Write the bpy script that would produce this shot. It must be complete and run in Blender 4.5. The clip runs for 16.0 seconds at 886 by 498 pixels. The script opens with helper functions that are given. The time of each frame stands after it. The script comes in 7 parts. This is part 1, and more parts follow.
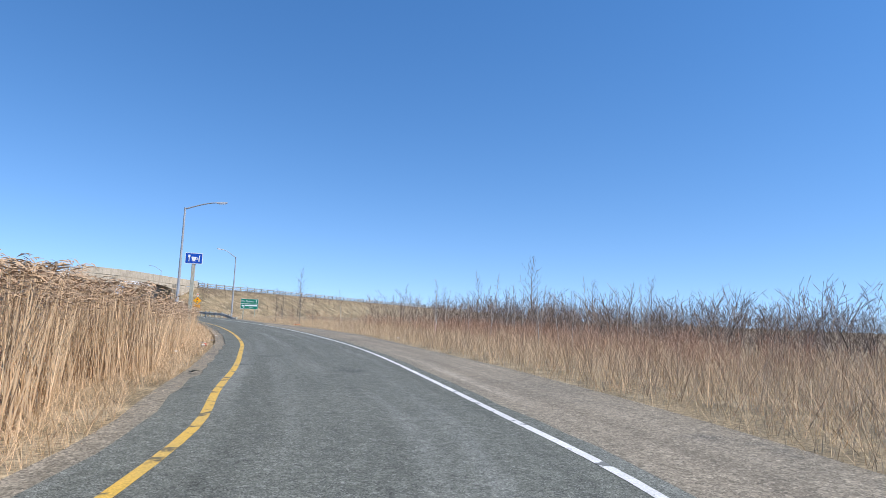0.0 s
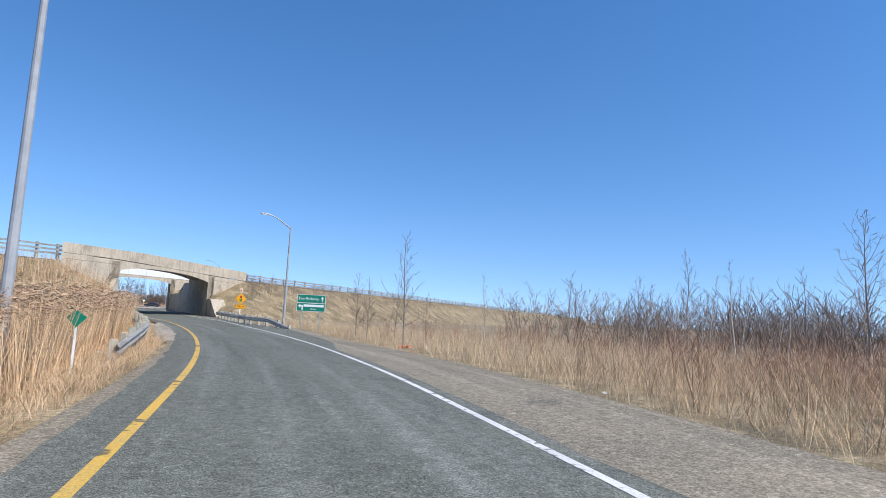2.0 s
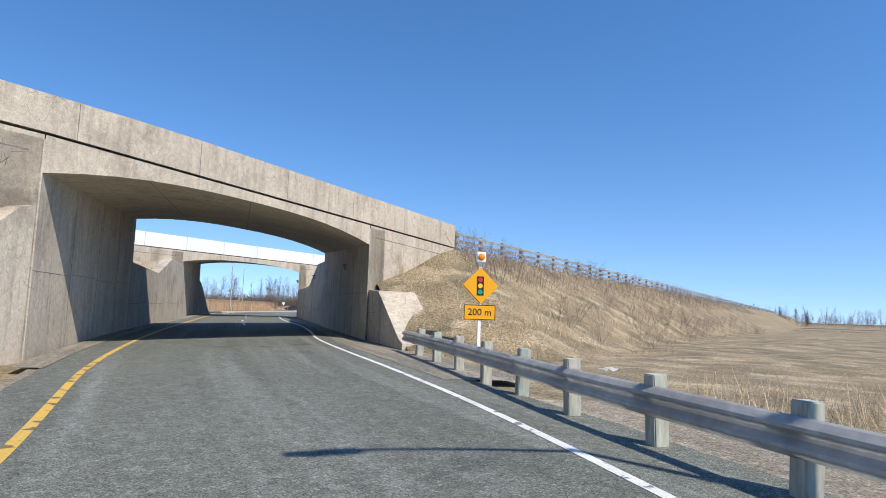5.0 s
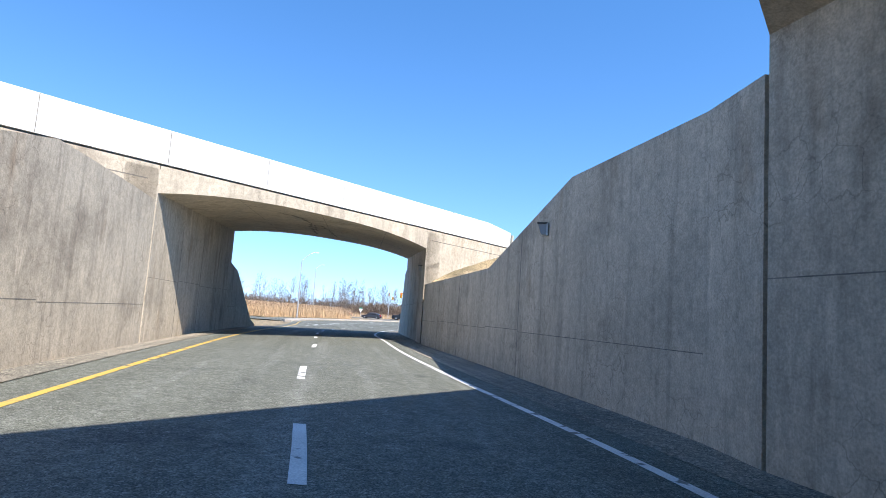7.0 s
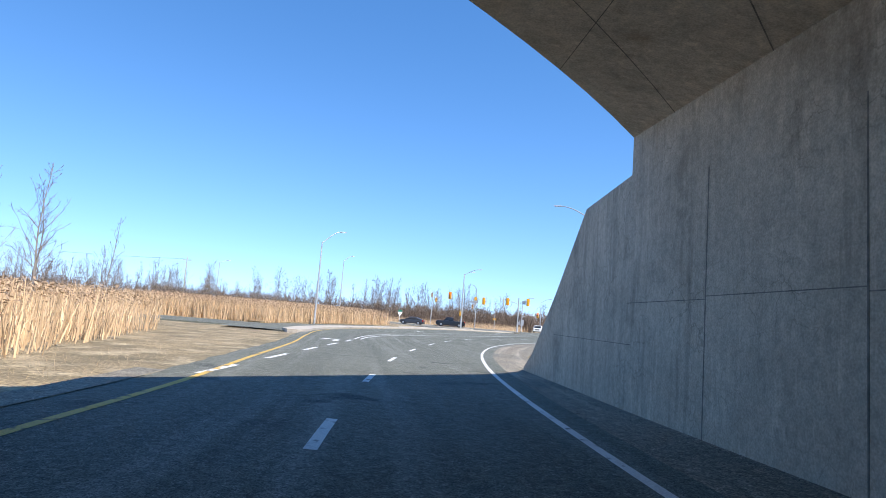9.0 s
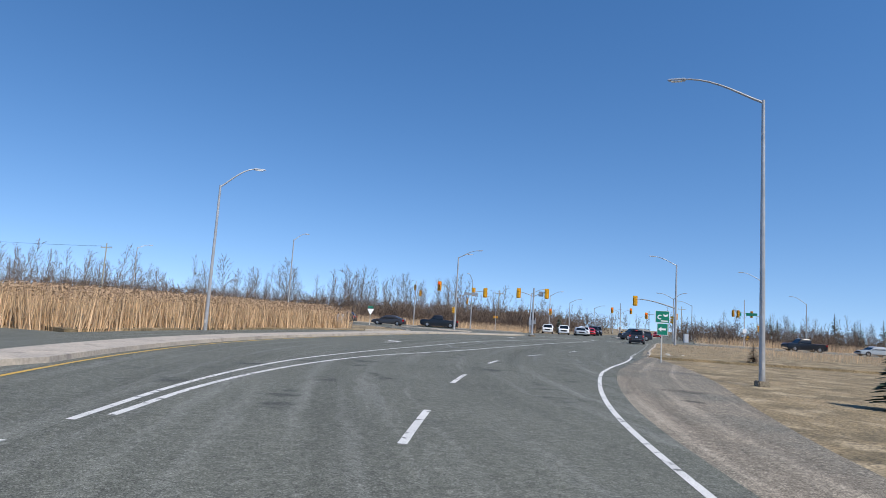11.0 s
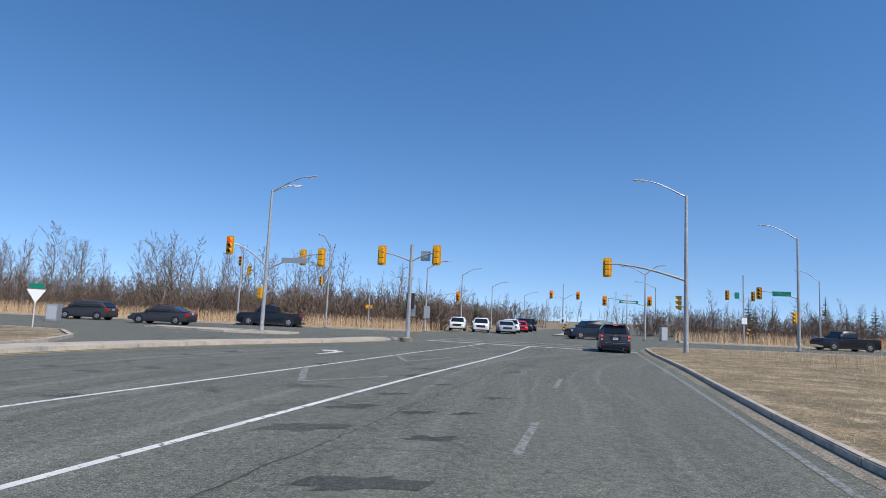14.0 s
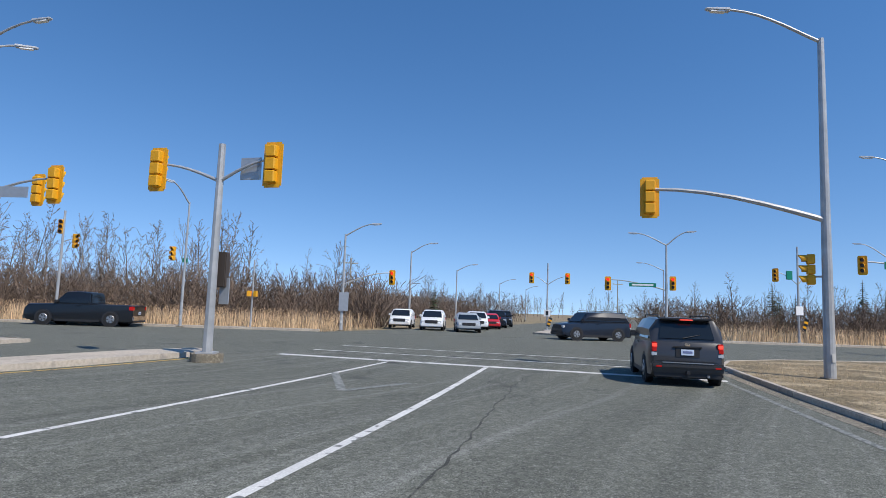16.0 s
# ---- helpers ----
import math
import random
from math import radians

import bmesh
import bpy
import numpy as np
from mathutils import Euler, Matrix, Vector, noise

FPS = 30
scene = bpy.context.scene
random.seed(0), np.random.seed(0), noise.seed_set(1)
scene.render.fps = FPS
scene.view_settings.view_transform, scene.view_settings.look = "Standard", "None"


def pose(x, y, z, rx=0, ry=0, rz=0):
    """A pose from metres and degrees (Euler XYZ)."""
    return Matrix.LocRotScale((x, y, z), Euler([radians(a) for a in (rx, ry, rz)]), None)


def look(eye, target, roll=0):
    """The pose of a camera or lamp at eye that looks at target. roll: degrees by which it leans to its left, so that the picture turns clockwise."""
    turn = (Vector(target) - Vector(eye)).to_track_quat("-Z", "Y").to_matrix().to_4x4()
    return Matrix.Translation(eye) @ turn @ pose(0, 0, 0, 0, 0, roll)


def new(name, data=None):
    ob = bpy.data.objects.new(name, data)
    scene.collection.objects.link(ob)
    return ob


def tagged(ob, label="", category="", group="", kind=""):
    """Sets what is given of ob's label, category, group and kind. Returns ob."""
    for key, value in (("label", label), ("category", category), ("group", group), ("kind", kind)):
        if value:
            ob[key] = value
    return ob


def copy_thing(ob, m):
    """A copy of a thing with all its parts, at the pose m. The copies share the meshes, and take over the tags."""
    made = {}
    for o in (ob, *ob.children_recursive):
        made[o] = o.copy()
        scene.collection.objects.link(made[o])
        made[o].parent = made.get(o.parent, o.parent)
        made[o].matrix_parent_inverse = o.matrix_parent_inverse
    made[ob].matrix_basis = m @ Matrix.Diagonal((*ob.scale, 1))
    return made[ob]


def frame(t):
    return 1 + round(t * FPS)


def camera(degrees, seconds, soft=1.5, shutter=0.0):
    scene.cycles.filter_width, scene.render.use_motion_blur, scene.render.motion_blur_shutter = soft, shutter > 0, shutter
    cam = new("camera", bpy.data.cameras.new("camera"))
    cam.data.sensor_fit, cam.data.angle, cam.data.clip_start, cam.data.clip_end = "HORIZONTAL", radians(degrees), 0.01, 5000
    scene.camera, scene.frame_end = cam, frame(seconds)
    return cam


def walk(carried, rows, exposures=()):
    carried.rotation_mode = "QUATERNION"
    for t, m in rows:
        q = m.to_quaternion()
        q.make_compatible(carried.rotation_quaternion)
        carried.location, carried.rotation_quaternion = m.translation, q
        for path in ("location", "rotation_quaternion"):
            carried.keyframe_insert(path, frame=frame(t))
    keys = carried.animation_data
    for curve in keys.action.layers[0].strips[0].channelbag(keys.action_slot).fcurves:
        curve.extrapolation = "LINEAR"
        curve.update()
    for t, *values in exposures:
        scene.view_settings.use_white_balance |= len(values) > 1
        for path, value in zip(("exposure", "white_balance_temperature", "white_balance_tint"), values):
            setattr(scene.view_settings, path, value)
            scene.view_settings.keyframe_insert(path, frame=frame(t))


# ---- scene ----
cam = camera(72.6, 16.0, soft=0.8)
PATH = [  # seconds, x, y, z, yaw, pitch, roll
    (0, -9.489, -9.114, 1.643, -23.28, 6.31, 2.34),
    (0.5, -8.160, -1.446, 1.639, -21.89, 6.12, 1.95),
    (1, -6.908, 6.097, 1.657, -20.10, 6.35, 2.71),
    (1.5, -6.134, 13.406, 1.653, -18.46, 6.28, 2.55),
    (2, -5.730, 20.724, 1.643, -16.79, 6.36, 2.89),
    (2.5, -5.447, 28.228, 1.651, -14.81, 6.42, 3.12),
    (3, -5.494, 35.607, 1.668, -12.57, 6.34, 3.01),
    (3.2, -5.587, 38.462, 1.671, -11.68, 6.25, 3.30),
    (5.3, -10.611, 69.291, 1.637, -2.97, 5.78, 1.93),
    (5.5, -11.325, 72.171, 1.639, -2.26, 5.84, 2.00),
    (6, -13.105, 79.119, 1.620, -0.77, 5.87, 1.84),
    (6.5, -14.774, 86.137, 1.621, 0.94, 6.09, 2.52),
    (7, -16.334, 92.658, 1.660, 2.41, 6.36, 3.92),
    (7.5, -18.042, 99.420, 1.646, 3.50, 6.42, 3.91),
    (8, -19.492, 106.066, 1.650, 4.74, 6.40, 4.34),
    (8.5, -21.132, 112.828, 1.603, 4.97, 6.50, 4.35),
    (9, -22.329, 119.543, 1.655, 5.34, 6.49, 4.47),
    (9.2, -22.736, 122.064, 1.653, 5.45, 6.45, 4.39),
    (11.3, -25.324, 150.856, 1.644, 2.92, 6.41, 3.65),
    (11.5, -25.366, 153.505, 1.659, 2.38, 6.38, 3.63),
    (12, -24.569, 160.094, 1.671, 1.26, 6.38, 3.41),
    (12.5, -23.521, 166.590, 1.651, -0.08, 6.45, 3.25),
    (13, -21.682, 172.648, 1.664, -0.98, 6.41, 3.06),
    (13.5, -20.074, 178.525, 1.664, -2.07, 6.34, 2.84),
    (14, -18.547, 184.229, 1.660, -3.04, 6.28, 2.60),
    (14.5, -17.053, 189.601, 1.648, -3.59, 6.17, 2.48),
    (15, -15.772, 194.811, 1.627, -4.11, 6.06, 2.34),
    (15.5, -14.672, 199.729, 1.604, -4.45, 5.95, 2.21),
    (16, -13.802, 204.197, 1.562, -4.94, 5.81, 2.05),
]
EXPO = [(0, 0.2, 6500, 10), (3.2, 0.2, 6500, 10), (5.3, 0.28, 6650, 10), (6, 0.55, 6650, 10), (6.5, 0.76, 6650, 10), (7, 0.9, 6600, 10), (7.5, 0.65, 6500, 10), (8, 0.42, 6400, 10), (8.5, 0.62, 6400, 10), (9.0, 0.7, 6600, 10), (9.2, 0.62, 6650, 10), (11.3, -0.08, 6700, 10), (16, -0.08, 6700, 10)]
def eye_pose(x, y, z, yaw, pitch, roll):
    return look((x, y, z), Vector((x, y, z)) + 2 * Vector((-math.sin(radians(yaw)) * math.cos(radians(pitch)), math.cos(radians(yaw)) * math.cos(radians(pitch)), math.sin(radians(pitch)))), roll)


walk(cam, [(t, eye_pose(*row)) for t, *row in PATH], EXPO)

# ---- daylight ----
SUN_TO = Vector((0.67, -0.74, 1.19)).normalized()
world = bpy.data.worlds.new("clear_sky")
scene.world = world
world.use_nodes = True
wn = world.node_tree.nodes
sky = wn.new("ShaderNodeTexSky")
sky.sky_type = "NISHITA"
sky.sun_disc = False
sky.sun_elevation = radians(50)
sky.sun_rotation = radians(138)
sky.altitude = 200
sky.air_density = 1.0
sky.dust_density = 0.0
sky.ozone_density = 1.6
coord = wn.new("ShaderNodeTexCoord")
lift = wn.new("ShaderNodeMapping")
lift.inputs["Location"].default_value = (0, 0, 0.125)
world.node_tree.links.new(coord.outputs["Generated"], lift.inputs["Vector"])
world.node_tree.links.new(lift.outputs[0], sky.inputs["Vector"])
tone = wn.new("ShaderNodeHueSaturation")
tone.inputs["Saturation"].default_value = 1.30
world.node_tree.links.new(sky.outputs[0], tone.inputs["Color"])
haze = wn.new("ShaderNodeMix")
haze.data_type, haze.blend_type = "RGBA", "MULTIPLY"
haze.inputs[0].default_value = 1.0
haze.inputs[7].default_value = (1.12, 0.99, 1.02, 1)
world.node_tree.links.new(tone.outputs[0], haze.inputs[6])
world.node_tree.links.new(haze.outputs[2], wn["Background"].inputs[0])
wn["Background"].inputs[1].default_value = 0.172
sun_data = bpy.data.lights.new("sun", "SUN")
sun_data.energy, sun_data.angle, sun_data.color = 4.6, radians(0.55), (1.0, 0.95, 0.88)
sun = new("sun", sun_data)
sun.matrix_world = look(tuple(SUN_TO * 200), (0, 0, 0))


# ---- materials ----
def mat(name, base, rough=0.8, grain=0.0, scale=20.0, metal=0.0, second=None, blotch=0.6, bump=0.0, bump_scale=None, spec=None, stretch=None, rand=0.0, stain=None, stain_scale=1.2, stain_lo=0.55, stain_hi=0.75):
    """A node material: base colour mixed with a second at a large scale, fine grain, stains and bump."""
    m = bpy.data.materials.new(name)
    m.use_nodes = True
    nt = m.node_tree
    n, l = nt.nodes, nt.links
    b = n["Principled BSDF"]
    b.inputs["Roughness"].default_value = rough
    b.inputs["Metallic"].default_value = metal
    if spec is not None:
        b.inputs["Specular IOR Level"].default_value = spec
    geo = n.new("ShaderNodeNewGeometry")
    vec = geo.outputs["Position"]
    if stretch:
        mp = n.new("ShaderNodeMapping")
        mp.inputs["Scale"].default_value = stretch
        l.new(vec, mp.inputs["Vector"])
        vec = mp.outputs[0]

    def noise_node(sc, detail=4.0):
        t = n.new("ShaderNodeTexNoise")
        t.inputs["Scale"].default_value = sc
        t.inputs["Detail"].default_value = detail
        l.new(vec, t.inputs["Vector"])
        return t.outputs["Fac"]

    def ramp(fac, lo, hi):
        r = n.new("ShaderNodeMapRange")
        r.inputs["From Min"].default_value, r.inputs["From Max"].default_value = lo, hi
        l.new(fac, r.inputs["Value"])
        return r.outputs[0]

    def mix(fac, a, c):
        x = n.new("ShaderNodeMix")
        x.data_type = "RGBA"
        if isinstance(fac, float):
            x.inputs[0].default_value = fac
        else:
            l.new(fac, x.inputs[0])
        for sock, v in ((x.inputs[6], a), (x.inputs[7], c)):
            if isinstance(v, tuple):
                sock.default_value = (*v, 1)
            else:
                l.new(v, sock)
        return x.outputs[2]

    col = tuple(base)
    if second:
        col = mix(ramp(noise_node(blotch), 0.35, 0.65), tuple(base), tuple(second))
    if stain:
        col = mix(ramp(noise_node(stain_scale, 8.0), stain_lo, stain_hi), col, tuple(stain))
    if grain:
        g = noise_node(scale, 3.0)
        hsv = n.new("ShaderNodeHueSaturation")
        if isinstance(col, tuple):
            hsv.inputs["Color"].default_value = (*col, 1)
        else:
            l.new(col, hsv.inputs["Color"])
        r = n.new("ShaderNodeMapRange")
        r.inputs["From Min"].default_value, r.inputs["From Max"].default_value = 0.25, 0.75
        r.inputs["To Min"].default_value, r.inputs["To Max"].default_value = 1 - grain, 1 + grain
        l.new(g, r.inputs["Value"])
        val = r.outputs[0]
        if rand:
            oi = n.new("ShaderNodeObjectInfo")
            r2 = n.new("ShaderNodeMapRange")
            r2.inputs["To Min"].default_value, r2.inputs["To Max"].default_value = 1 - rand, 1 + rand
            isl = n.new("ShaderNodeMath")
            isl.operation = "FRACT"
            add = n.new("ShaderNodeMath")
            add.operation = "ADD"
            l.new(oi.outputs["Random"], add.inputs[0])
            l.new(geo.outputs["Random Per Island"], add.inputs[1])
            l.new(add.outputs[0], isl.inputs[0])
            l.new(isl.outputs[0], r2.inputs["Value"])
            mu = n.new("ShaderNodeMath")
            mu.operation = "MULTIPLY"
            l.new(val, mu.inputs[0])
            l.new(r2.outputs[0], mu.inputs[1])
            val = mu.outputs[0]
        l.new(val, hsv.inputs["Value"])
        col = hsv.outputs[0]
    if isinstance(col, tuple):
        b.inputs["Base Color"].default_value = (*col, 1)
    else:
        l.new(col, b.inputs["Base Color"])
    if bump:
        bp = n.new("ShaderNodeBump")
        bp.inputs["Strength"].default_value = bump
        bp.inputs["Distance"].default_value = 0.02
        l.new(noise_node(bump_scale or scale, 5.0), bp.inputs["Height"])
        l.new(bp.outputs[0], b.inputs["Normal"])
    return m


def plain(name, base, rough=0.5, metal=0.0, emit=0.0):
    m = bpy.data.materials.new(name)
    m.use_nodes = True
    b = m.node_tree.nodes["Principled BSDF"]
    b.inputs["Base Color"].default_value = (*base, 1)
    b.inputs["Roughness"].default_value = rough
    b.inputs["Metallic"].default_value = metal
    if emit:
        b.inputs["Emission Color"].default_value = (*base, 1)
        b.inputs["Emission Strength"].default_value = emit
    return m


def stony(name, base, second, stone, rough=0.9, chip=75.0, contrast=0.5, cracks=0.0, spots=None, streak=0.0, bump=0.5):
    """Bound or loose stones: cells of differing brightness, broad stains, streaks along the lane, oil spots and cracks."""
    m = bpy.data.materials.new(name)
    m.use_nodes = True
    nt = m.node_tree
    n, l = nt.nodes, nt.links
    b = n["Principled BSDF"]
    b.inputs["Roughness"].default_value = rough
    b.inputs["Specular IOR Level"].default_value = 0.25
    pos = n.new("ShaderNodeNewGeometry").outputs["Position"]

    def tex(sc, detail=4.0, vec=None):
        t = n.new("ShaderNodeTexNoise")
        t.inputs["Scale"].default_value = sc
        t.inputs["Detail"].default_value = detail
        l.new(vec or pos, t.inputs["Vector"])
        return t.outputs["Fac"]

    def span(fac, lo, hi, a=0.0, c=1.0):
        r = n.new("ShaderNodeMapRange")
        for key, v in zip(("From Min", "From Max", "To Min", "To Max"), (lo, hi, a, c)):
            r.inputs[key].default_value = v
        l.new(fac, r.inputs["Value"])
        return r.outputs[0]

    def mul(a, c):
        x = n.new("ShaderNodeMath")
        x.operation = "MULTIPLY"
        l.new(a, x.inputs[0])
        l.new(c, x.inputs[1])
        return x.outputs[0]

    def mix(fac, a, c):
        x = n.new("ShaderNodeMix")
        x.data_type = "RGBA"
        l.new(fac, x.inputs[0])
        for sock, v in ((x.inputs[6], a), (x.inputs[7], c)):
            if isinstance(v, tuple):
                sock.default_value = (*v, 1)
            else:
                l.new(v, sock)
        return x.outputs[2]

    col = mix(span(tex(0.35, 6.0), 0.35, 0.65), base, second)
    if streak:
        uv = n.new("ShaderNodeUVMap")
        mp = n.new("ShaderNodeMapping")
        mp.inputs["Scale"].default_value = (1.3, 0.035, 1)
        l.new(uv.outputs[0], mp.inputs["Vector"])
        col = mix(span(tex(1.0, 5.0, mp.outputs[0]), 0.5, 0.72, 0.0, streak), col, tuple(0.55 * v for v in base))
        mp2 = n.new("ShaderNodeMapping")
        mp2.inputs["Scale"].default_value = (2.1, 0.06, 1)
        mp2.inputs["Location"].default_value = (7, 3, 0)
        l.new(uv.outputs[0], mp2.inputs["Vector"])
        col = mix(span(tex(1.0, 5.0, mp2.outputs[0]), 0.52, 0.75, 0.0, streak), col, stone)
    if spots:
        col = mix(mul(span(tex(0.75, 5.0), 0.6, 0.7), span(tex(0.06, 1.0), 0.42, 0.6)), col, spots)
    cell = n.new("ShaderNodeTexVoronoi")
    cell.inputs["Scale"].default_value = chip
    l.new(pos, cell.inputs["Vector"])
    sep = n.new("ShaderNodeSeparateColor")
    l.new(cell.outputs["Color"], sep.inputs[0])
    col = mix(span(sep.outputs[0], 0.82, 0.97, 0.0, contrast), col, stone)
    big = n.new("ShaderNodeTexVoronoi")
    big.inputs["Scale"].default_value = chip * 0.36
    l.new(pos, big.inputs["Vector"])
    sep2 = n.new("ShaderNodeSeparateColor")
    l.new(big.outputs["Color"], sep2.inputs[0])
    col = mix(span(sep2.outputs[1], 0.86, 0.96, 0.0, contrast * 0.6), col, stone)
    val = mul(mul(span(sep.outputs[1], 0, 1, 1 - contrast, 1 + contrast), span(sep2.outputs[0], 0, 1, 1 - contrast * 0.35, 1 + contrast * 0.35)), span(tex(7.0, 4.0), 0.3, 0.7, 0.82, 1.18))
    hsv = n.new("ShaderNodeHueSaturation")
    l.new(col, hsv.inputs["Color"])
    l.new(val, hsv.inputs["Value"])
    col = hsv.outputs[0]
    if cracks:
        warp = n.new("ShaderNodeTexNoise")
        warp.inputs["Scale"].default_value = 1.1
        warp.inputs["Detail"].default_value = 6.0
        l.new(pos, warp.inputs["Vector"])
        add = n.new("ShaderNodeMixRGB")
        add.blend_type = "ADD"
        add.inputs[0].default_value = 1.4
        l.new(pos, add.inputs[1])
        l.new(warp.outputs["Color"], add.inputs[2])
        vo = n.new("ShaderNodeTexVoronoi")
        vo.feature = "DISTANCE_TO_EDGE"
        vo.inputs["Scale"].default_value = 0.13
        l.new(add.outputs[0], vo.inputs["Vector"])
        col = mix(mul(span(vo.outputs["Distance"], 0.001, 0.0035, cracks, 0.0), span(tex(0.12, 2.0), 0.45, 0.55)), col, (0.025, 0.025, 0.025))
    l.new(col, b.inputs["Base Color"])
    bp = n.new("ShaderNodeBump")
    bp.inputs["Strength"].default_value = bump
    bp.inputs["Distance"].default_value = 0.01
    l.new(sep.outputs[2], bp.inputs["Height"])
    l.new(bp.outputs[0], b.inputs["Normal"])
    return m


def old_concrete(name, base, second, dark, crack=0.4):
    """Cast concrete: cloudy tone, vertical drip stains, level pour marks, map cracking and pitting."""
    m = bpy.data.materials.new(name)
    m.use_nodes = True
    nt = m.node_tree
    n, l = nt.nodes, nt.links
    b = n["Principled BSDF"]
    b.inputs["Roughness"].default_value = 0.92
    b.inputs["Specular IOR Level"].default_value = 0.25
    pos = n.new("ShaderNodeNewGeometry").outputs["Position"]

    def tex(sc, detail=4.0, stretch=None, rough=0.55):
        t = n.new("ShaderNodeTexNoise")
        t.inputs["Scale"].default_value = sc
        t.inputs["Detail"].default_value = detail
        t.inputs["Roughness"].default_value = rough
        v = pos
        if stretch:
            mp = n.new("ShaderNodeMapping")
            mp.inputs["Scale"].default_value = stretch
            l.new(pos, mp.inputs["Vector"])
            v = mp.outputs[0]
        l.new(v, t.inputs["Vector"])
        return t.outputs["Fac"]

    def span(fac, lo, hi, a=0.0, c=1.0):
        r = n.new("ShaderNodeMapRange")
        for key, v in zip(("From Min", "From Max", "To Min", "To Max"), (lo, hi, a, c)):
            r.inputs[key].default_value = v
        l.new(fac, r.inputs["Value"])
        return r.outputs[0]

    def mul(a, c):
        x = n.new("ShaderNodeMath")
        x.operation = "MULTIPLY"
        l.new(a, x.inputs[0])
        l.new(c, x.inputs[1])
        return x.outputs[0]

    def mix(fac, a, c):
        x = n.new("ShaderNodeMix")
        x.data_type = "RGBA"
        l.new(fac, x.inputs[0])
        for sock, v in ((x.inputs[6], a), (x.inputs[7], c)):
            if isinstance(v, tuple):
                sock.default_value = (*v, 1)
            else:
                l.new(v, sock)
        return x.outputs[2]

    col = mix(span(tex(0.8, 7.0), 0.36, 0.64), base, second)
    col = mix(span(tex(2.2, 8.0, (1, 1, 0.12), 0.6), 0.53, 0.74, 0.0, 0.75), col, dark)
    col = mix(span(tex(5.5, 6.0, (1, 1, 0.09), 0.65), 0.6, 0.75, 0.0, 0.45), col, tuple(0.7 * v for v in dark))
    col = mix(span(tex(0.45, 8.0, None, 0.65), 0.55, 0.68, 0.0, 0.6), col, tuple(0.8 * v for v in dark))
    col = mix(span(tex(3.4, 6.0, (1, 1, 0.2)), 0.62, 0.72, 0.0, 0.5), col, tuple(min(1, 1.35 * v) for v in base))
    col = mix(span(tex(3.6, 6.0, (1, 1, 0.07), 0.65), 0.54, 0.74, 0.0, 0.5), col, tuple(0.75 * v for v in dark))
    col = mix(mul(span(tex(4.4, 6.0, (1, 1, 0.09), 0.65), 0.56, 0.74, 0.0, 0.7), span(tex(0.5, 3.0), 0.42, 0.6)), col, tuple(min(1, 1.3 * v) for v in base))
    col = mix(mul(span(tex(1.6, 6.0, (1, 1, 0.35)), 0.58, 0.72, 0.0, 0.5), span(tex(0.3, 2.0), 0.45, 0.6)), col, (0.27, 0.18, 0.105))
    warp = n.new("ShaderNodeTexNoise")
    warp.inputs["Scale"].default_value = 5.0
    warp.inputs["Detail"].default_value = 5.0
    l.new(pos, warp.inputs["Vector"])
    add = n.new("ShaderNodeMixRGB")
    add.blend_type = "ADD"
    add.inputs[0].default_value = 0.25
    l.new(pos, add.inputs[1])
    l.new(warp.outputs["Color"], add.inputs[2])
    vo = n.new("ShaderNodeTexVoronoi")
    vo.feature = "DISTANCE_TO_EDGE"
    vo.inputs["Scale"].default_value = 2.6
    l.new(add.outputs[0], vo.inputs["Vector"])
    line_ = mul(span(vo.outputs["Distance"], 0.004, 0.025, crack, 0.0), span(tex(0.6, 3.0), 0.45, 0.6))
    col = mix(line_, col, tuple(0.4 * v for v in dark))
    pits = span(tex(38.0, 3.0), 0.3, 0.7, 0.82, 1.18)
    hsv = n.new("ShaderNodeHueSaturation")
    l.new(col, hsv.inputs["Color"])
    l.new(mul(pits, span(tex(9.0, 5.0), 0.3, 0.7, 0.86, 1.14)), hsv.inputs["Value"])
    l.new(hsv.outputs[0], b.inputs["Base Color"])
    bp = n.new("ShaderNodeBump")
    bp.inputs["Strength"].default_value = 0.35
    bp.inputs["Distance"].default_value = 0.015
    l.new(tex(16.0, 6.0), bp.inputs["Height"])
    l.new(bp.outputs[0], b.inputs["Normal"])
    return m


M_ASPHALT = stony("asphalt", (0.126, 0.130, 0.106), (0.143, 0.147, 0.120), (0.27, 0.275, 0.245), 0.92, 95, 0.55, cracks=0.3, spots=(0.055, 0.058, 0.052), streak=0.5, bump=0.6)
M_GRAVEL = stony("gravel", (0.27, 0.228, 0.165), (0.21, 0.182, 0.135), (0.46, 0.39, 0.30), 0.95, 50, 0.42, spots=(0.14, 0.125, 0.1), streak=0.5, bump=0.9)
M_GRASS = mat("dead_grass", (0.30, 0.225, 0.125), 0.95, 0.7, 14, second=(0.15, 0.118, 0.065), blotch=0.5, bump=1.0, bump_scale=25, stain=(0.38, 0.30, 0.185), stain_scale=0.9, stain_lo=0.52, stain_hi=0.66)
M_CONC = old_concrete("weathered_concrete", (0.55, 0.47, 0.36), (0.45, 0.385, 0.295), (0.26, 0.215, 0.165))
# The bridge concrete made paler, standing in for light bounced up under the decks
M_SOFFIT = old_concrete("lightened_soffit_concrete", (0.58, 0.50, 0.39), (0.50, 0.43, 0.335), (0.38, 0.325, 0.25), crack=0.15)
M_JOINT = mat("dark_joint_filler", (0.17, 0.15, 0.125), 0.95, 0.35, 9, second=(0.22, 0.195, 0.16), blotch=1.5)
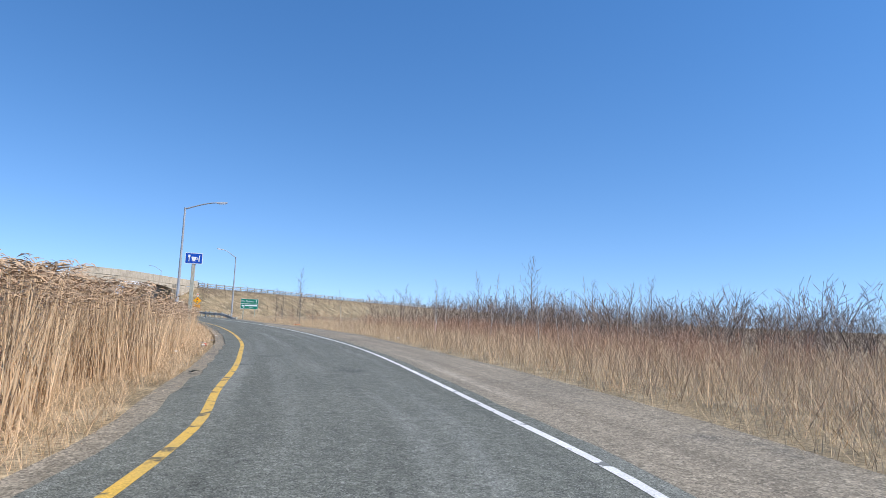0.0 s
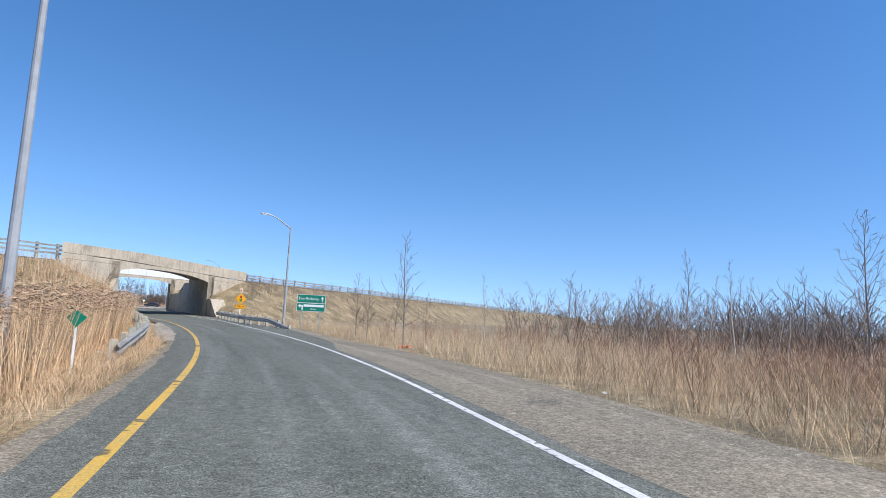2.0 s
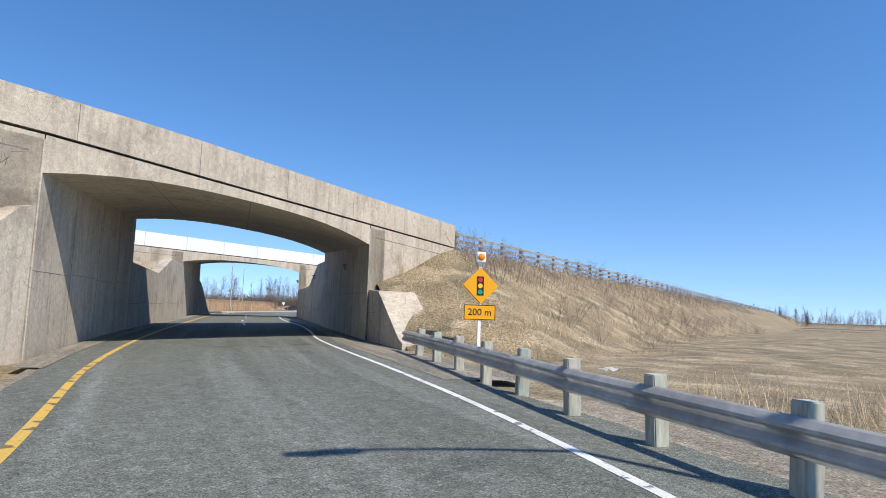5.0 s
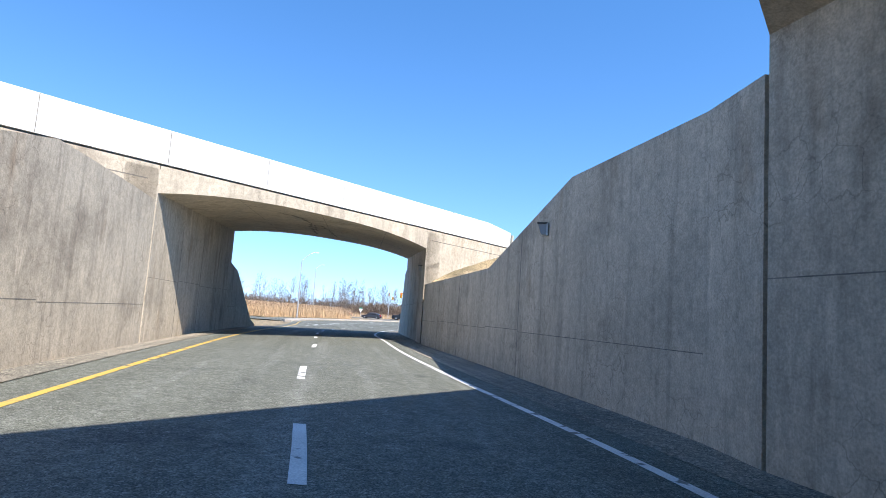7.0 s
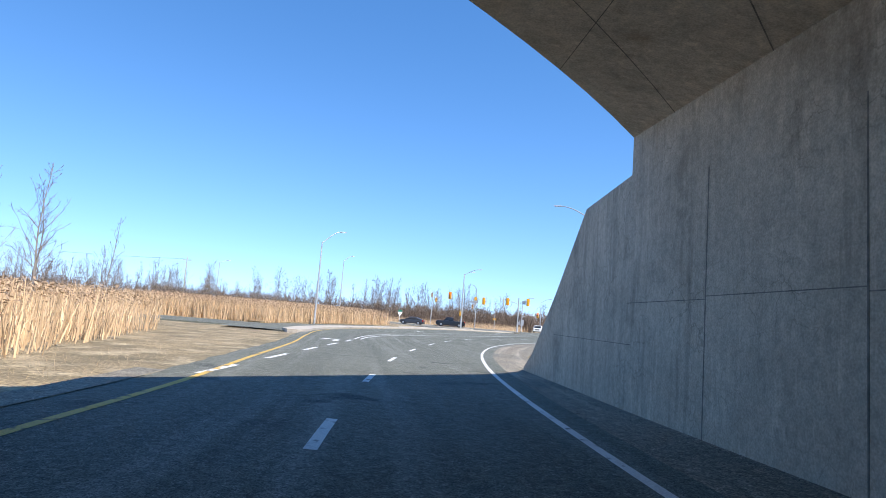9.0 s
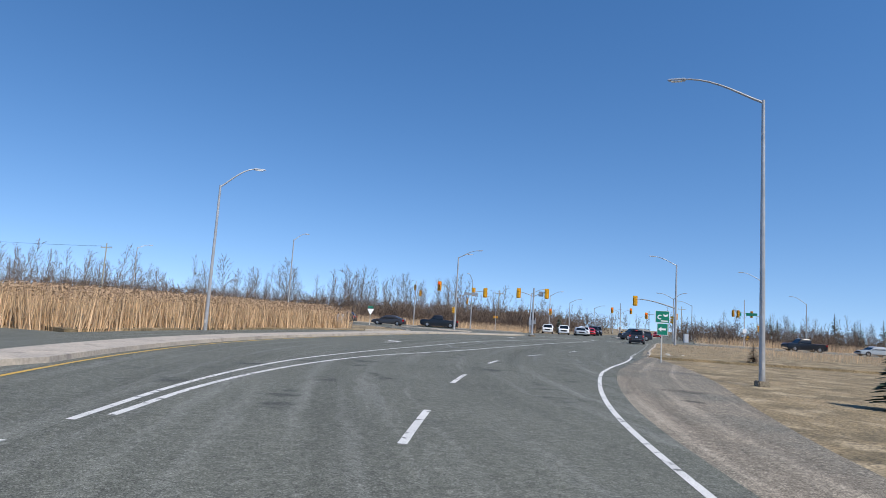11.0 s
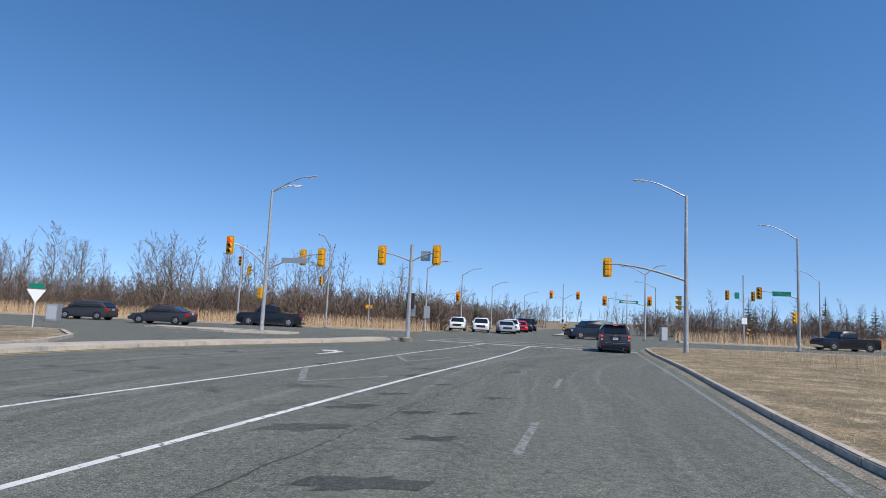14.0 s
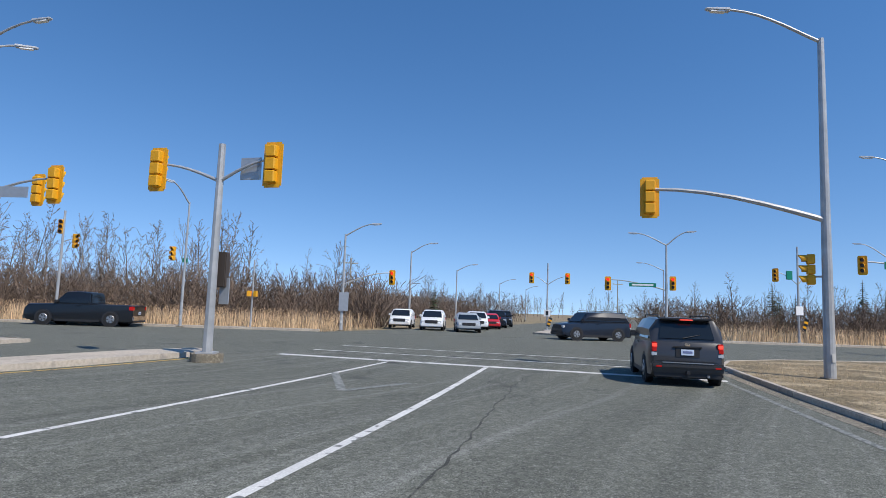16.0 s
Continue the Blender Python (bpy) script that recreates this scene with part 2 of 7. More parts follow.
M_CONC_WHITE = mat("pale_new_concrete", (0.78, 0.77, 0.74), 0.75, 0.05, 10, second=(0.72, 0.71, 0.68), blotch=0.4)
M_YELLOW = mat("yellow_road_paint", (0.62, 0.38, 0.06), 0.75, 0.3, 60, second=(0.55, 0.36, 0.09), blotch=1.5, stain=(0.14, 0.115, 0.06), stain_scale=4, stain_lo=0.57, stain_hi=0.63)
M_WHITE = mat("white_road_paint", (0.70, 0.69, 0.65), 0.75, 0.25, 60, second=(0.58, 0.57, 0.54), blotch=1.2, stain=(0.16, 0.165, 0.15), stain_scale=5, stain_lo=0.59, stain_hi=0.64)
M_GALV = mat("galvanised_steel", (0.62, 0.61, 0.58), 0.65, 0.15, 8, metal=0.1, second=(0.50, 0.49, 0.46), blotch=0.9)
M_SIGNAL = plain("signal_yellow", (0.75, 0.36, 0.01), 0.55)
M_REED = mat("dry_reed", (0.62, 0.43, 0.255), 0.9, 0.25, 3, rand=0.35)


# ---- mesh helpers ----
def obj(name, bm, material=None, parent=None, smooth=False):
    me = bpy.data.meshes.new(name)
    bm.to_mesh(me)
    bm.free()
    if smooth:
        for p in me.polygons:
            p.use_smooth = True
    if material is not None:
        me.materials.append(material)
    ob = new(name, me)
    if parent is not None:
        ob.parent = parent
    return ob


def part(name, bm, material, parent, label=""):
    ob = obj(name, bm, material, parent)
    if label:
        ob["label"] = label
    return ob


def thing(name, m, label, category, group="", kind=""):
    ob = new(name)
    ob.matrix_world = m
    return tagged(ob, label, category, group, kind)


def pydata(name, verts, faces, material, parent=None):
    me = bpy.data.meshes.new(name)
    me.from_pydata(verts, [], faces)
    me.materials.append(material)
    ob = new(name, me)
    if parent is not None:
        ob.parent = parent
    return ob


def box(bm, x0, x1, y0, y1, z0, z1, m=None):
    vs = [bm.verts.new((x, y, z)) for z in (z0, z1) for x, y in ((x0, y0), (x1, y0), (x1, y1), (x0, y1))]
    for f in ((3, 2, 1, 0), (4, 5, 6, 7), (0, 1, 5, 4), (1, 2, 6, 5), (2, 3, 7, 6), (3, 0, 4, 7)):
        bm.faces.new([vs[i] for i in f])
    if m is not None:
        bmesh.ops.transform(bm, matrix=m, verts=vs)
    return vs


def bbox(x0, x1, y0, y1, z0, z1, bevel=0.0, m=None):
    bm = bmesh.new()
    box(bm, x0, x1, y0, y1, z0, z1, m)
    if bevel:
        bmesh.ops.bevel(bm, geom=bm.edges[:], offset=bevel, segments=2, affect="EDGES")
    return bm


def tube(bm, pts, radii, seg=8, caps=True):
    """A tube through points with a radius at each."""
    rings = []
    for i, p in enumerate(pts):
        a = Vector(pts[max(i - 1, 0)])
        b = Vector(pts[min(i + 1, len(pts) - 1)])
        t = (b - a).normalized()
        s = t.cross(Vector((0, 0, 1)) if abs(t.z) < 0.9 else Vector((0, 1, 0))).normalized()
        c = s.cross(t)
        rings.append([bm.verts.new(Vector(p) + radii[i] * (math.cos(k * 2 * math.pi / seg) * s + math.sin(k * 2 * math.pi / seg) * c)) for k in range(seg)])
    for r0, r1 in zip(rings, rings[1:]):
        for k in range(seg):
            bm.faces.new((r0[k], r0[(k + 1) % seg], r1[(k + 1) % seg], r1[k]))
    if caps:
        bm.faces.new(rings[0][::-1])
        bm.faces.new(rings[-1])


def tube_bm(pts, radii, seg=8):
    bm = bmesh.new()
    tube(bm, pts, radii, seg)
    return bm


def prism(pts, z0, z1):
    """An upright block over a plan outline; z0 and z1 are heights or lists of them."""
    bm = bmesh.new()
    n = len(pts)
    z0 = [z0] * n if not isinstance(z0, (list, tuple)) else z0
    z1 = [z1] * n if not isinstance(z1, (list, tuple)) else z1
    lo = [bm.verts.new((p[0], p[1], a)) for p, a in zip(pts, z0)]
    hi = [bm.verts.new((p[0], p[1], a)) for p, a in zip(pts, z1)]
    bm.faces.new(lo[::-1])
    bm.faces.new(hi)
    for i in range(n):
        j = (i + 1) % n
        bm.faces.new((lo[i], lo[j], hi[j], hi[i]))
    bmesh.ops.recalc_face_normals(bm, faces=bm.faces[:])
    return bm


# ---- plan of the road ----
def spline(keys):
    """A smooth curve x(y) through the keys (y, x)."""
    ys = np.array([k[0] for k in keys], float)
    xs = np.array([k[1] for k in keys], float)
    sl = np.gradient(xs, ys)

    def f(y):
        i = int(np.clip(np.searchsorted(ys, y) - 1, 0, len(ys) - 2))
        h = ys[i + 1] - ys[i]
        t = (y - ys[i]) / h
        if t < 0:
            return float(xs[0] + sl[0] * (y - ys[0]))
        if t > 1:
            return float(xs[-1] + sl[-1] * (y - ys[-1]))
        return float((2 * t**3 - 3 * t**2 + 1) * xs[i] + (t**3 - 2 * t**2 + t) * h * sl[i] + (3 * t**2 - 2 * t**3) * xs[i + 1] + (t**3 - t**2) * h * sl[i + 1])

    return f


YEL = spline([(-33.98, -27.616), (-16.27, -14.893), (-9.02, -11.511), (-4.19, -9.82), (-1.78, -9.216), (1.05, -8.863), (5.05, -8.261), (10.06, -7.694), (14.07, -7.292), (18.07, -7.064), (23.06, -6.896), (29.05, -6.871), (35.07, -6.991), (42.59, -7.519), (52.05, -8.713), (60.71, -10.264), (68.02, -11.987), (76.78, -15.231), (83.51, -17.223), (91, -19.1), (98.4, -20.75), (105, -22.3), (112, -23.9), (124, -26.2), (128, -26.95), (135.5, -28.7), (146, -31.1), (155, -33.4), (163.5, -35.2), (168, -35.6), (176, -35.3), (186, -33.6), (196, -31.3), (203, -29.6), (208, -27.5), (212.7, -24.6), (217, -21.5), (223, -18.5)])
WHI = spline([(-33.98, -21.979), (-16.27, -10.223), (-9.02, -7.163), (-5.0, -5.874), (-1.45, -5.27), (3.55, -4.472), (9.46, -3.629), (15.07, -3.091), (21.56, -2.799), (28.05, -2.734), (34.06, -2.805), (39.08, -3.07), (44.09, -3.479), (50.07, -4.216), (56.52, -5.201), (64.99, -6.765), (73.39, -8.476), (77.92, -9.749), (81.28, -10.788), (86.83, -12.354), (92, -13.35), (98, -14.7), (104, -16.4), (110, -17.95), (117.5, -19.55), (122.5, -20.6), (128, -21.4), (134, -22.05), (142, -22.6), (153, -22.75), (159, -22.4), (166.7, -21.15), (173.3, -19.5), (180, -17.45), (189.5, -14.4), (194, -12.4), (198, -10.9), (206, -8.3), (213, -6.4), (220, -4.6), (224, -3.5)])
RISE = spline([(-60, 0.32), (-20, 0.32), (30, 0.32), (50, 0.32), (62, 0.33), (72, 0.36), (80, 0.41), (88, 0.46), (98, 0.51), (110, 0.53), (120, 0.5), (130, 0.35), (140, 0.18), (150, 0.05), (160, 0), (170, 0), (180, 0), (400, 0)])


def H(x, y):
    return RISE(y)


def strip(name, fl, fr, y0, y1, step, across, dz, material, kind="structure", label="", category="", parent=None, skirt=0.0):
    """A sheet between two edge curves x(y), following the road's height."""
    n = max(2, int(abs(y1 - y0) / step))
    verts, faces, flat = [], [], []
    for i in range(n + 1):
        y = y0 + (y1 - y0) * i / n
        a, b = fl(y), fr(y)
        for k in range(across + 1):
            x = a + (b - a) * k / across
            verts.append((x, y, H(x, y) + dz - (skirt if k == 0 or i in (0, n) else 0)))
            flat.append(((b - a) * k / across, y))
    for i in range(n):
        for k in range(across):
            v = i * (across + 1) + k
            faces.append((v, v + 1, v + across + 2, v + across + 1))
    ob = pydata(name, verts, faces, material, parent)
    uv = ob.data.uv_layers.new(name="lane")
    for loop in ob.data.loops:
        uv.data[loop.index].uv = flat[loop.vertex_index]
    return tagged(ob, label, category, kind=kind) if parent is None else ob


def off(f, d):
    return lambda y: f(y) + d
# ---- ground and road ----
def ground_sheet():
    xs = sorted({*np.round(np.linspace(-120, 110, 47), 2), *[-3000, -1500, -800, -450, -280, -180, 160, 240, 400, 700, 1500, 3000]})
    ys = sorted({*np.round(np.linspace(-70, 330, 81), 2), *[-3000, -1000, -400, -200, -120, 380, 460, 600, 900, 1500, 3000]})
    verts = [(x, y, RISE(y) - 0.12 + 0.03 * noise.noise(Vector((x * 0.2, y * 0.2, 0)))) for y in ys for x in xs]
    nx = len(xs)
    faces = [(j * nx + i, j * nx + i + 1, (j + 1) * nx + i + 1, (j + 1) * nx + i) for j in range(len(ys) - 1) for i in range(nx - 1)]
    return tagged(pydata("ground", verts, faces, M_GRASS), "flat ground of dry winter grass", "ground", kind="structure")


ground_sheet()
KR = [(-14.35, 186.2), (-13.45, 188.9), (-12.72, 191.8), (-11.65, 195.4), (-9.95, 200.8), (-8.2, 206.2), (-6.2, 213), (-5.2, 216.5), (-4.0, 220.3), (-3.0, 223.2), (-1.5, 225.4), (1.5, 226.9), (8, 227.8), (30, 228.4), (90, 229.8)]


def steps(keys):
    """Straight pieces through the keys (y, value)."""
    return lambda y: float(np.interp(y, [k[0] for k in keys], [k[1] for k in keys]))


WIDEN = steps([(-60, 0.33), (28, 0.33), (42, 0.3), (45.6, 1.0), (48, 1.35), (55, 1.8), (62.5, 2.5), (69, 1.4), (78, 0.9), (90, 0.55), (180, 0.55)])
LEFT_EDGE = steps([(-60, 0.6), (28, 0.6), (34, 0.72), (44, 0.78), (48, 0.7), (66, 0.8), (76, 0.75), (230, 0.75)])


def road_right(y):
    if y < 172:
        return WHI(y) + WIDEN(y)
    if y < 186.2:
        k = (y - 172) / 14.2
        return (WHI(172) + 0.55) * (1 - k) + -14.35 * k
    return float(np.interp(y, [p[1] for p in KR[:10]], [p[0] for p in KR[:10]])) + 0.03


road = strip("road", lambda y: YEL(y) - LEFT_EDGE(y) + 0.16 * noise.noise(Vector((y * 0.9, 1, 1))), lambda y: road_right(y) + (0.12 * noise.noise(Vector((y * 0.7, 2, 2))) if y < 75 else 0), -60, 226, 0.75, 6, 0.0, M_ASPHALT, label="worn grey asphalt ramp road with painted lines", category="road")


def line(name, f, y0, y1, w, material, dz=0.005):
    return strip(name, off(f, -w / 2), off(f, w / 2), y0, y1, 0.75, 1, dz, material, parent=road)


line("yellow_line", YEL, -50, 222, 0.125, M_YELLOW)
EDGE = spline([(166, -21.4), (170, -20.35), (173.3, -19.3), (176, -18.3), (179.2, -17.2), (181.7, -16.45), (185.4, -15.45), (188.5, -14.45), (194.7, -12.5), (206, -9.05), (213, -7.0), (219.3, -5.1)])
line("white_line", WHI, -50, 170, 0.12, M_WHITE)
line("white_line", EDGE, 170, 183, 0.14, M_WHITE)
GRAVEL_R = spline([(-50.09, -22.784), (-16.27, -6.599), (-1.78, -2.331), (6.05, -1.129), (13.07, -0.484), (20.07, 0.196), (29.05, 0.497), (38.07, -0.001), (44.09, -0.728), (48.08, -1.442), (52.05, -2.069), (62.0, -2.742), (65.99, -3.84), (73.39, -6.129)])
strip("gravel_shoulder", off(WHI, 0.2), GRAVEL_R, -60, 74, 1.5, 3, -0.02, M_GRAVEL, label="compacted grey-brown gravel road shoulder", category="shoulder")

# ---- underpass ----
U = Vector((-0.237, 0.971))
D = Vector((0.59, 0.807))
B1R, B1L, B1FR, B1FL = (-10.68, 86.76), (-17.1, 77.9), (-13.65, 98.14), (-20.0, 89.35)
B2R, B2L, B2FR, B2FL = (-18.02, 116.8), (-24.55, 107.95), (-20.08, 130.2), (-27.3, 120.3)


def joints(root, p, q, za, zb, side, levels=(), step=2.9):
    """Filled upright joints and level pour lines on a wall face from p to q; side: the facing direction."""
    p, q = Vector(p), Vector(q)
    L = (q - p).length
    t = (q - p) / L
    o = Vector((t.y, -t.x)) * side
    m = Matrix.Translation((p.x, p.y, 0)) @ Matrix(((t.x, o.x, 0, 0), (t.y, o.y, 0, 0), (0, 0, 1, 0), (0, 0, 0, 1)))
    cnt = max(1, round(L / step))
    for i in range(1, cnt):
        u = L * i / cnt
        z1 = za + (zb - za) * i / cnt
        bm = bmesh.new()
        box(bm, u - 0.011, u + 0.011, -0.02, 0.0035, -0.1, z1 - 0.02, m)
        bmesh.ops.recalc_face_normals(bm, faces=bm.faces[:])
        part("joint", bm, M_JOINT, root)
    for z in levels:
        if z < min(za, zb) - 0.2:
            bm = bmesh.new()
            for i in range(cnt):
                jog = 0.04 * (i % 2)
                box(bm, L * i / cnt, L * (i + 1) / cnt, -0.02, 0.003, z + jog - 0.006, z + jog + 0.006, m)
            bmesh.ops.recalc_face_normals(bm, faces=bm.faces[:])
            part("pour_line", bm, M_JOINT, root)


def bridge(R, L, FR, FL, top, joint, near_z, far_z, rise, far_rise, far_top, s0, s1, parapet_mat, label):
    """near_z and far_z: soffit heights at the left and right corners; rise: how far the arch stands over them. A concrete rigid-frame bridge: abutments, arched slab, fascia and parapets along both faces."""
    root = thing("bridge", Matrix(), label, "bridge")
    R, L, FR, FL = (Vector(p) for p in (R, L, FR, FL))
    lift = (far_z[0] + far_z[1] - near_z[0] - near_z[1]) / 2

    def soffit(k, j):
        e = 1 - abs(2 * k - 1) ** 2.6
        a = near_z[0] + (near_z[1] - near_z[0]) * k + rise * e
        b = far_z[0] + (far_z[1] - far_z[0]) * k + far_rise * e
        return a + (b - a) * j

    # slab with arched soffit
    n = 14
    bm = bmesh.new()
    near, far, tn, tf = [], [], [], []
    for i in range(n + 1):
        k = i / n
        a, b = L.lerp(R, k), FL.lerp(FR, k)
        near.append(bm.verts.new((*a, soffit(k, 0))))
        far.append(bm.verts.new((*b, soffit(k, 1))))
        tn.append(bm.verts.new((*a, joint(k))))
        tf.append(bm.verts.new((*b, joint(k) + lift)))
    for i in range(n):
        bm.faces.new((near[i], near[i + 1], far[i + 1], far[i]))
        bm.faces.new((near[i + 1], near[i], tn[i], tn[i + 1]))
        bm.faces.new((far[i], far[i + 1], tf[i + 1], tf[i]))
        bm.faces.new((tn[i], tf[i], tf[i + 1], tn[i + 1]))
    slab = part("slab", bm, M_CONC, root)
    # underside faces get the paler copy: bounced light put into the colour
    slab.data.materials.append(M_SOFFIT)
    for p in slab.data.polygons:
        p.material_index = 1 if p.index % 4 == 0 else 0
    w = (R - L).normalized()
    for j in (0.12, 0.3, 0.5, 0.7, 0.88):
        bm = bmesh.new()
        row = []
        for i in range(n + 1):
            k = i / n
            zs = soffit(k, j) - 0.004
            c = L.lerp(R, k).lerp(FL.lerp(FR, k), j)
            t = (FR - R).normalized() * 0.012
            row.append((bm.verts.new((*(c - t), zs)), bm.verts.new((*(c + t), zs))))
        for r0, r1 in zip(row, row[1:]):
            bm.faces.new((r0[0], r1[0], r1[1], r0[1]))
        part("board_joint", bm, M_JOINT, root)
    for i in (3, 7, 11):
        a, b = L.lerp(R, i / n), FL.lerp(FR, i / n)
        bm = bmesh.new()
        bm.faces.new([bm.verts.new((*(p + w * d), z - 0.005)) for p, z, d in ((a, soffit(i / n, 0), -0.01), (a, soffit(i / n, 0), 0.01), (b, soffit(i / n, 1), 0.01), (b, soffit(i / n, 1), -0.01))])
        part("board_joint", bm, M_JOINT, root)
    for name, p, q, sgn in (("abutment", R, FR, 1), ("abutment", L, FL, -1)):
        o = w * 0.9 * sgn
        pts = [p, q, q + o, p + o] if sgn < 0 else [p, p + o, q + o, q]
        za = joint(1 if sgn > 0 else 0) - 0.1
        part(name, prism([(*v,) for v in pts], -0.3, [za, za + lift, za + lift, za] if sgn < 0 else [za, za, za + lift, za + lift]), M_CONC, root)
        joints(root, p, q, 3.9, 3.9, -sgn, (2.15,))
    for nm, a, zz in (("near", L, 0.0), ("far", FL, lift)):
        org = R if nm == "near" else FR
        inn = (FR - R).normalized() * (1 if nm == "near" else -1)
        span = (R - L).length if nm == "near" else (FR - FL).length
        # side face beyond the opening, each side
        for u0, u1 in ((s0, -span - 0.03), (0.03, s1)):
            p0, p1 = org + w * u0, org + w * u1
            part("wing_face", prism([(*p0,), (*p1,), (*(p1 + inn * 0.6),), (*(p0 + inn * 0.6),)], 0.0, [joint(1 + u0 / span) + zz, joint(1 + u1 / span) + zz, joint(1 + u1 / span) + zz, joint(1 + u0 / span) + zz]), M_CONC, root)
        if nm == "near":
            for u0, u1 in ((0.3, s1 - 0.2), (s0 + 0.2, -span - 0.3)):
                p0, p1 = org + w * u0 - inn * 0.004, org + w * u1 - inn * 0.004
                za, zb = joint(1 + u0 / span) - 0.42, joint(1 + u1 / span) - 0.42
                part("groove", prism([(*p0,), (*p1,), (*(p1 + inn * 0.03),), (*(p0 + inn * 0.03),)], [za, zb, zb, za], [za + 0.03, zb + 0.03, zb + 0.03, za + 0.03]), M_JOINT, root)
        m = 12
        bm = bmesh.new()
        pr = []
        for i in range(m + 1):
            u = s0 + (s1 - s0) * i / m
            p = org + w * u
            k = 1 + u / span
            zj, zt = joint(k) + zz + 0.05, top(u) if nm == "near" else min(top(u) + zz, far_top)
            if parapet_mat is M_CONC_WHITE and i == m:
                zt -= 0.2
            o, q = p - inn * 0.06, p + inn * 0.34
            pr.append([bm.verts.new((*o, zj)), bm.verts.new((*o, zt)), bm.verts.new((*q, zt)), bm.verts.new((*q, zj))])
        for a0, a1 in zip(pr, pr[1:]):
            for j in range(4):
                bm.faces.new((a0[j], a1[j], a1[(j + 1) % 4], a0[(j + 1) % 4]))
        bm.faces.new(pr[0])
        bm.faces.new(pr[-1][::-1])
        bmesh.ops.recalc_face_normals(bm, faces=bm.faces[:])
        rail = part("parapet", bm, parapet_mat, root)
        for i in range(1, int((s1 - s0) / 3.1)):
            u = s0 + 3.1 * i
            p = org + w * u - inn * 0.063
            k = 1 + u / span
            part("parapet_joint", prism([(*(p - w * 0.009),), (*(p + w * 0.009),), (*(p + w * 0.009 + inn * 0.02),), (*(p - w * 0.009 + inn * 0.02),)], joint(k) + zz + 0.06, (top(u) if nm == "near" else min(top(u) + zz, far_top)) - 0.01), M_JOINT, rail)
    return root


bridge(B1R, B1L, B1FR, B1FL, lambda u: min(5.88, 5.60 - 0.034 * u), lambda k: 4.6 - 0.038 * max(-11.5, (k - 1) * 10.95), (4.2, 3.89), (4.79, 4.48), 0.49, 0.43, 6.1, -16.5, 6.0, M_CONC, "weathered grey concrete highway bridge over the ramp")
BRIDGE_2 = bridge(B2R, B2L, B2FR, B2FL, lambda u: 6.08, lambda k: 5.1, (4.36, 4.34), (4.96, 5.09), 0.41, 0.41, 9.0, -17.0, 6.2, M_CONC_WHITE, "concrete highway bridge with a new white parapet")


def wall(name, pts, tops, side, label, th=0.5, base=-0.3):
    """A retaining wall along plan points with a top height at each; side: +1 thickens to the right of its run."""
    v = [Vector(p) for p in pts]
    outs = []
    for i, p in enumerate(v):
        t = (v[min(i + 1, len(v) - 1)] - v[max(i - 1, 0)]).normalized()
        outs.append(p + Vector((t.y, -t.x)) * th * side)
    bm = bmesh.new()
    q = [[bm.verts.new((*a, base)), bm.verts.new((*a, z)), bm.verts.new((*b, z)), bm.verts.new((*b, base))] for a, b, z in zip(v, outs, tops)]
    for a0, a1 in zip(q, q[1:]):
        for j in range(4):
            bm.faces.new((a0[j], a1[j], a1[(j + 1) % 4], a0[(j + 1) % 4]))
    bm.faces.new(q[0])
    bm.faces.new(q[-1][::-1])
    bmesh.ops.recalc_face_normals(bm, faces=bm.faces[:])
    ob = tagged(obj(name, bm, M_CONC), label, "wall", kind="structure")
    for i in range(len(v) - 1):
        if (v[i + 1] - v[i]).length > 1.2:
            joints(ob, v[i], v[i + 1], tops[i], tops[i + 1], -side, (1.45,), 2.6)
    return ob


wall("wall_east", [(-13.66, 98.2), (-13.75, 99.3), (-14.63, 102.9), (-15.8, 107.7), (-17.95, 116.4)], [4.12, 4.14, 4.19, 2.93, 2.86], 1, "stained concrete retaining wall between the two bridges")
wall("wall_west", [(-20.02, 89.4), (-21.84, 96.8), (-23.1, 102.0), (-23.4, 103.2), (-24.1, 106.2), (-24.5, 107.8)], [3.07, 3.0, 4.1, 4.13, 4.14, 4.14], -1, "stained concrete retaining wall between the two bridges")
wall("wing_wall_1", [(-9.4, 82.6), (-9.5, 83.0), (-10.25, 85.6), (-10.70, 87.1)], [0.62, 0.72, 2.2, 2.26], 1, "low sloping concrete wing wall beside the road", 1.3)
wall("wing_wall_2", [(-17.6, 73.6), (-17.5, 74.0), (-17.15, 77.4), (-17.1, 77.8)], [0.7, 0.9, 3.4, 3.5], -1, "low sloping concrete wing wall beside the road", 0.35)
wall("wing_wall_3", [(-20.045, 129.95), (-20.45, 133.0), (-20.78, 135.5), (-21.15, 138.2), (-21.3, 139.3)], [4.42, 4.3, 2.5, 0.75, 0.3], 1, "sloping concrete wing wall past the bridge", 0.4)
wall("wing_wall_4", [(-27.35, 120.4), (-27.6, 122.0), (-27.8, 125.0), (-27.9, 126.0)], [3.5, 3.2, 0.8, 0.5], -1, "sloping concrete wing wall past the bridge", 0.4)


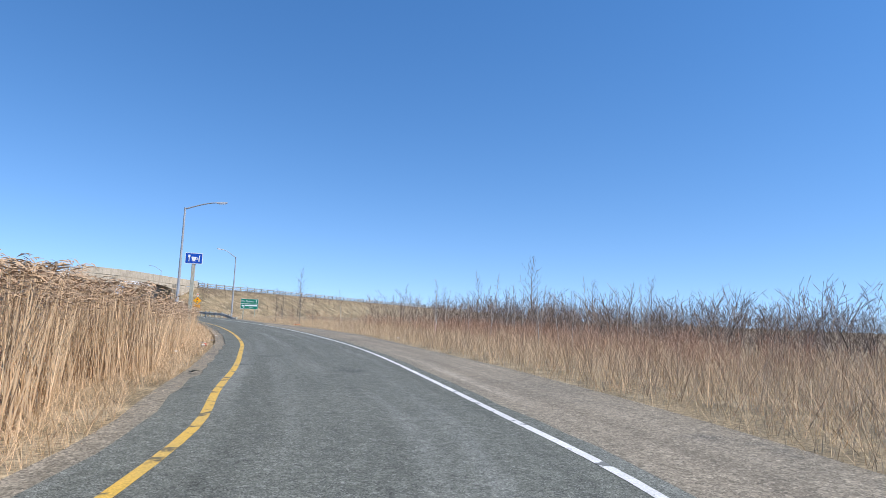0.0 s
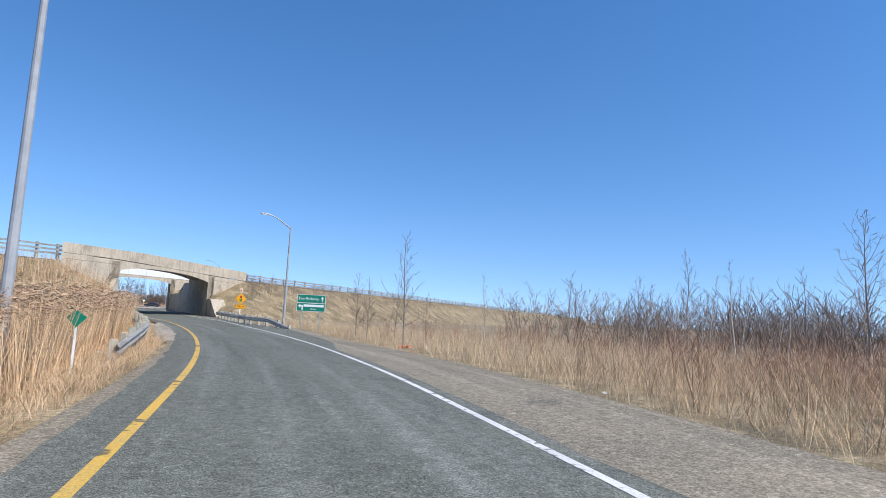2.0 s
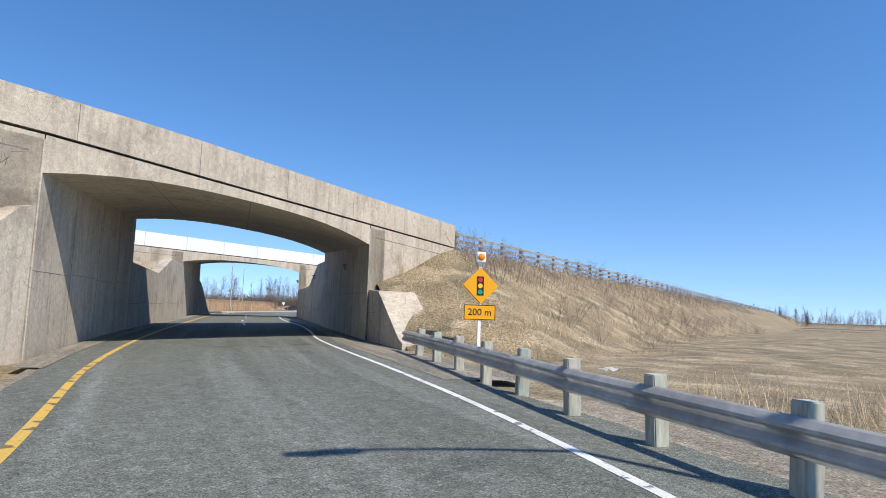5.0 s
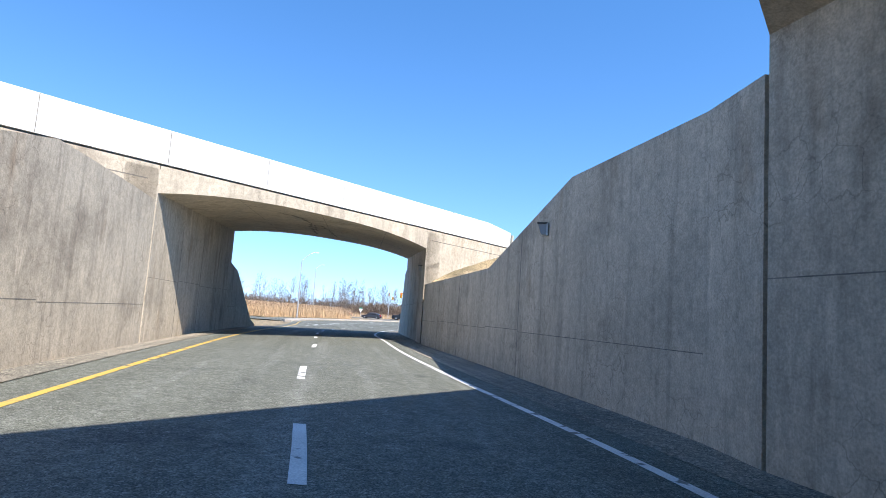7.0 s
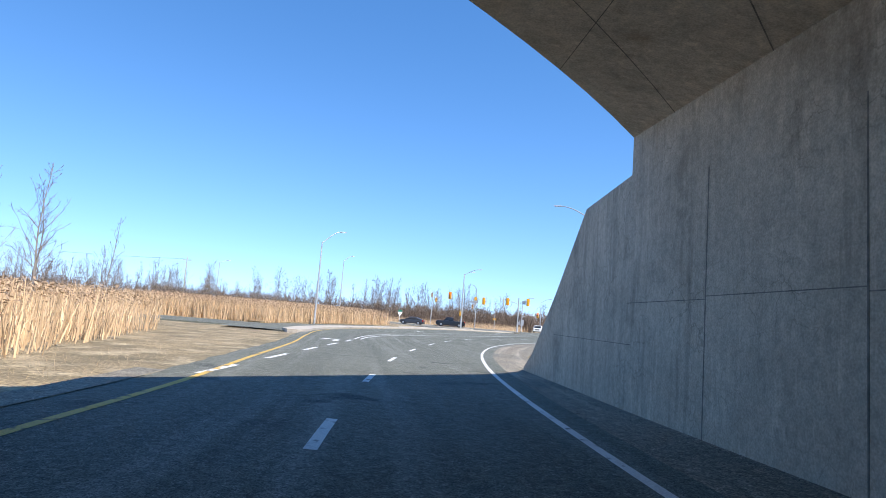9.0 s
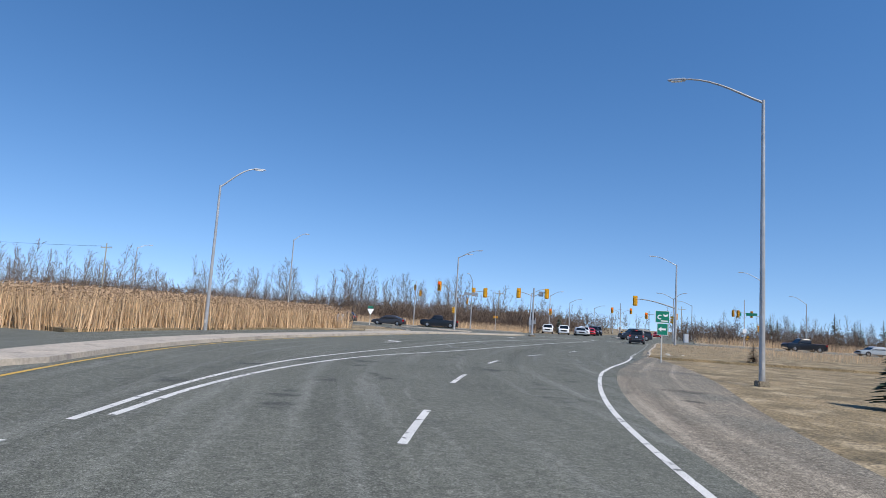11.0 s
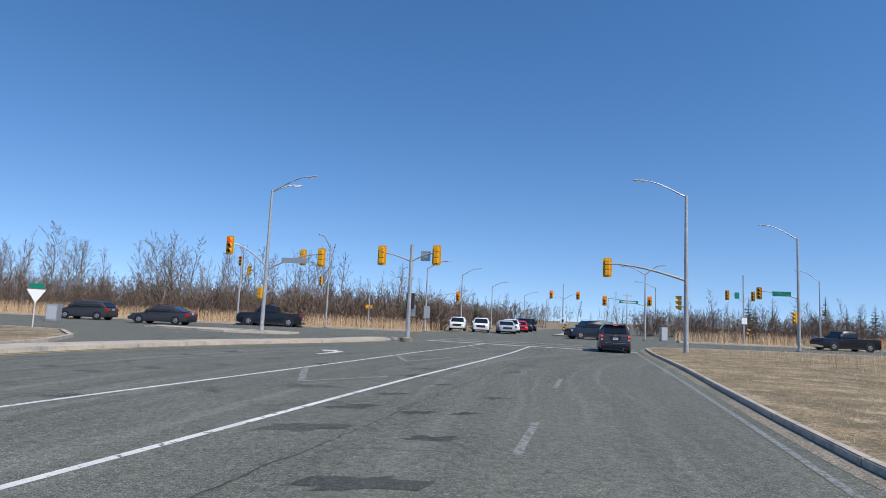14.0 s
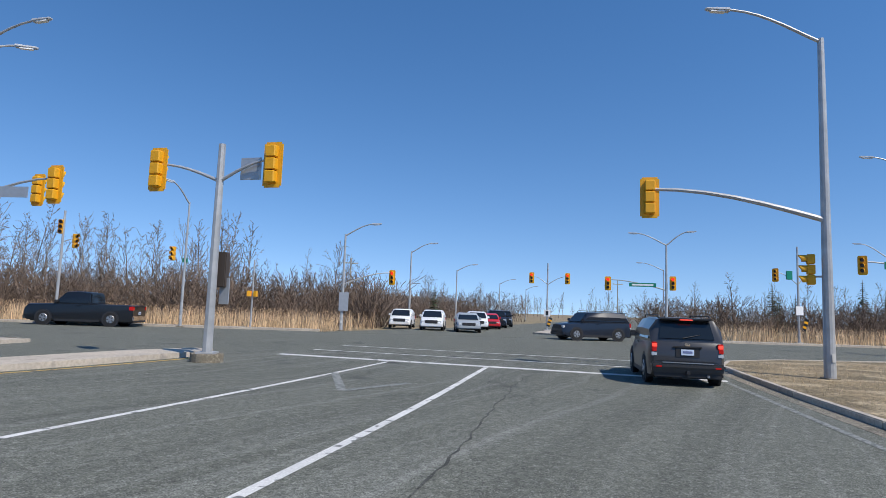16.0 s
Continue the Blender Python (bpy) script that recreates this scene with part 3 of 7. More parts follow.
def bank(name, right, label):
    """The highway's embankment on one side of the underpass, in the bridge's oblique grid."""
    s_list = [0.5, 1, 2, 3, 4.5, 6, 8, 12, 18, 26, 40, 60, 90, 140, 220, 350]
    r_list = [-12, -9, -6.5, -4.5, -3, -1.5, -0.3, 0.3, 3, 6, 9, 11.5, 12.5, 15, 18, 21, 24, 27, 30, 31, 34, 38, 42, 44.5, 45, 47, 50, 54, 60]
    keys = [(0, B1R), (11.76, B1FR), (30.9, B2R), (44.5, B2FR)] if right else [(0, B1L), (11.76, B1FL), (30.9, B2L), (44.5, B2FL)]
    verts, faces = [], []

    def edge(r):
        if r <= 0:
            return Vector(keys[0][1]) + U * r
        for (a, p), (b, q) in zip(keys, keys[1:]):
            if r <= b:
                return Vector(p).lerp(Vector(q), (r - a) / (b - a))
        return Vector(keys[-1][1]) + (U * 0.97 + Vector((0.14 if right else -0.05, 0))) * (r - keys[-1][0])

    for s in s_list:
        for r in r_list:
            p = edge(r) + (D * s if right else -D * s)
            deck = min(4.35, 2.35 + 0.36 * s)
            if r < 0:
                z = max(-0.2, deck + 0.42 * r)
            elif r <= 11.8:
                z = deck
            elif r < 30.5:
                z = (2.75 if s < 3 else min(3.6, 2.75 + 0.2 * (s - 3))) if 15 < r < 27 else deck * 0.6 + 1.3
                if s < 2:
                    z = 2.7
            elif r <= 44.3:
                z = deck + 0.6
            else:
                z = max(-0.2, deck + 0.4 - 0.42 * (r - 44.3))
            z += 0.12 * noise.noise(Vector((p.x * 0.5, p.y * 0.5, 0)))
            verts.append((p.x, p.y, z))
    n = len(r_list)
    for i in range(len(s_list) - 1):
        for j in range(n - 1):
            a = i * n + j
            f = (a, a + 1, a + n + 1, a + n)
            faces.append(f if not right else f[::-1])
    return tagged(pydata(name, verts, faces, M_GRASS), label, "embankment", kind="structure")


bank("embankment_east", True, "grassy highway embankment beside the underpass")
bank("embankment_west", False, "grassy highway embankment beside the underpass")



def highway(name, r0, r1, zs, label):
    """A carriageway on top of the banks and over its bridge, along the oblique direction."""
    keys = [-150, -15.5, -12.5, 1, 4, 170]
    lo, hi = [], []
    for sv in keys:
        a = Vector(B1R) + D * sv
        lo.append(a + U * r0)
        hi.append(a + U * r1)
    bm = bmesh.new()
    rows = []
    for a, b, z in zip(lo, hi, zs):
        rows.append([bm.verts.new((*a, z - 0.2)), bm.verts.new((*a, z)), bm.verts.new((*b, z)), bm.verts.new((*b, z - 0.2))])
    for p, q in zip(rows, rows[1:]):
        for j in range(4):
            bm.faces.new((p[j], q[j], q[(j + 1) % 4], p[(j + 1) % 4]))
    bm.faces.new(rows[0])
    bm.faces.new(rows[-1][::-1])
    bmesh.ops.recalc_face_normals(bm, faces=bm.faces[:])
    return tagged(obj(name, bm, M_ASPHALT), label, "road", kind="structure")


highway("highway_east", 2.2, 9.8, (4.5, 4.55, 5.65, 5.65, 4.55, 4.5), "asphalt highway carriageway on top of the bank")
highway("highway_west", 33.0, 42.0, (5.12, 5.15, 5.95, 5.95, 5.2, 5.12), "second asphalt highway carriageway on top of the bank")

# dark damp streaks hanging under the second bridge
M_DAMP = mat("damp_stain", (0.16, 0.135, 0.105), 0.7, 0.4, 20)
TRAILS = [([(-22.94, 112.94, 4.84), (-22.57, 113.94, 4.89), (-22.54, 115.02, 4.93), (-22.57, 115.93, 4.98), (-23.12, 118.07, 5.09), (-23.84, 122.05, 5.3)], 0.16), ([(-22.37, 116.75, 5.0), (-22.5, 118.83, 5.1), (-23.06, 122.93, 5.31)], 0.12), ([(-24.11, 117.62, 5.08), (-23.61, 118.46, 5.13)], 0.05), ([(-22.67, 116.85, 5.02), (-23.24, 119.71, 5.17)], 0.1)]
for n_trail, (trail, wd) in enumerate(TRAILS):
    rs = random.Random(40 + n_trail)
    for (ax, ay, az), (bx, by, bz) in zip(trail, trail[1:]):
        L = math.hypot(bx - ax, by - ay)
        n = max(4, int(L * 7))
        bm = bmesh.new()
        rows = []
        for i in range(n + 1):
            t = i / n
            gap = 0.15 if rs.random() < 0.22 else 1.0
            x = ax + (bx - ax) * t + rs.uniform(-0.06, 0.06)
            hw = wd * rs.uniform(0.25, 1.0) * gap * 0.5
            z = az + (bz - az) * t - 0.018
            rows.append((bm.verts.new((x - hw, ay + (by - ay) * t, z)), bm.verts.new((x + hw, ay + (by - ay) * t, z))))
        for r0, r1 in zip(rows, rows[1:]):
            bm.faces.new((r0[0], r0[1], r1[1], r1[0]))
        part("damp_stain", bm, M_DAMP, BRIDGE_2)

# ---- plants ----
rng = np.random.default_rng(7)
M_REEDTOP = mat("reed_plume", (0.43, 0.295, 0.185), 0.95, 0.25, 3, rand=0.35)
M_STRAW = mat("straw_grass", (0.59, 0.44, 0.275), 0.95, 0.3, 2, rand=0.4)
M_BARK = mat("grey_bark", (0.27, 0.235, 0.20), 0.95, 0.3, 9)
M_TWIG = mat("brown_twigs", (0.21, 0.16, 0.125), 0.95, 0.3, 2, rand=0.4)
M_RUST = mat("rusty_stems", (0.40, 0.235, 0.15), 0.95, 0.3, 2, rand=0.4)
M_RUSTGRASS = mat("rusty_dead_stems", (0.54, 0.38, 0.235), 0.95, 0.3, 2, rand=0.4)
M_BIRCH = mat("pale_birch_bark", (0.50, 0.45, 0.38), 0.9, 0.25, 6)
M_PINE = mat("conifer_needles", (0.045, 0.07, 0.035), 0.95, 0.3, 5, rand=0.3)


def fast_mesh(name, verts, quads, material, parent=None):
    me = bpy.data.meshes.new(name)
    v, q = np.ascontiguousarray(verts, dtype=np.float32), np.ascontiguousarray(quads, dtype=np.int32)
    me.vertices.add(len(v))
    me.vertices.foreach_set("co", v.ravel())
    me.loops.add(q.size)
    me.loops.foreach_set("vertex_index", q.ravel())
    me.polygons.add(len(q))
    me.polygons.foreach_set("loop_start", np.arange(0, q.size, 4, dtype=np.int32))
    me.update(calc_edges=True)
    me.materials.append(material)
    ob = new(name, me)
    if parent is not None:
        ob.parent = parent
    return ob


def scatter(templates, places, yaw, size, lean):
    """Many copies of small templates (verts, quads), turned, sized and leaned, as one pair of arrays."""
    vs, qs, base = [], [], 0
    pick = rng.integers(0, len(templates), len(places))
    for k, (tv, tq) in enumerate(templates):
        sel = np.nonzero(pick == k)[0]
        if not len(sel):
            continue
        c, s = np.cos(yaw[sel])[:, None], np.sin(yaw[sel])[:, None]
        x, y, z = (tv[None, :, i] * size[sel][:, None] for i in range(3))
        xx, yy = c * x - s * y, s * x + c * y
        xx = xx + lean[sel, 0][:, None] * z
        yy = yy + lean[sel, 1][:, None] * z
        p = np.stack([xx + places[sel, 0][:, None], yy + places[sel, 1][:, None], z + places[sel, 2][:, None]], -1).reshape(-1, 3)
        q = (tq[None] + (np.arange(len(sel)) * len(tv))[:, None, None]).reshape(-1, 4) + base
        vs.append(p)
        qs.append(q)
        base += len(p)
    return np.concatenate(vs), np.concatenate(qs)


def blade(h, w, bend, joints=3):
    """A leaf or stem: a narrow ribbon of height h that bends over."""
    v, q = [], []
    for a in (1.571,):
        o = len(v)
        for i in range(joints + 1):
            t = i / joints
            ww = w * (1 - 0.75 * t)
            cx = bend * h * t * t
            for sg in (-1, 1):
                v.append((cx + sg * ww / 2 * math.cos(a), sg * ww / 2 * math.sin(a), h * t * (1 - 0.2 * abs(bend) * t)))
        for i in range(joints):
            q.append((o + 2 * i, o + 2 * i + 1, o + 2 * i + 3, o + 2 * i + 2))
    return np.array(v), np.array(q)


def plume(n, h, w, seed):
    """The drooping feathery seed head at the tip of a reed: a bent spine hung with narrow sprays."""
    rs = random.Random(seed)
    v, q = [], []
    for k in range(n):
        t = k / max(1, n - 1)
        x, z = h * (0.15 * t + 0.55 * t * t), 0.84 + h * (0.95 * t - 0.3 * t * t)
        a = rs.uniform(-1.1, 1.1)
        ln, ww = h * rs.uniform(0.55, 0.85) * (1.1 - 0.4 * t), w * (1.15 - 0.5 * t)
        d = Vector((math.cos(a), math.sin(a) * 0.8, rs.uniform(-0.35, 0.75) - 0.5 * t)).normalized()
        side = d.cross(Vector((rs.gauss(0, 1), rs.gauss(0, 1), 0.6))).normalized() * ww / 2
        p = Vector((x, 0, z))
        mid, tip = p + d * ln * 0.45, p + d * ln - Vector((0, 0, ln * 0.2))
        o = len(v)
        v += [tuple(p), tuple(mid + side), tuple(tip), tuple(mid - side)]
        q.append((o, o + 1, o + 2, o + 3))
    return np.array(v), np.array(q)


def scatter_in(n, fx0, fx1, y0, y1, keep=None):
    y = rng.uniform(y0, y1, n)
    a, b = np.array([fx0(t) for t in y]), np.array([fx1(t) for t in y])
    x = a + (b - a) * rng.uniform(0, 1, n)
    p = np.stack([x, y, np.array([RISE(t) for t in y]) - 0.12], -1)
    return p if keep is None else p[[keep(*r) for r in p]]


def reed_bed(places, height, w, label, plumes=0.52, jitter=0.18, profile=None, sprays=3, leafy=0.42):
    """A stand of dry reeds: stems with leaves, and plumes on most of them."""
    n = len(places)
    clump = np.array([noise.noise(Vector((p[0] * 0.35, p[1] * 0.35, 3))) for p in places])
    size = height * (1 + jitter * rng.normal(0, 0.7, n) + 0.16 * clump)
    if profile is not None:
        size = size * np.array([profile(p[1]) for p in places])
    size = np.minimum(size, 1.22 * height)
    yaw = rng.uniform(0, 6.283, n)
    sway = np.array([noise.noise(Vector((p[0] * 0.8, p[1] * 0.8, 8))) for p in places])
    lean = rng.normal(0, 0.1, (n, 2)) + np.array([0.03, 0.02]) + sway[:, None] * np.array([0.16, 0.1])
    heads = rng.uniform(0, 1, n) < plumes
    size = np.where(heads, size, 0.84 * size)
    stems = [blade(0.9, w * 1.35, b, 2) for b in (0.02, 0.06, 0.1, -0.05)]
    v, q = scatter(stems, places, yaw, size, lean)
    root = tagged(fast_mesh("reed_bed", v, q, M_REED), label, "reeds", kind="stuff")
    m = rng.uniform(0, 1, n) < leafy
    lv, lq = scatter([blade(0.5, w * 0.85, b, 2) for b in (0.7, 0.9, 0.5)], places[m] + np.stack([np.zeros(m.sum()), np.zeros(m.sum()), size[m] * rng.uniform(0.1, 0.5, m.sum())], -1), rng.uniform(0, 6.283, m.sum()), size[m] * 0.8, lean[m])
    fast_mesh("leaves", lv, lq, M_STRAW, root)["kind"] = "stuff"
    m = heads
    pv, pq = scatter([plume(sprays, 0.115, max(0.011, w * 1.3), b) for b in range(5)], places[m], rng.normal(0.5, 1.1, m.sum()), size[m], lean[m])
    fast_mesh("plumes", pv, pq, M_REEDTOP, root)["kind"] = "stuff"
    return root


def tufts(places, height, w, label, material=None, bends=(0.5, 0.9, 1.3, -0.6), name="dry_grass"):
    n = len(places)
    v, q = scatter([blade(1.0, w * 1.3, b, 2) for b in bends], places, rng.uniform(0, 6.283, n), height * rng.uniform(0.5, 1.3, n), rng.normal(0, 0.35, (n, 2)))
    return tagged(fast_mesh(name, v, q, material or M_STRAW), label, "grass", kind="stuff")


# reeds along the ramp
def raised(p, dz=0.2):
    """The same places, lifted on to a kerbed verge."""
    return p + np.array([0, 0, dz])


def ragged(f, amp=0.5, s=0.3):
    return lambda y: f(y) + amp * noise.noise(Vector((y * s, 0, 9)))


REED_TOP = spline([(-14, 1.3), (-2, 1.22), (5, 1.0), (11, 0.82), (18, 0.77), (25, 0.81), (32, 0.86), (40, 0.9), (50, 0.92)])
REED_EDGE = spline([(-20, -2.0), (24, -1.9), (31, -1.95), (36, -2.35), (48, -2.55), (58, -2.75), (70, -2.9)])


def reed_front(y):
    return YEL(y) + REED_EDGE(y) + 0.45 * noise.noise(Vector((y * 0.3, 0, 9)))


reed_bed(np.concatenate([scatter_in(31000, ragged(off(YEL, -4.6)), reed_front, -12, 66), scatter_in(8000, off(YEL, -13), off(YEL, -4.0), -12, 60)]), 1.68, 0.0072, "tall dry tan reeds with brown plumes beside the ramp", plumes=0.6, profile=REED_TOP, sprays=6, leafy=0.55)
VERGE_IN = steps([(-20, -0.8), (27, -0.8), (44, -0.8), (47, -1.3), (60, -1.45), (66, -0.9), (80, -0.9)])
tufts(scatter_in(20000, lambda y: YEL(y) + VERGE_IN(y) - 1.35, lambda y: YEL(y) + VERGE_IN(y) + 0.2 * noise.noise(Vector((y * 0.7, 0, 9))), -12, 74), 0.18, 0.007, "short flattened dry grass along the road edge")
tufts(np.concatenate([scatter_in(15000, ragged(off(YEL, -2.9)), ragged(off(YEL, -1.1), 0.25), -12, 30), scatter_in(7000, ragged(off(YEL, -2.9)), ragged(off(YEL, -1.15), 0.2), 30, 45), scatter_in(2500, ragged(off(YEL, -2.8)), ragged(off(YEL, -1.6), 0.2), 45, 60)]), 0.42, 0.009, "broken dry reed stalks lying at the foot of the reeds", M_REED, bends=(1.2, 0.9, 1.6))


def bank_z(x, y, right):
    """Rough height of the embankment's near slope over a plan point."""
    org = Vector(B1R) if right else Vector(B1L)
    d = Vector((x, y)) - org
    det = D.x * U.y - D.y * U.x
    s = (d.x * U.y - d.y * U.x) / det * (1 if right else -1)
    r = (D.x * d.y - D.y * d.x) / det
    deck = min(4.35, 2.35 + 0.36 * max(s, 0))
    return s, r, (max(-0.2, deck + 0.42 * r) if r < 0 else deck)


def on_bank(n, right, s0, s1, r0, r1):
    s = s0 + (s1 - s0) * rng.uniform(0, 1, n) ** 1.4
    r = rng.uniform(r0, r1, n)
    org = Vector(B1R) if right else Vector(B1L)
    out = []
    for a, b in zip(s, r):
        p = org + D * a * (1 if right else -1) + U * b
        z = bank_z(p.x, p.y, right)[2]
        out.append((p.x, p.y, z - 0.05))
    return np.array(out)


def clear_of_road(p, m=1.2):
    return p[[not (YEL(y) - m < x < WHI(y) + m) for x, y, _ in p]]


reed_bed(clear_of_road(on_bank(9000, False, 0.8, 34, -12, -0.5), 2.4), 1.2, 0.016, "dry reeds covering the bank beside the underpass")
tufts(clear_of_road(on_bank(7000, True, 0.6, 60, -11, 0.2), 2.5), 0.36, 0.022, "matted dry grass on the highway bank")
tufts(clear_of_road(on_bank(4000, True, 0.6, 70, -11, 0.2), 2.5), 0.4, 0.022, "brown dead weeds on the highway bank", M_RUSTGRASS, name="dead_weeds")
tufts(clear_of_road(on_bank(6000, True, 6, 120, -4, 0.4), 2.5), 0.6, 0.016, "brown weeds along the top of the bank", M_TWIG, bends=(0.1, 0.3, -0.2))

# low wet ground right of the ramp: tan grass
tufts(scatter_in(22000, ragged(off(GRAVEL_R, 0.2), 0.3), off(GRAVEL_R, 6), -14, 74), 0.6, 0.009, "dry tan meadow grass beside the gravel shoulder", bends=(0.15, 0.3, 0.5, -0.2))
tufts(scatter_in(20000, ragged(off(GRAVEL_R, 1.0), 0.5), off(GRAVEL_R, 13), -14, 38), 0.85, 0.011, "rusty tan dead stems of the wet meadow", M_RUSTGRASS, bends=(0.1, 0.25, 0.35, -0.15), name="dead_stems")
tufts(scatter_in(12000, ragged(off(GRAVEL_R, -0.25), 0.35), off(GRAVEL_R, 1.4), -14, 74), 0.2, 0.007, "short dry grass at the edge of the gravel")
tufts(scatter_in(9000, ragged(off(GRAVEL_R, 0.6), 0.4), off(GRAVEL_R, 16), 36, 74), 0.45, 0.014, "flattened straw-coloured grass below the bank", bends=(0.9, 1.4, -1.0, 0.5))
tufts(scatter_in(9000, off(WHI, 8), off(WHI, 26), -14, 70), 0.72, 0.012, "tall pale dead grass of the wet meadow", bends=(0.1, 0.25, 0.4, -0.15))


# ---- bare trees ----
def leader_tree(seed, n=22, first=0.2, reach=0.28, r=0.008, subs=3, rise=0.75):
    """Segments of a leafless tree one unit high: a tapering leader, rising limbs that shorten upward, side shoots and twigs."""
    rs = random.Random(seed)
    segs, spine = [], [Vector((0, 0, 0))]
    d = Vector((rs.gauss(0, 0.03), rs.gauss(0, 0.03), 1)).normalized()
    for i in range(9):
        d = (d + Vector((rs.gauss(0, 0.05), rs.gauss(0, 0.05), 0.12))).normalized()
        spine.append(spine[-1] + d / 9)
    rad = [r * (1 - i / 9.4) ** 0.85 for i in range(10)]
    for i in range(9):
        segs.append((spine[i], spine[i + 1], rad[i], rad[i + 1], 0))

    def bend(v, k):
        return (v + Vector((rs.gauss(0, k), rs.gauss(0, k), rs.gauss(0, k)))).normalized()

    for i in range(n):
        t = first + (0.97 - first) * (i + rs.random() * 0.8) / n
        j = min(8, int(t * 9))
        p = spine[j].lerp(spine[j + 1], t * 9 - j)
        a = 2.4 * i + rs.uniform(-0.5, 0.5)
        length = reach * (1.06 - 0.8 * (t - first) / (1 - first)) * rs.uniform(0.65, 1.2)
        e = Vector((math.cos(a), math.sin(a), rise * rs.uniform(0.7, 1.5) + 0.4 * t)).normalized()
        r0 = min(rad[j] * 0.55, r * 0.42)
        for k in range(3):
            e = bend(e + Vector((0, 0, 0.14)), 0.1)
            q = p + e * length / 3
            segs.append((p, q, r0 * (1 - 0.3 * k), r0 * (0.7 - 0.3 * k), 1))
            if k < subs:
                b, f = p.lerp(q, rs.uniform(0.3, 1)), bend(e, 0.45)
                for m in range(2):
                    f = bend(f + Vector((0, 0, 0.1)), 0.18)
                    c = b + f * length * rs.uniform(0.14, 0.24)
                    segs.append((b, c, r0 * 0.4, r0 * 0.28, 2))
                    for _ in range(2):
                        g = bend(f, 0.5)
                        o = b.lerp(c, rs.uniform(0.3, 1))
                        segs.append((o, o + g * length * rs.uniform(0.09, 0.18), r0 * 0.25, r0 * 0.15, 2))
                    b = c
            p = q
    return segs


def seg_arrays(segs, sides=3, thin=0.004):
    v, q = [], []
    for p0, p1, r0, r1, lev in segs:
        n = 5 if lev == 0 else sides
        t = (p1 - p0).normalized()
        s = t.cross(Vector((0.3, 0.2, 1)) if abs(t.z) < 0.9 else Vector((0, 1, 0))).normalized()
        c = s.cross(t)
        o = len(v)
        for p, rr in ((p0, max(r0, thin)), (p1, max(r1, thin))):
            for k in range(n):
                a = k * 6.2832 / n
                v.append(p + (s * math.cos(a) + c * math.sin(a)) * rr)
        for k in range(n):
            q.append((o + k, o + (k + 1) % n, o + n + (k + 1) % n, o + n + k))
    return np.array([tuple(a) for a in v]), np.array(q)


def ribbons(segs, thin=0.002, seed=1):
    """Cheap twigs: one narrow ribbon for each segment, turned at random."""
    rs = random.Random(seed)
    v, q = [], []
    for p0, p1, r0, r1, lev in segs:
        t = (p1 - p0).normalized()
        s = t.cross(Vector((rs.gauss(0, 1), rs.gauss(0, 1), rs.gauss(0, 0.3)))).normalized()
        o = len(v)
        a, b = s * max(r0, thin), s * max(r1, thin * 0.7)
        v += [p0 - a, p0 + a, p1 + b, p1 - b]
        q.append((o, o + 1, o + 2, o + 3))
    return np.array([tuple(a) for a in v]), np.array(q)


def shrub(seed, stems=5, spread=0.5, r=0.006, thin=0.003):
    """A leafless shrub, one unit high: splayed stems with side branches and a haze of fine twigs."""
    rs = random.Random(seed)
    out = []

    def turn(d, k):
        return (d + Vector((rs.gauss(0, k), rs.gauss(0, k), rs.gauss(0, 0.5 * k)))).normalized()

    for i in range(stems):
        a = 6.283 * (i + rs.random()) / stems
        p = Vector((0.05 * math.cos(a), 0.05 * math.sin(a), 0))
        d = Vector((math.cos(a) * rs.uniform(0.1, spread), math.sin(a) * rs.uniform(0.1, spread), 1)).normalized()
        h = rs.uniform(0.6, 1.0)
        for k in range(4):
            d = turn(d, 0.13)
            q = p + d * h / 4
            out.append((p, q, r * (1 - 0.2 * k), r * (0.8 - 0.2 * k), 0))
            if k:
                for _ in range(2):
                    b = p.lerp(q, rs.random())
                    e = turn(d * 0.8 + Vector((0, 0, 0.1)), 0.55)
                    for m in range(2):
                        e = turn(e + Vector((0, 0, 0.15)), 0.15)
                        c = b + e * h * rs.uniform(0.1, 0.17)
                        out.append((b, c, r * 0.45, r * 0.3, 1))
                        f = turn(e, 0.5)
                        out.append((b.lerp(c, 0.6), b.lerp(c, 0.6) + f * h * rs.uniform(0.08, 0.15), r * 0.3, r * 0.2, 2))
                        b = c
            p = q
    top = max(s_[1].z for s_ in out)
    return ribbons([(p / top, q / top, a, b, lv) for p, q, a, b, lv in out], thin, seed)


def bare_tree(label, segs, bark=None, twig=None, thin=0.0009, group=""):
    root = thing("bare_tree", Matrix(), label, "tree", group)
    v, q = seg_arrays([g for g in segs if g[4] == 0], 6, 0.0015)
    fast_mesh("trunk", v, q, bark or M_BARK, root)
    v, q = seg_arrays([g for g in segs if g[4] > 0], 3, thin)
    fast_mesh("crown", v, q, twig or M_TWIG, root)
    return root


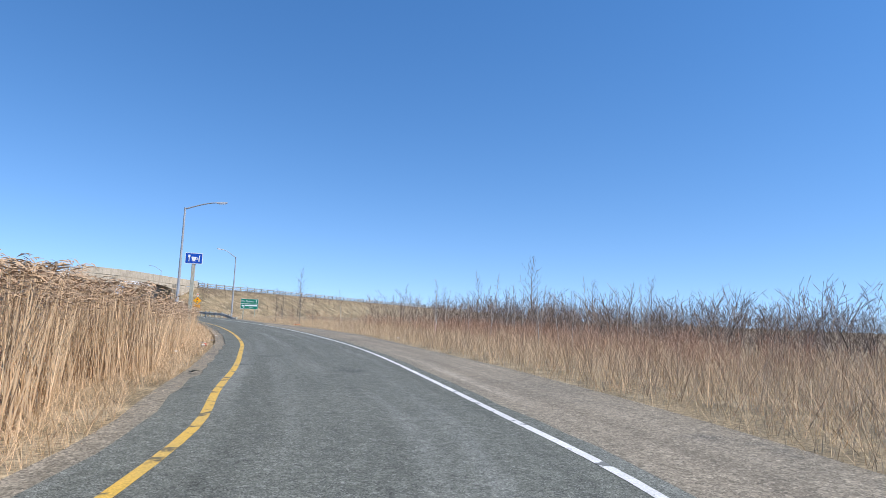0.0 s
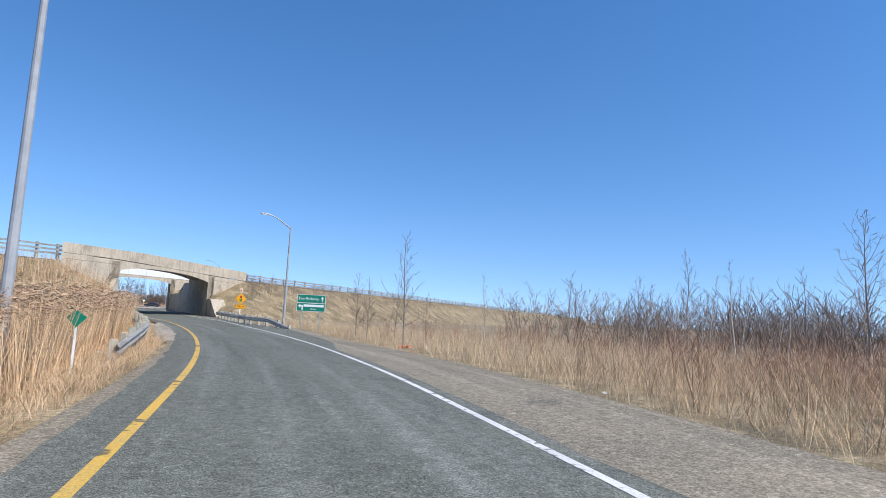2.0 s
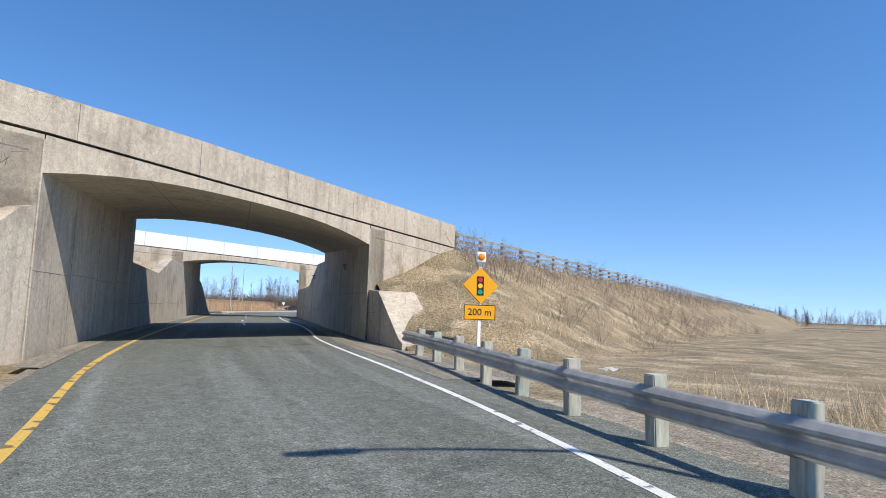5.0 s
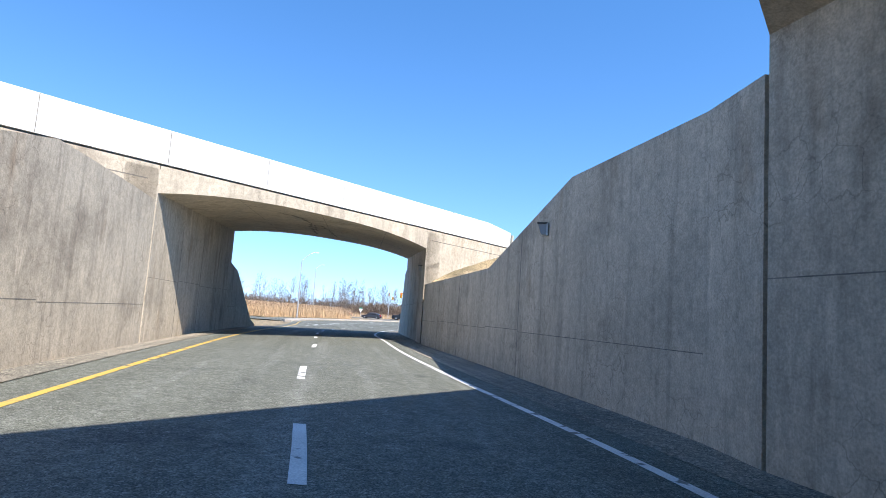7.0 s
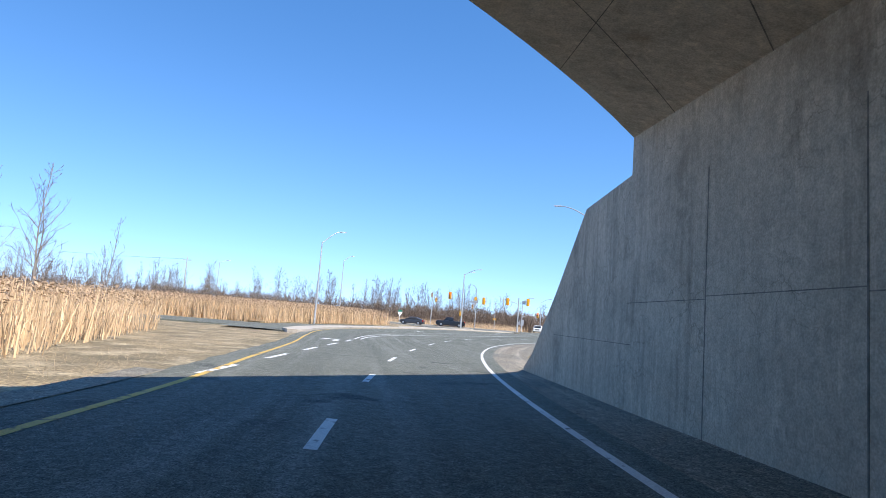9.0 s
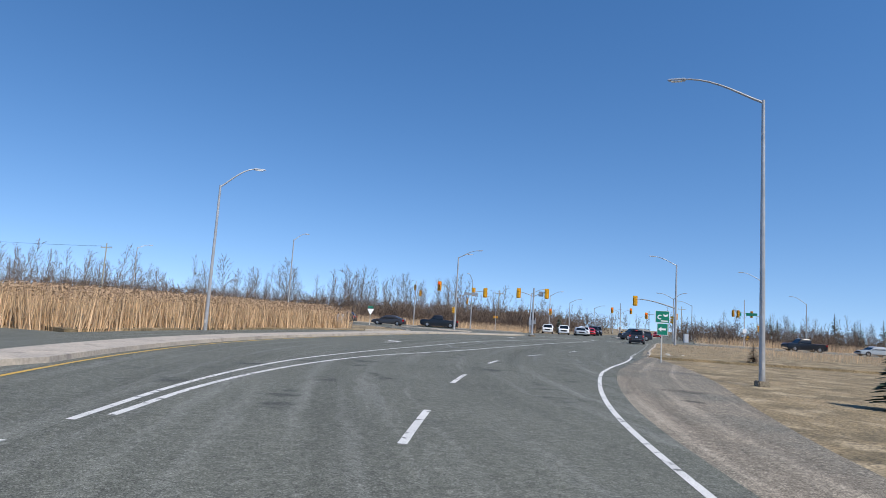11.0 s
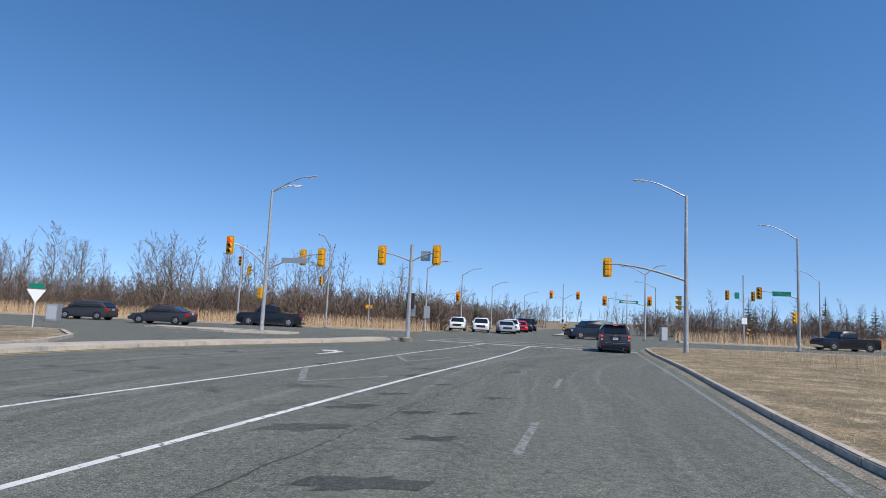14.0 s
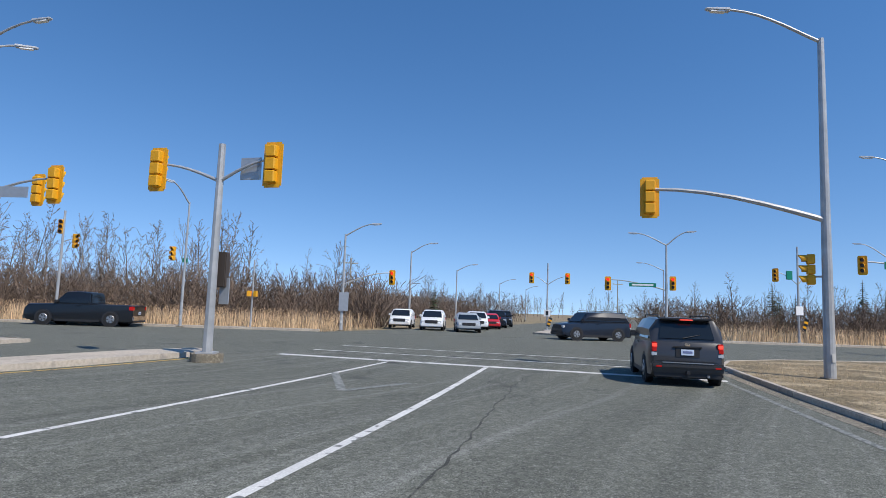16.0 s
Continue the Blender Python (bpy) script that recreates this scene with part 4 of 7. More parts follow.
ROADSIDE = [bare_tree("young leafless tree with thin grey branches beside the ramp", leader_tree(11 + i, n, 0.16, w_, 0.0085), group="young trees beside the ramp") for i, (n, w_) in enumerate([(26, 0.27), (24, 0.24), (30, 0.31), (18, 0.2)])]
BIRCH = [bare_tree("slender pale birch with a leafless crown", leader_tree(31 + i, 15, 0.35, 0.16, 0.0085, 2, 1.2), bark=M_BIRCH, group="birches in the wet meadow") for i in range(3)]
BUSH = thing("bare_bush", pose(-18.1, 76.6, 2.7), "bare round bush on the bank above the wing wall", "bush")
BUSH.scale = (2.4, 2.4, 2.4)
for n_b in range(3):
    v, q = shrub(57 + n_b, 4, 0.75, 0.008, 0.0032)
    fast_mesh("stems", v, q, M_TWIG, BUSH)


def plant(src, x, y, z, h, yaw=0.0):
    c = copy_thing(src, pose(x, y, z, 0, 0, yaw))
    c.scale = (h, h, h)
    return c


for i, (k, x, y, h) in enumerate([(1, 1.07, 49.0, 5.7), (0, -0.6, 53.0, 3.9), (1, 0.1, 53.6, 3.7), (1, 1.4, 52.5, 3.4), (3, 2.6, 50.5, 3.0), (1, 1.0, 60.0, 2.8), (3, 3.2, 58.0, 3.0)]):
    plant(ROADSIDE[k], x, y, 0.15, h - 0.3, 67 * i)
for i, (k, x, y, h) in enumerate([(0, 22.9, 43.0, 8.2), (1, 24.1, 57.6, 7.4), (3, 14.7, 57.9, 5.3), (2, 19.0, 56.0, 5.0), (1, 23.0, 46.6, 5.4), (3, 21.5, 50.0, 5.0), (0, 28, 40, 6.0), (2, 31, 35, 6.0), (1, 17, 62, 4.4), (0, 34, 52, 5.5)]):
    plant(ROADSIDE[k], x, y, 0.15, h - 0.3, 101 * i)
for i in range(40):
    y = rng.uniform(12, 48)
    x = GRAVEL_R(y) + rng.uniform(5, 20)
    plant(BIRCH[i % 3], x, y, 0.15, rng.uniform(2.2, 4.2), rng.uniform(0, 360))
for o in ROADSIDE + BIRCH:
    o.matrix_world = pose(22 + random.uniform(-3, 6), random.uniform(44, 56), 0.15, 0, 0, random.uniform(0, 360))
    o.scale = (3.8, 3.8, 3.8)

# ---- lamps, signals, signs and rails ----
M_POLE = mat("grey_painted_steel_pole", (0.47, 0.475, 0.475), 0.5, 0.15, 6, metal=0.3, second=(0.38, 0.385, 0.385), blotch=1.5)
M_LUM = plain("luminaire_grey", (0.55, 0.56, 0.57), 0.45, 0.2)
M_BLACK = plain("black_enamel", (0.012, 0.012, 0.012), 0.4)
M_BOARD = plain("dark_brown_board", (0.06, 0.045, 0.035), 0.6)
M_GREEN_SIGN = plain("green_sign_sheet", (0.0, 0.20, 0.125), 0.4)
M_BLUE_SIGN = plain("blue_sign_sheet", (0.005, 0.07, 0.42), 0.4)
M_SIGN_WHITE = plain("white_sign_sheet", (0.85, 0.85, 0.84), 0.4)
M_AMBER_SIGN = plain("amber_sign_sheet", (0.85, 0.38, 0.0), 0.45)
M_ALU = mat("sheet_aluminium", (0.45, 0.46, 0.47), 0.45, 0.08, 5, metal=0.6)
M_WOOD = mat("weathered_wood_post", (0.46, 0.41, 0.33), 0.9, 0.3, 18, second=(0.36, 0.38, 0.31), blotch=2.0, stretch=(1, 1, 0.2))
M_RED_LENS = plain("lit_red_lens", (1.0, 0.03, 0.01), 0.3, emit=1.5)
M_GREEN_LENS = plain("lit_green_lens", (0.1, 1.0, 0.5), 0.3, emit=2.0)
M_DARK_LENS = plain("dark_lens", (0.03, 0.02, 0.015), 0.25)


def along(p, q, k):
    return tuple(a + (b - a) * k for a, b in zip(p, q))


def luminaire(root, tip, d):
    """A flat cobra-head lamp at the end of an arm that points along d."""
    yaw = math.atan2(d[1], d[0])
    bm = bmesh.new()
    box(bm, -0.25, 0.45, -0.11, 0.11, -0.06, 0.05)
    bmesh.ops.bevel(bm, geom=bm.edges[:], offset=0.035, segments=2, affect="EDGES")
    for v in bm.verts:
        if v.co.x > 0.2:
            v.co.y *= 0.7
            v.co.z *= 0.7
    bmesh.ops.transform(bm, matrix=Matrix.Translation(tip) @ Matrix.Rotation(yaw, 4, "Z") @ Matrix.Rotation(radians(-4), 4, "Y"), verts=bm.verts[:])
    head = part("luminaire", bm, M_LUM, root)
    part("lens", bbox(-0.1, 0.3, -0.07, 0.07, -0.085, -0.05, 0, Matrix.Translation(tip) @ Matrix.Rotation(yaw, 4, "Z") @ Matrix.Rotation(radians(-4), 4, "Y")), M_SIGN_WHITE, head)


def lamp_arm(root, top, tip):
    pts = []
    for i in range(9):
        k = i / 8
        p = along(top, tip, k)
        rise = (tip[2] - top[2]) * (math.sin(k * math.pi / 2) ** 1.1)
        pts.append((p[0], p[1], top[2] + rise))
    part("arm", tube_bm(pts, [0.05 - 0.018 * i / 8 for i in range(9)], 8), M_POLE, root)
    d = (tip[0] - top[0], tip[1] - top[1])
    luminaire(root, tip, d)


def street_lamp(x, y, z0, ztop, tips, label, r=0.11):
    root = thing("street_lamp", pose(x, y, z0), label, "street lamp", "street lamps")
    h = ztop - z0
    part("pole", tube_bm([(0, 0, 0), (0, 0, h * 0.5), (0, 0, h)], [r, r * 0.78, r * 0.55], 12), M_POLE, root)
    part("base", bbox(-0.2, 0.2, -0.2, 0.2, -0.3, 0.08, 0.03), M_GRAVEL, root)
    part("handhole", bbox(-0.05, 0.05, -r - 0.012, -r + 0.02, 0.5, 0.72, 0.004), M_GALV, root)
    for tx, ty, tz in tips:
        lamp_arm(root, (0, 0, h - 0.1), (tx - x, ty - y, tz - z0))
    return root


def lens_ring(bm, m, r0, r1, a0, a1, length, seg=12):
    """A visor: part of a tube open below."""
    rows = []
    for k in range(seg + 1):
        a = radians(a0 + (a1 - a0) * k / seg)
        c, s = math.cos(a), math.sin(a)
        cut = 0.55 + 0.45 * max(0, s)
        rows.append([bm.verts.new(m @ Vector((0, r * c, r * s)) if u == 0 else m @ Vector((length * cut, r * c, r * s))) for r in (r0, r1) for u in (0, 1)])
    for a, b in zip(rows, rows[1:]):
        bm.faces.new((a[0], a[1], b[1], b[0]))
        bm.faces.new((a[2], b[2], b[3], a[3]))
        bm.faces.new((a[1], a[3], b[3], b[1]))


def signal_head(root, pos, yaw, lit=None, size=1.0, board=True):
    """A three-light head whose lenses face along yaw (degrees from +x); its yellow board and housing show from behind."""
    m = Matrix.Translation(pos) @ Matrix.Rotation(radians(yaw), 4, "Z") @ Matrix.Scale(size, 4)
    bm = bmesh.new()
    if board:
        box(bm, -0.015, 0.015, -0.27, 0.27, -0.61, 0.61)
        bmesh.ops.bevel(bm, geom=[e for e in bm.edges if abs(e.verts[0].co.x - e.verts[1].co.x) > 0.01], offset=0.05, segments=2, affect="EDGES")
    else:
        box(bm, -0.01, 0.01, -0.15, 0.15, -0.45, 0.45)
    bmesh.ops.transform(bm, matrix=m, verts=bm.verts[:])
    head = part("signal_head", bm, M_SIGNAL, root)
    for i in range(3):
        zc = 0.34 * (1 - i)
        bm = bmesh.new()
        box(bm, -0.2, 0.04, -0.145, 0.145, zc - 0.155, zc + 0.155)
        bmesh.ops.bevel(bm, geom=bm.edges[:], offset=0.025, segments=1, affect="EDGES")
        bmesh.ops.transform(bm, matrix=m, verts=bm.verts[:])
        part("housing", bm, M_SIGNAL, head)
        bm = bmesh.new()
        lens_ring(bm, m @ Matrix.Translation((0.04, 0, zc)), 0.135, 0.142, -30, 210, 0.24)
        part("visor", bm, M_SIGNAL, head)
        bm = bmesh.new()
        bmesh.ops.create_circle(bm, cap_ends=True, segments=16, radius=0.125, matrix=m @ Matrix.Translation((0.048, 0, zc)) @ Matrix.Rotation(radians(90), 4, "Y"))
        part("lens", bm, (M_RED_LENS if (lit, i) == ("red", 0) else M_GREEN_LENS if (lit, i) == ("green", 2) else M_DARK_LENS), head)
    return head


def mast_arm(root, z0, end, r=0.06):
    p = []
    for i in range(7):
        k = i / 6
        p.append((end[0] * k, end[1] * k, z0 + (end[2] - z0) * math.sin(k * math.pi / 2)))
    part("mast_arm", tube_bm(p, [r * (1 - 0.45 * i / 6) for i in range(7)], 8), M_POLE, root)


ME = 71.0  # heading of the road at the junction, degrees from +x

# the ramp
street_lamp(-9.65, 32.25, 0.2, 7.83, [(-7.6, 31.65, 8.25)], "tall grey street lamp rising from the reeds", 0.1)
street_lamp(-3.8, 66.2, 0.25, 7.6, [(-5.6, 65.5, 8.32)], "tall pale street lamp behind the guard rail", 0.1)
# past the underpass
street_lamp(-40.9, 181.3, -0.1, 8.6, [(-39.1, 182.3, 9.9)], "grey street lamp at the edge of the reeds")
street_lamp(-48.4, 219.8, -0.1, 10.0, [(-47.4, 221.7, 11.0)], "grey street lamp standing in the reeds")
street_lamp(-14.7, 169.8, 0.0, 10.7, [(-17.5, 171.0, 11.9)], "tall grey street lamp on the verge")
street_lamp(-78.3, 236.8, -0.1, 9.3, [(-77.1, 238.2, 9.9)], "grey street lamp beyond the reeds")
street_lamp(-11.9, 260, 0.0, 6.9, [(-9.9, 259.5, 7.7)], "grey street lamp beside the road ahead")
street_lamp(-5.7, 277, 0.0, 6.5, [(-3.7, 276.4, 7.2)], "grey street lamp beside the road ahead")
street_lamp(4.6, 304, 0.0, 6.4, [(6.7, 303.2, 7.1)], "grey street lamp beside the road ahead")
street_lamp(15.0, 330, 0.0, 6.6, [(17.0, 329.2, 7.3)], "grey street lamp beside the road ahead")
street_lamp(18.0, 272, 0.0, 7.2, [(15.6, 273, 8.0)], "grey street lamp beside the road ahead")
street_lamp(32.0, 256, 0.0, 8.0, [(30.0, 257, 9.2)], "grey street lamp beside the cross road")


def signal_pole(x, y, z0, ztop, label, r=0.12, plinth=True):
    root = thing("traffic_signal", pose(x, y, z0), label, "traffic signal", "traffic signals at the junction")
    h = ztop - z0
    part("pole", tube_bm([(0, 0, 0), (0, 0, h)], [r, r * 0.72], 8), M_POLE, root)
    part("base_plate", bbox(-0.24, 0.24, -0.24, 0.24, -0.02, 0.04, 0.01), M_POLE, root)
    if plinth:
        part("footing", tube_bm([(0, 0, -0.4), (0, 0, 0.0)], [0.42, 0.42], 16), M_GRAVEL, root)
    return root


# median pole with two heads, seen from behind
H0 = signal_pole(-18.5, 220.75, 0.22, 5.85, "grey octagonal signal pole with two yellow heads on the median", 0.13)
for sx, sy, sz in ((-20.3, 221.2, 5.15), (-17.0, 220.15, 5.22)):
    e = (sx + 18.5, sy - 220.75, sz - 0.22 + 0.15)
    mast_arm(H0, 4.6, e, 0.05)
    signal_head(H0, (e[0], e[1], e[2] - 0.15), ME)
part("street_sign", bbox(-0.02, 0.02, -0.3, 0.3, -0.3, 0.3, 0.0, Matrix.Translation((0.85, -0.2, 4.95)) @ Matrix.Rotation(radians(ME), 4, "Z")), M_ALU, H0, "square sheet metal sign seen from behind")
part("control_box", bbox(-0.10, 0.10, -0.24, 0.24, 1.75, 2.7, 0.02, Matrix.Rotation(radians(ME), 4, "Z") @ Matrix.Translation((0.28, 0, 0))), M_BOARD, H0, "dark brown backing board")
part("side_sign", bbox(-0.02, 0.02, -0.14, 0.14, 1.3, 2.0, 0.0, Matrix.Rotation(radians(ME), 4, "Z") @ Matrix.Translation((0.3, -0.18, 0))), M_ALU, H0)

# near right corner
I0 = street_lamp(-1.95, 219.6, 0.05, 9.6, [(-4.6, 220.1, 10.5)], "tall grey lamp pole with a signal arm at the corner", 0.15)
mast_arm(I0, 4.35, (-4.3, 1.6, 5.3), 0.085)
signal_head(I0, (-4.3, 1.6, 5.05), ME)
signal_head(I0, (-0.3, 0.35, 3.0), 150, size=0.85, board=False)
part("bracket", tube_bm([(0, 0, 2.8), (-0.2, 0.2, 2.8)], [0.03, 0.03], 6), M_POLE, I0)

# left corner: lamp with two arms
G0 = street_lamp(-28.05, 224.7, 0.05, 9.5, [(-25.4, 223.9, 10.4), (-26.6, 225.2, 10.0)], "grey lamp pole with two signal arms on the island", 0.14)
mast_arm(G0, 4.3, (-2.15, -1.1, 5.65), 0.06)
signal_head(G0, (-2.15, -1.1, 5.5), 251, "red")
mast_arm(G0, 4.1, (3.7, -0.9, 5.2), 0.06)
signal_head(G0, (3.7, -0.9, 5.0), ME)
part("name_sign", bbox(-0.9, 0.9, -0.02, 0.02, -0.17, 0.17, 0.0, Matrix.Translation((1.9, -0.5, 4.75)) @ Matrix.Rotation(radians(-12), 4, "Z")), M_ALU, G0, "street name plate seen from behind")
signal_head(G0, (-0.25, -0.2, 2.55), 160, size=0.75, board=False)
signal_head(G0, (2.2, 0.9, 5.1), ME, size=0.9)

# far left corner poles
P1 = signal_pole(-35.6, 246.2, 0.0, 7.3, "slim signal pole with two yellow heads", 0.1)
signal_head(P1, (-0.1, -0.2, 6.2), 285, size=0.95, board=False)
signal_head(P1, (0.85, 0.0, 5.3), 330, size=0.95, board=False)
part("bracket", tube_bm([(0, 0, 5.2), (0.8, 0, 5.5)], [0.03, 0.03], 6), M_POLE, P1)
P2 = street_lamp(-26.2, 241.9, 0.0, 7.6, [(-26.9, 240.5, 8.6)], "slim lamp pole with a signal head on its side", 0.09)
signal_head(P2, (-0.7, -0.2, 4.4), 250, size=0.85, board=False)
part("crossing_sign", bbox(-0.15, 0.15, -0.02, 0.02, 3.9, 4.15, 0.0), M_GREEN_SIGN, P2)
P3 = signal_pole(-22.3, 242.9, 0.0, 4.3, "short pole with crossing lights", 0.06, False)
for dx, yw in ((0.2, 260), (-0.2, 200)):
    part("crossing_light", bbox(-0.14, 0.14, -0.1, 0.1, 2.0, 2.35, 0.02, Matrix.Translation((dx, -0.05, 0)) @ Matrix.Rotation(radians(yw), 4, "Z")), M_SIGNAL, P3)
    part("crossing_face", bbox(-0.11, 0.11, -0.115, -0.102, 2.04, 2.31, 0, Matrix.Translation((dx, -0.05, 0)) @ Matrix.Rotation(radians(yw + 90 - 180), 4, "Z")), M_RED_LENS if dx < 0 else M_BLACK, P3)
P4 = street_lamp(-16.8, 243.8, 0.0, 6.3, [(-14.9, 243.4, 7.0)], "lamp pole with a signal arm on the far corner", 0.11)
mast_arm(P4, 3.0, (3.1, 0.3, 3.9), 0.05)
signal_head(P4, (3.15, 0.3, 3.6), 251, "red", 0.8)
part("notice_board", bbox(-0.3, 0.3, -0.04, 0.04, 1.3, 2.5, 0.01, Matrix.Translation((0.1, -0.15, 0))), M_ALU, P4)

# far median pole and far right pole
P5 = signal_pole(0.9, 259.5, 0.1, 6.3, "signal pole with two heads and a hazard board", 0.09)
for dx in (-1.45, 1.75):
    mast_arm(P5, 4.2, (dx, 0.3 if dx < 0 else -0.5, 5.0), 0.035)
    signal_head(P5, (dx, 0.3 if dx < 0 else -0.5, 4.8), 251, "red", 0.85)
part("keep_right_sign", bbox(-0.3, 0.3, -0.02, 0.02, 1.25, 1.85, 0.0, Matrix.Rotation(radians(-18), 4, "Z") @ Matrix.Translation((0, -0.12, 0))), M_SIGN_WHITE, P5)
part("keep_right_mark", bbox(-0.12, 0.12, -0.03, -0.022, 1.35, 1.75, 0.0, Matrix.Rotation(radians(-18), 4, "Z") @ Matrix.Translation((0, -0.12, 0))), M_BLACK, P5)
for i in range(5):
    part("hazard_stripe", bbox(-0.15, 0.15, -0.02, 0.02, 0.35 + 0.17 * i, 0.5 + 0.17 * i, 0.0, Matrix.Rotation(radians(-18), 4, "Z") @ Matrix.Translation((0, -0.12, 0)) @ Matrix.Rotation(radians(18), 4, "Y")), M_AMBER_SIGN if i % 2 else M_BLACK, P5)
P6 = street_lamp(6.3, 246.6, 0.0, 7.0, [(4.2, 247.4, 7.8), (7.8, 246.0, 7.9)], "double lamp pole with a signal arm and a green name sign", 0.11)
mast_arm(P6, 3.6, (-3.9, 1.3, 4.3), 0.05)
signal_head(P6, (-3.9, 1.3, 4.0), 251, "red", 0.85)
signal_head(P6, (0.4, -0.2, 4.1), 251, "red", 0.85)
NS = part("name_sign", bbox(-0.95, 0.95, -0.02, 0.02, -0.14, 0.14, 0.0, Matrix.Translation((-1.6, 0.45, 3.95)) @ Matrix.Rotation(radians(-18), 4, "Z")), M_GREEN_SIGN, P6, "green street name sign")
part("lettering_bar", bbox(-0.75, 0.75, -0.028, -0.021, -0.06, 0.06, 0.0, Matrix.Translation((-1.6, 0.45, 3.95)) @ Matrix.Rotation(radians(-18), 4, "Z")), M_SIGN_WHITE, NS)

# right side of the cross road
K0 = signal_pole(18.9, 250.0, 0.0, 7.7, "signal pole with two heads across the cross road", 0.1)
for dx, yw in ((-1.7, 251), (1.3, 251)):
    mast_arm(K0, 4.6, (dx, 0.3, 5.6), 0.035)
    signal_head(K0, (dx, 0.3, 5.35), 215, None, 0.9)
part("camera_box", bbox(-0.25, 0.25, -0.06, 0.06, 5.0, 5.7, 0.02, Matrix.Translation((-0.8, -0.1, 0))), M_GREEN_SIGN, K0)
part("keep_right_sign", bbox(-0.3, 0.3, -0.02, 0.02, 2.2, 2.9, 0.0, Matrix.Translation((0, -0.14, 0))), M_SIGN_WHITE, K0)
for i in range(5):
    part("hazard_stripe", bbox(-0.15, 0.15, -0.02, 0.02, 1.0 + 0.2 * i, 1.18 + 0.2 * i, 0.0, Matrix.Translation((0, -0.14, 0)) @ Matrix.Rotation(radians(18), 4, "Y")), M_AMBER_SIGN if i % 2 else M_BLACK, K0)
J0 = street_lamp(14.1, 233.2, 0.0, 9.5, [(11.6, 233.9, 10.6)], "tall lamp pole with a signal arm beside the cross road", 0.14)
mast_arm(J0, 4.4, (-2.8, 1.0, 4.95), 0.06)
signal_head(J0, (-2.8, 1.0, 4.75), 215, None, 0.85)
part("name_sign", bbox(-0.7, 0.7, -0.02, 0.02, -0.2, 0.2, 0.0, Matrix.Translation((-1.2, 0.4, 4.75)) @ Matrix.Rotation(radians(-20), 4, "Z")), M_GREEN_SIGN, J0, "green street name plate")
signal_head(J0, (-0.45, -0.1, 2.8), 190, size=0.9, board=False)


# ---- signs ----
def letters(text, size, m, material, parent, name="lettering"):
    cu = bpy.data.curves.new(name, "FONT")
    cu.body, cu.size, cu.align_x, cu.align_y, cu.extrude = text, size, "CENTER", "CENTER", 0.002
    tmp = bpy.data.objects.new("tmp_text", cu)
    scene.collection.objects.link(tmp)
    bpy.context.view_layer.update()
    me = bpy.data.meshes.new_from_object(tmp.evaluated_get(bpy.context.evaluated_depsgraph_get()))
    bpy.data.objects.remove(tmp)
    me.transform(m)
    me.materials.clear()
    me.materials.append(material)
    ob = new(name, me)
    ob.parent = parent
    return ob


FACE = Matrix.Rotation(radians(90), 4, "X")  # lays flat lettering upright, read from -y


def poly(pts, y=-0.03, th=0.006):
    """A flat shape on a sign's face, outline in x and z."""
    bm = bmesh.new()
    a = [bm.verts.new((x, y, z)) for x, z in pts]
    b = [bm.verts.new((x, y + th, z)) for x, z in pts]
    bm.faces.new(a)
    bm.faces.new(b[::-1])
    n = len(pts)
    for i in range(n):
        bm.faces.new((a[i], b[i], b[(i + 1) % n], a[(i + 1) % n]))
    bmesh.ops.recalc_face_normals(bm, faces=bm.faces[:])
    return bm


def panel(root, w, h, z, material, border=None, x=0.0, name="panel"):
    p = part(name, bbox(x - w / 2, x + w / 2, -0.02, 0.0, z - h / 2, z + h / 2, 0), border or material, root)
    if border:
        part("field", bbox(x - w / 2 + 0.02, x + w / 2 - 0.02, -0.024, -0.019, z - h / 2 + 0.02, z + h / 2 - 0.02, 0), material, p)
    return p


def arrow_up(x, z, s):
    return [(x - 0.05 * s, z - 0.5 * s), (x + 0.05 * s, z - 0.5 * s), (x + 0.05 * s, z + 0.1 * s), (x + 0.2 * s, z - 0.02 * s), (x + 0.2 * s, z + 0.15 * s), (x, z + 0.5 * s), (x - 0.2 * s, z + 0.15 * s), (x - 0.2 * s, z - 0.02 * s), (x - 0.05 * s, z + 0.1 * s)]


gs = thing("direction_sign", pose(-2.2, 62.9, -0.1, 0, 0, -10), "green direction sign with white lettering on two posts", "road sign")
for x in (-0.62, 0.62):
    part("post", bbox(x - 0.05, x + 0.05, 0.0, 0.1, -0.2, 2.6, 0.008), M_WOOD, gs)
pn = panel(gs, 1.9, 0.56, 2.47, M_GREEN_SIGN, M_SIGN_WHITE)
letters("The Parkway", 0.27, Matrix.Translation((-0.18, -0.028, 2.47)) @ FACE, M_SIGN_WHITE, pn)
part("arrow", poly(arrow_up(0.74, 2.47, 0.4)), M_SIGN_WHITE, pn)
pn = panel(gs, 1.9, 0.56, 1.9, M_GREEN_SIGN, M_SIGN_WHITE)
part("lettering_bar", poly([(-0.5, 1.93), (0.85, 1.93), (0.85, 2.08), (-0.5, 2.08)]), M_SIGN_WHITE, pn)
letters("Drive", 0.18, Matrix.Translation((0.18, -0.028, 1.78)) @ FACE, M_SIGN_WHITE, pn)
part("arrow", poly([(-0.86, 1.97), (-0.72, 1.83), (-0.72, 1.92), (-0.62, 1.92), (-0.62, 1.7), (-0.54, 1.7), (-0.54, 2.02), (-0.72, 2.02), (-0.72, 2.1)]), M_SIGN_WHITE, pn)

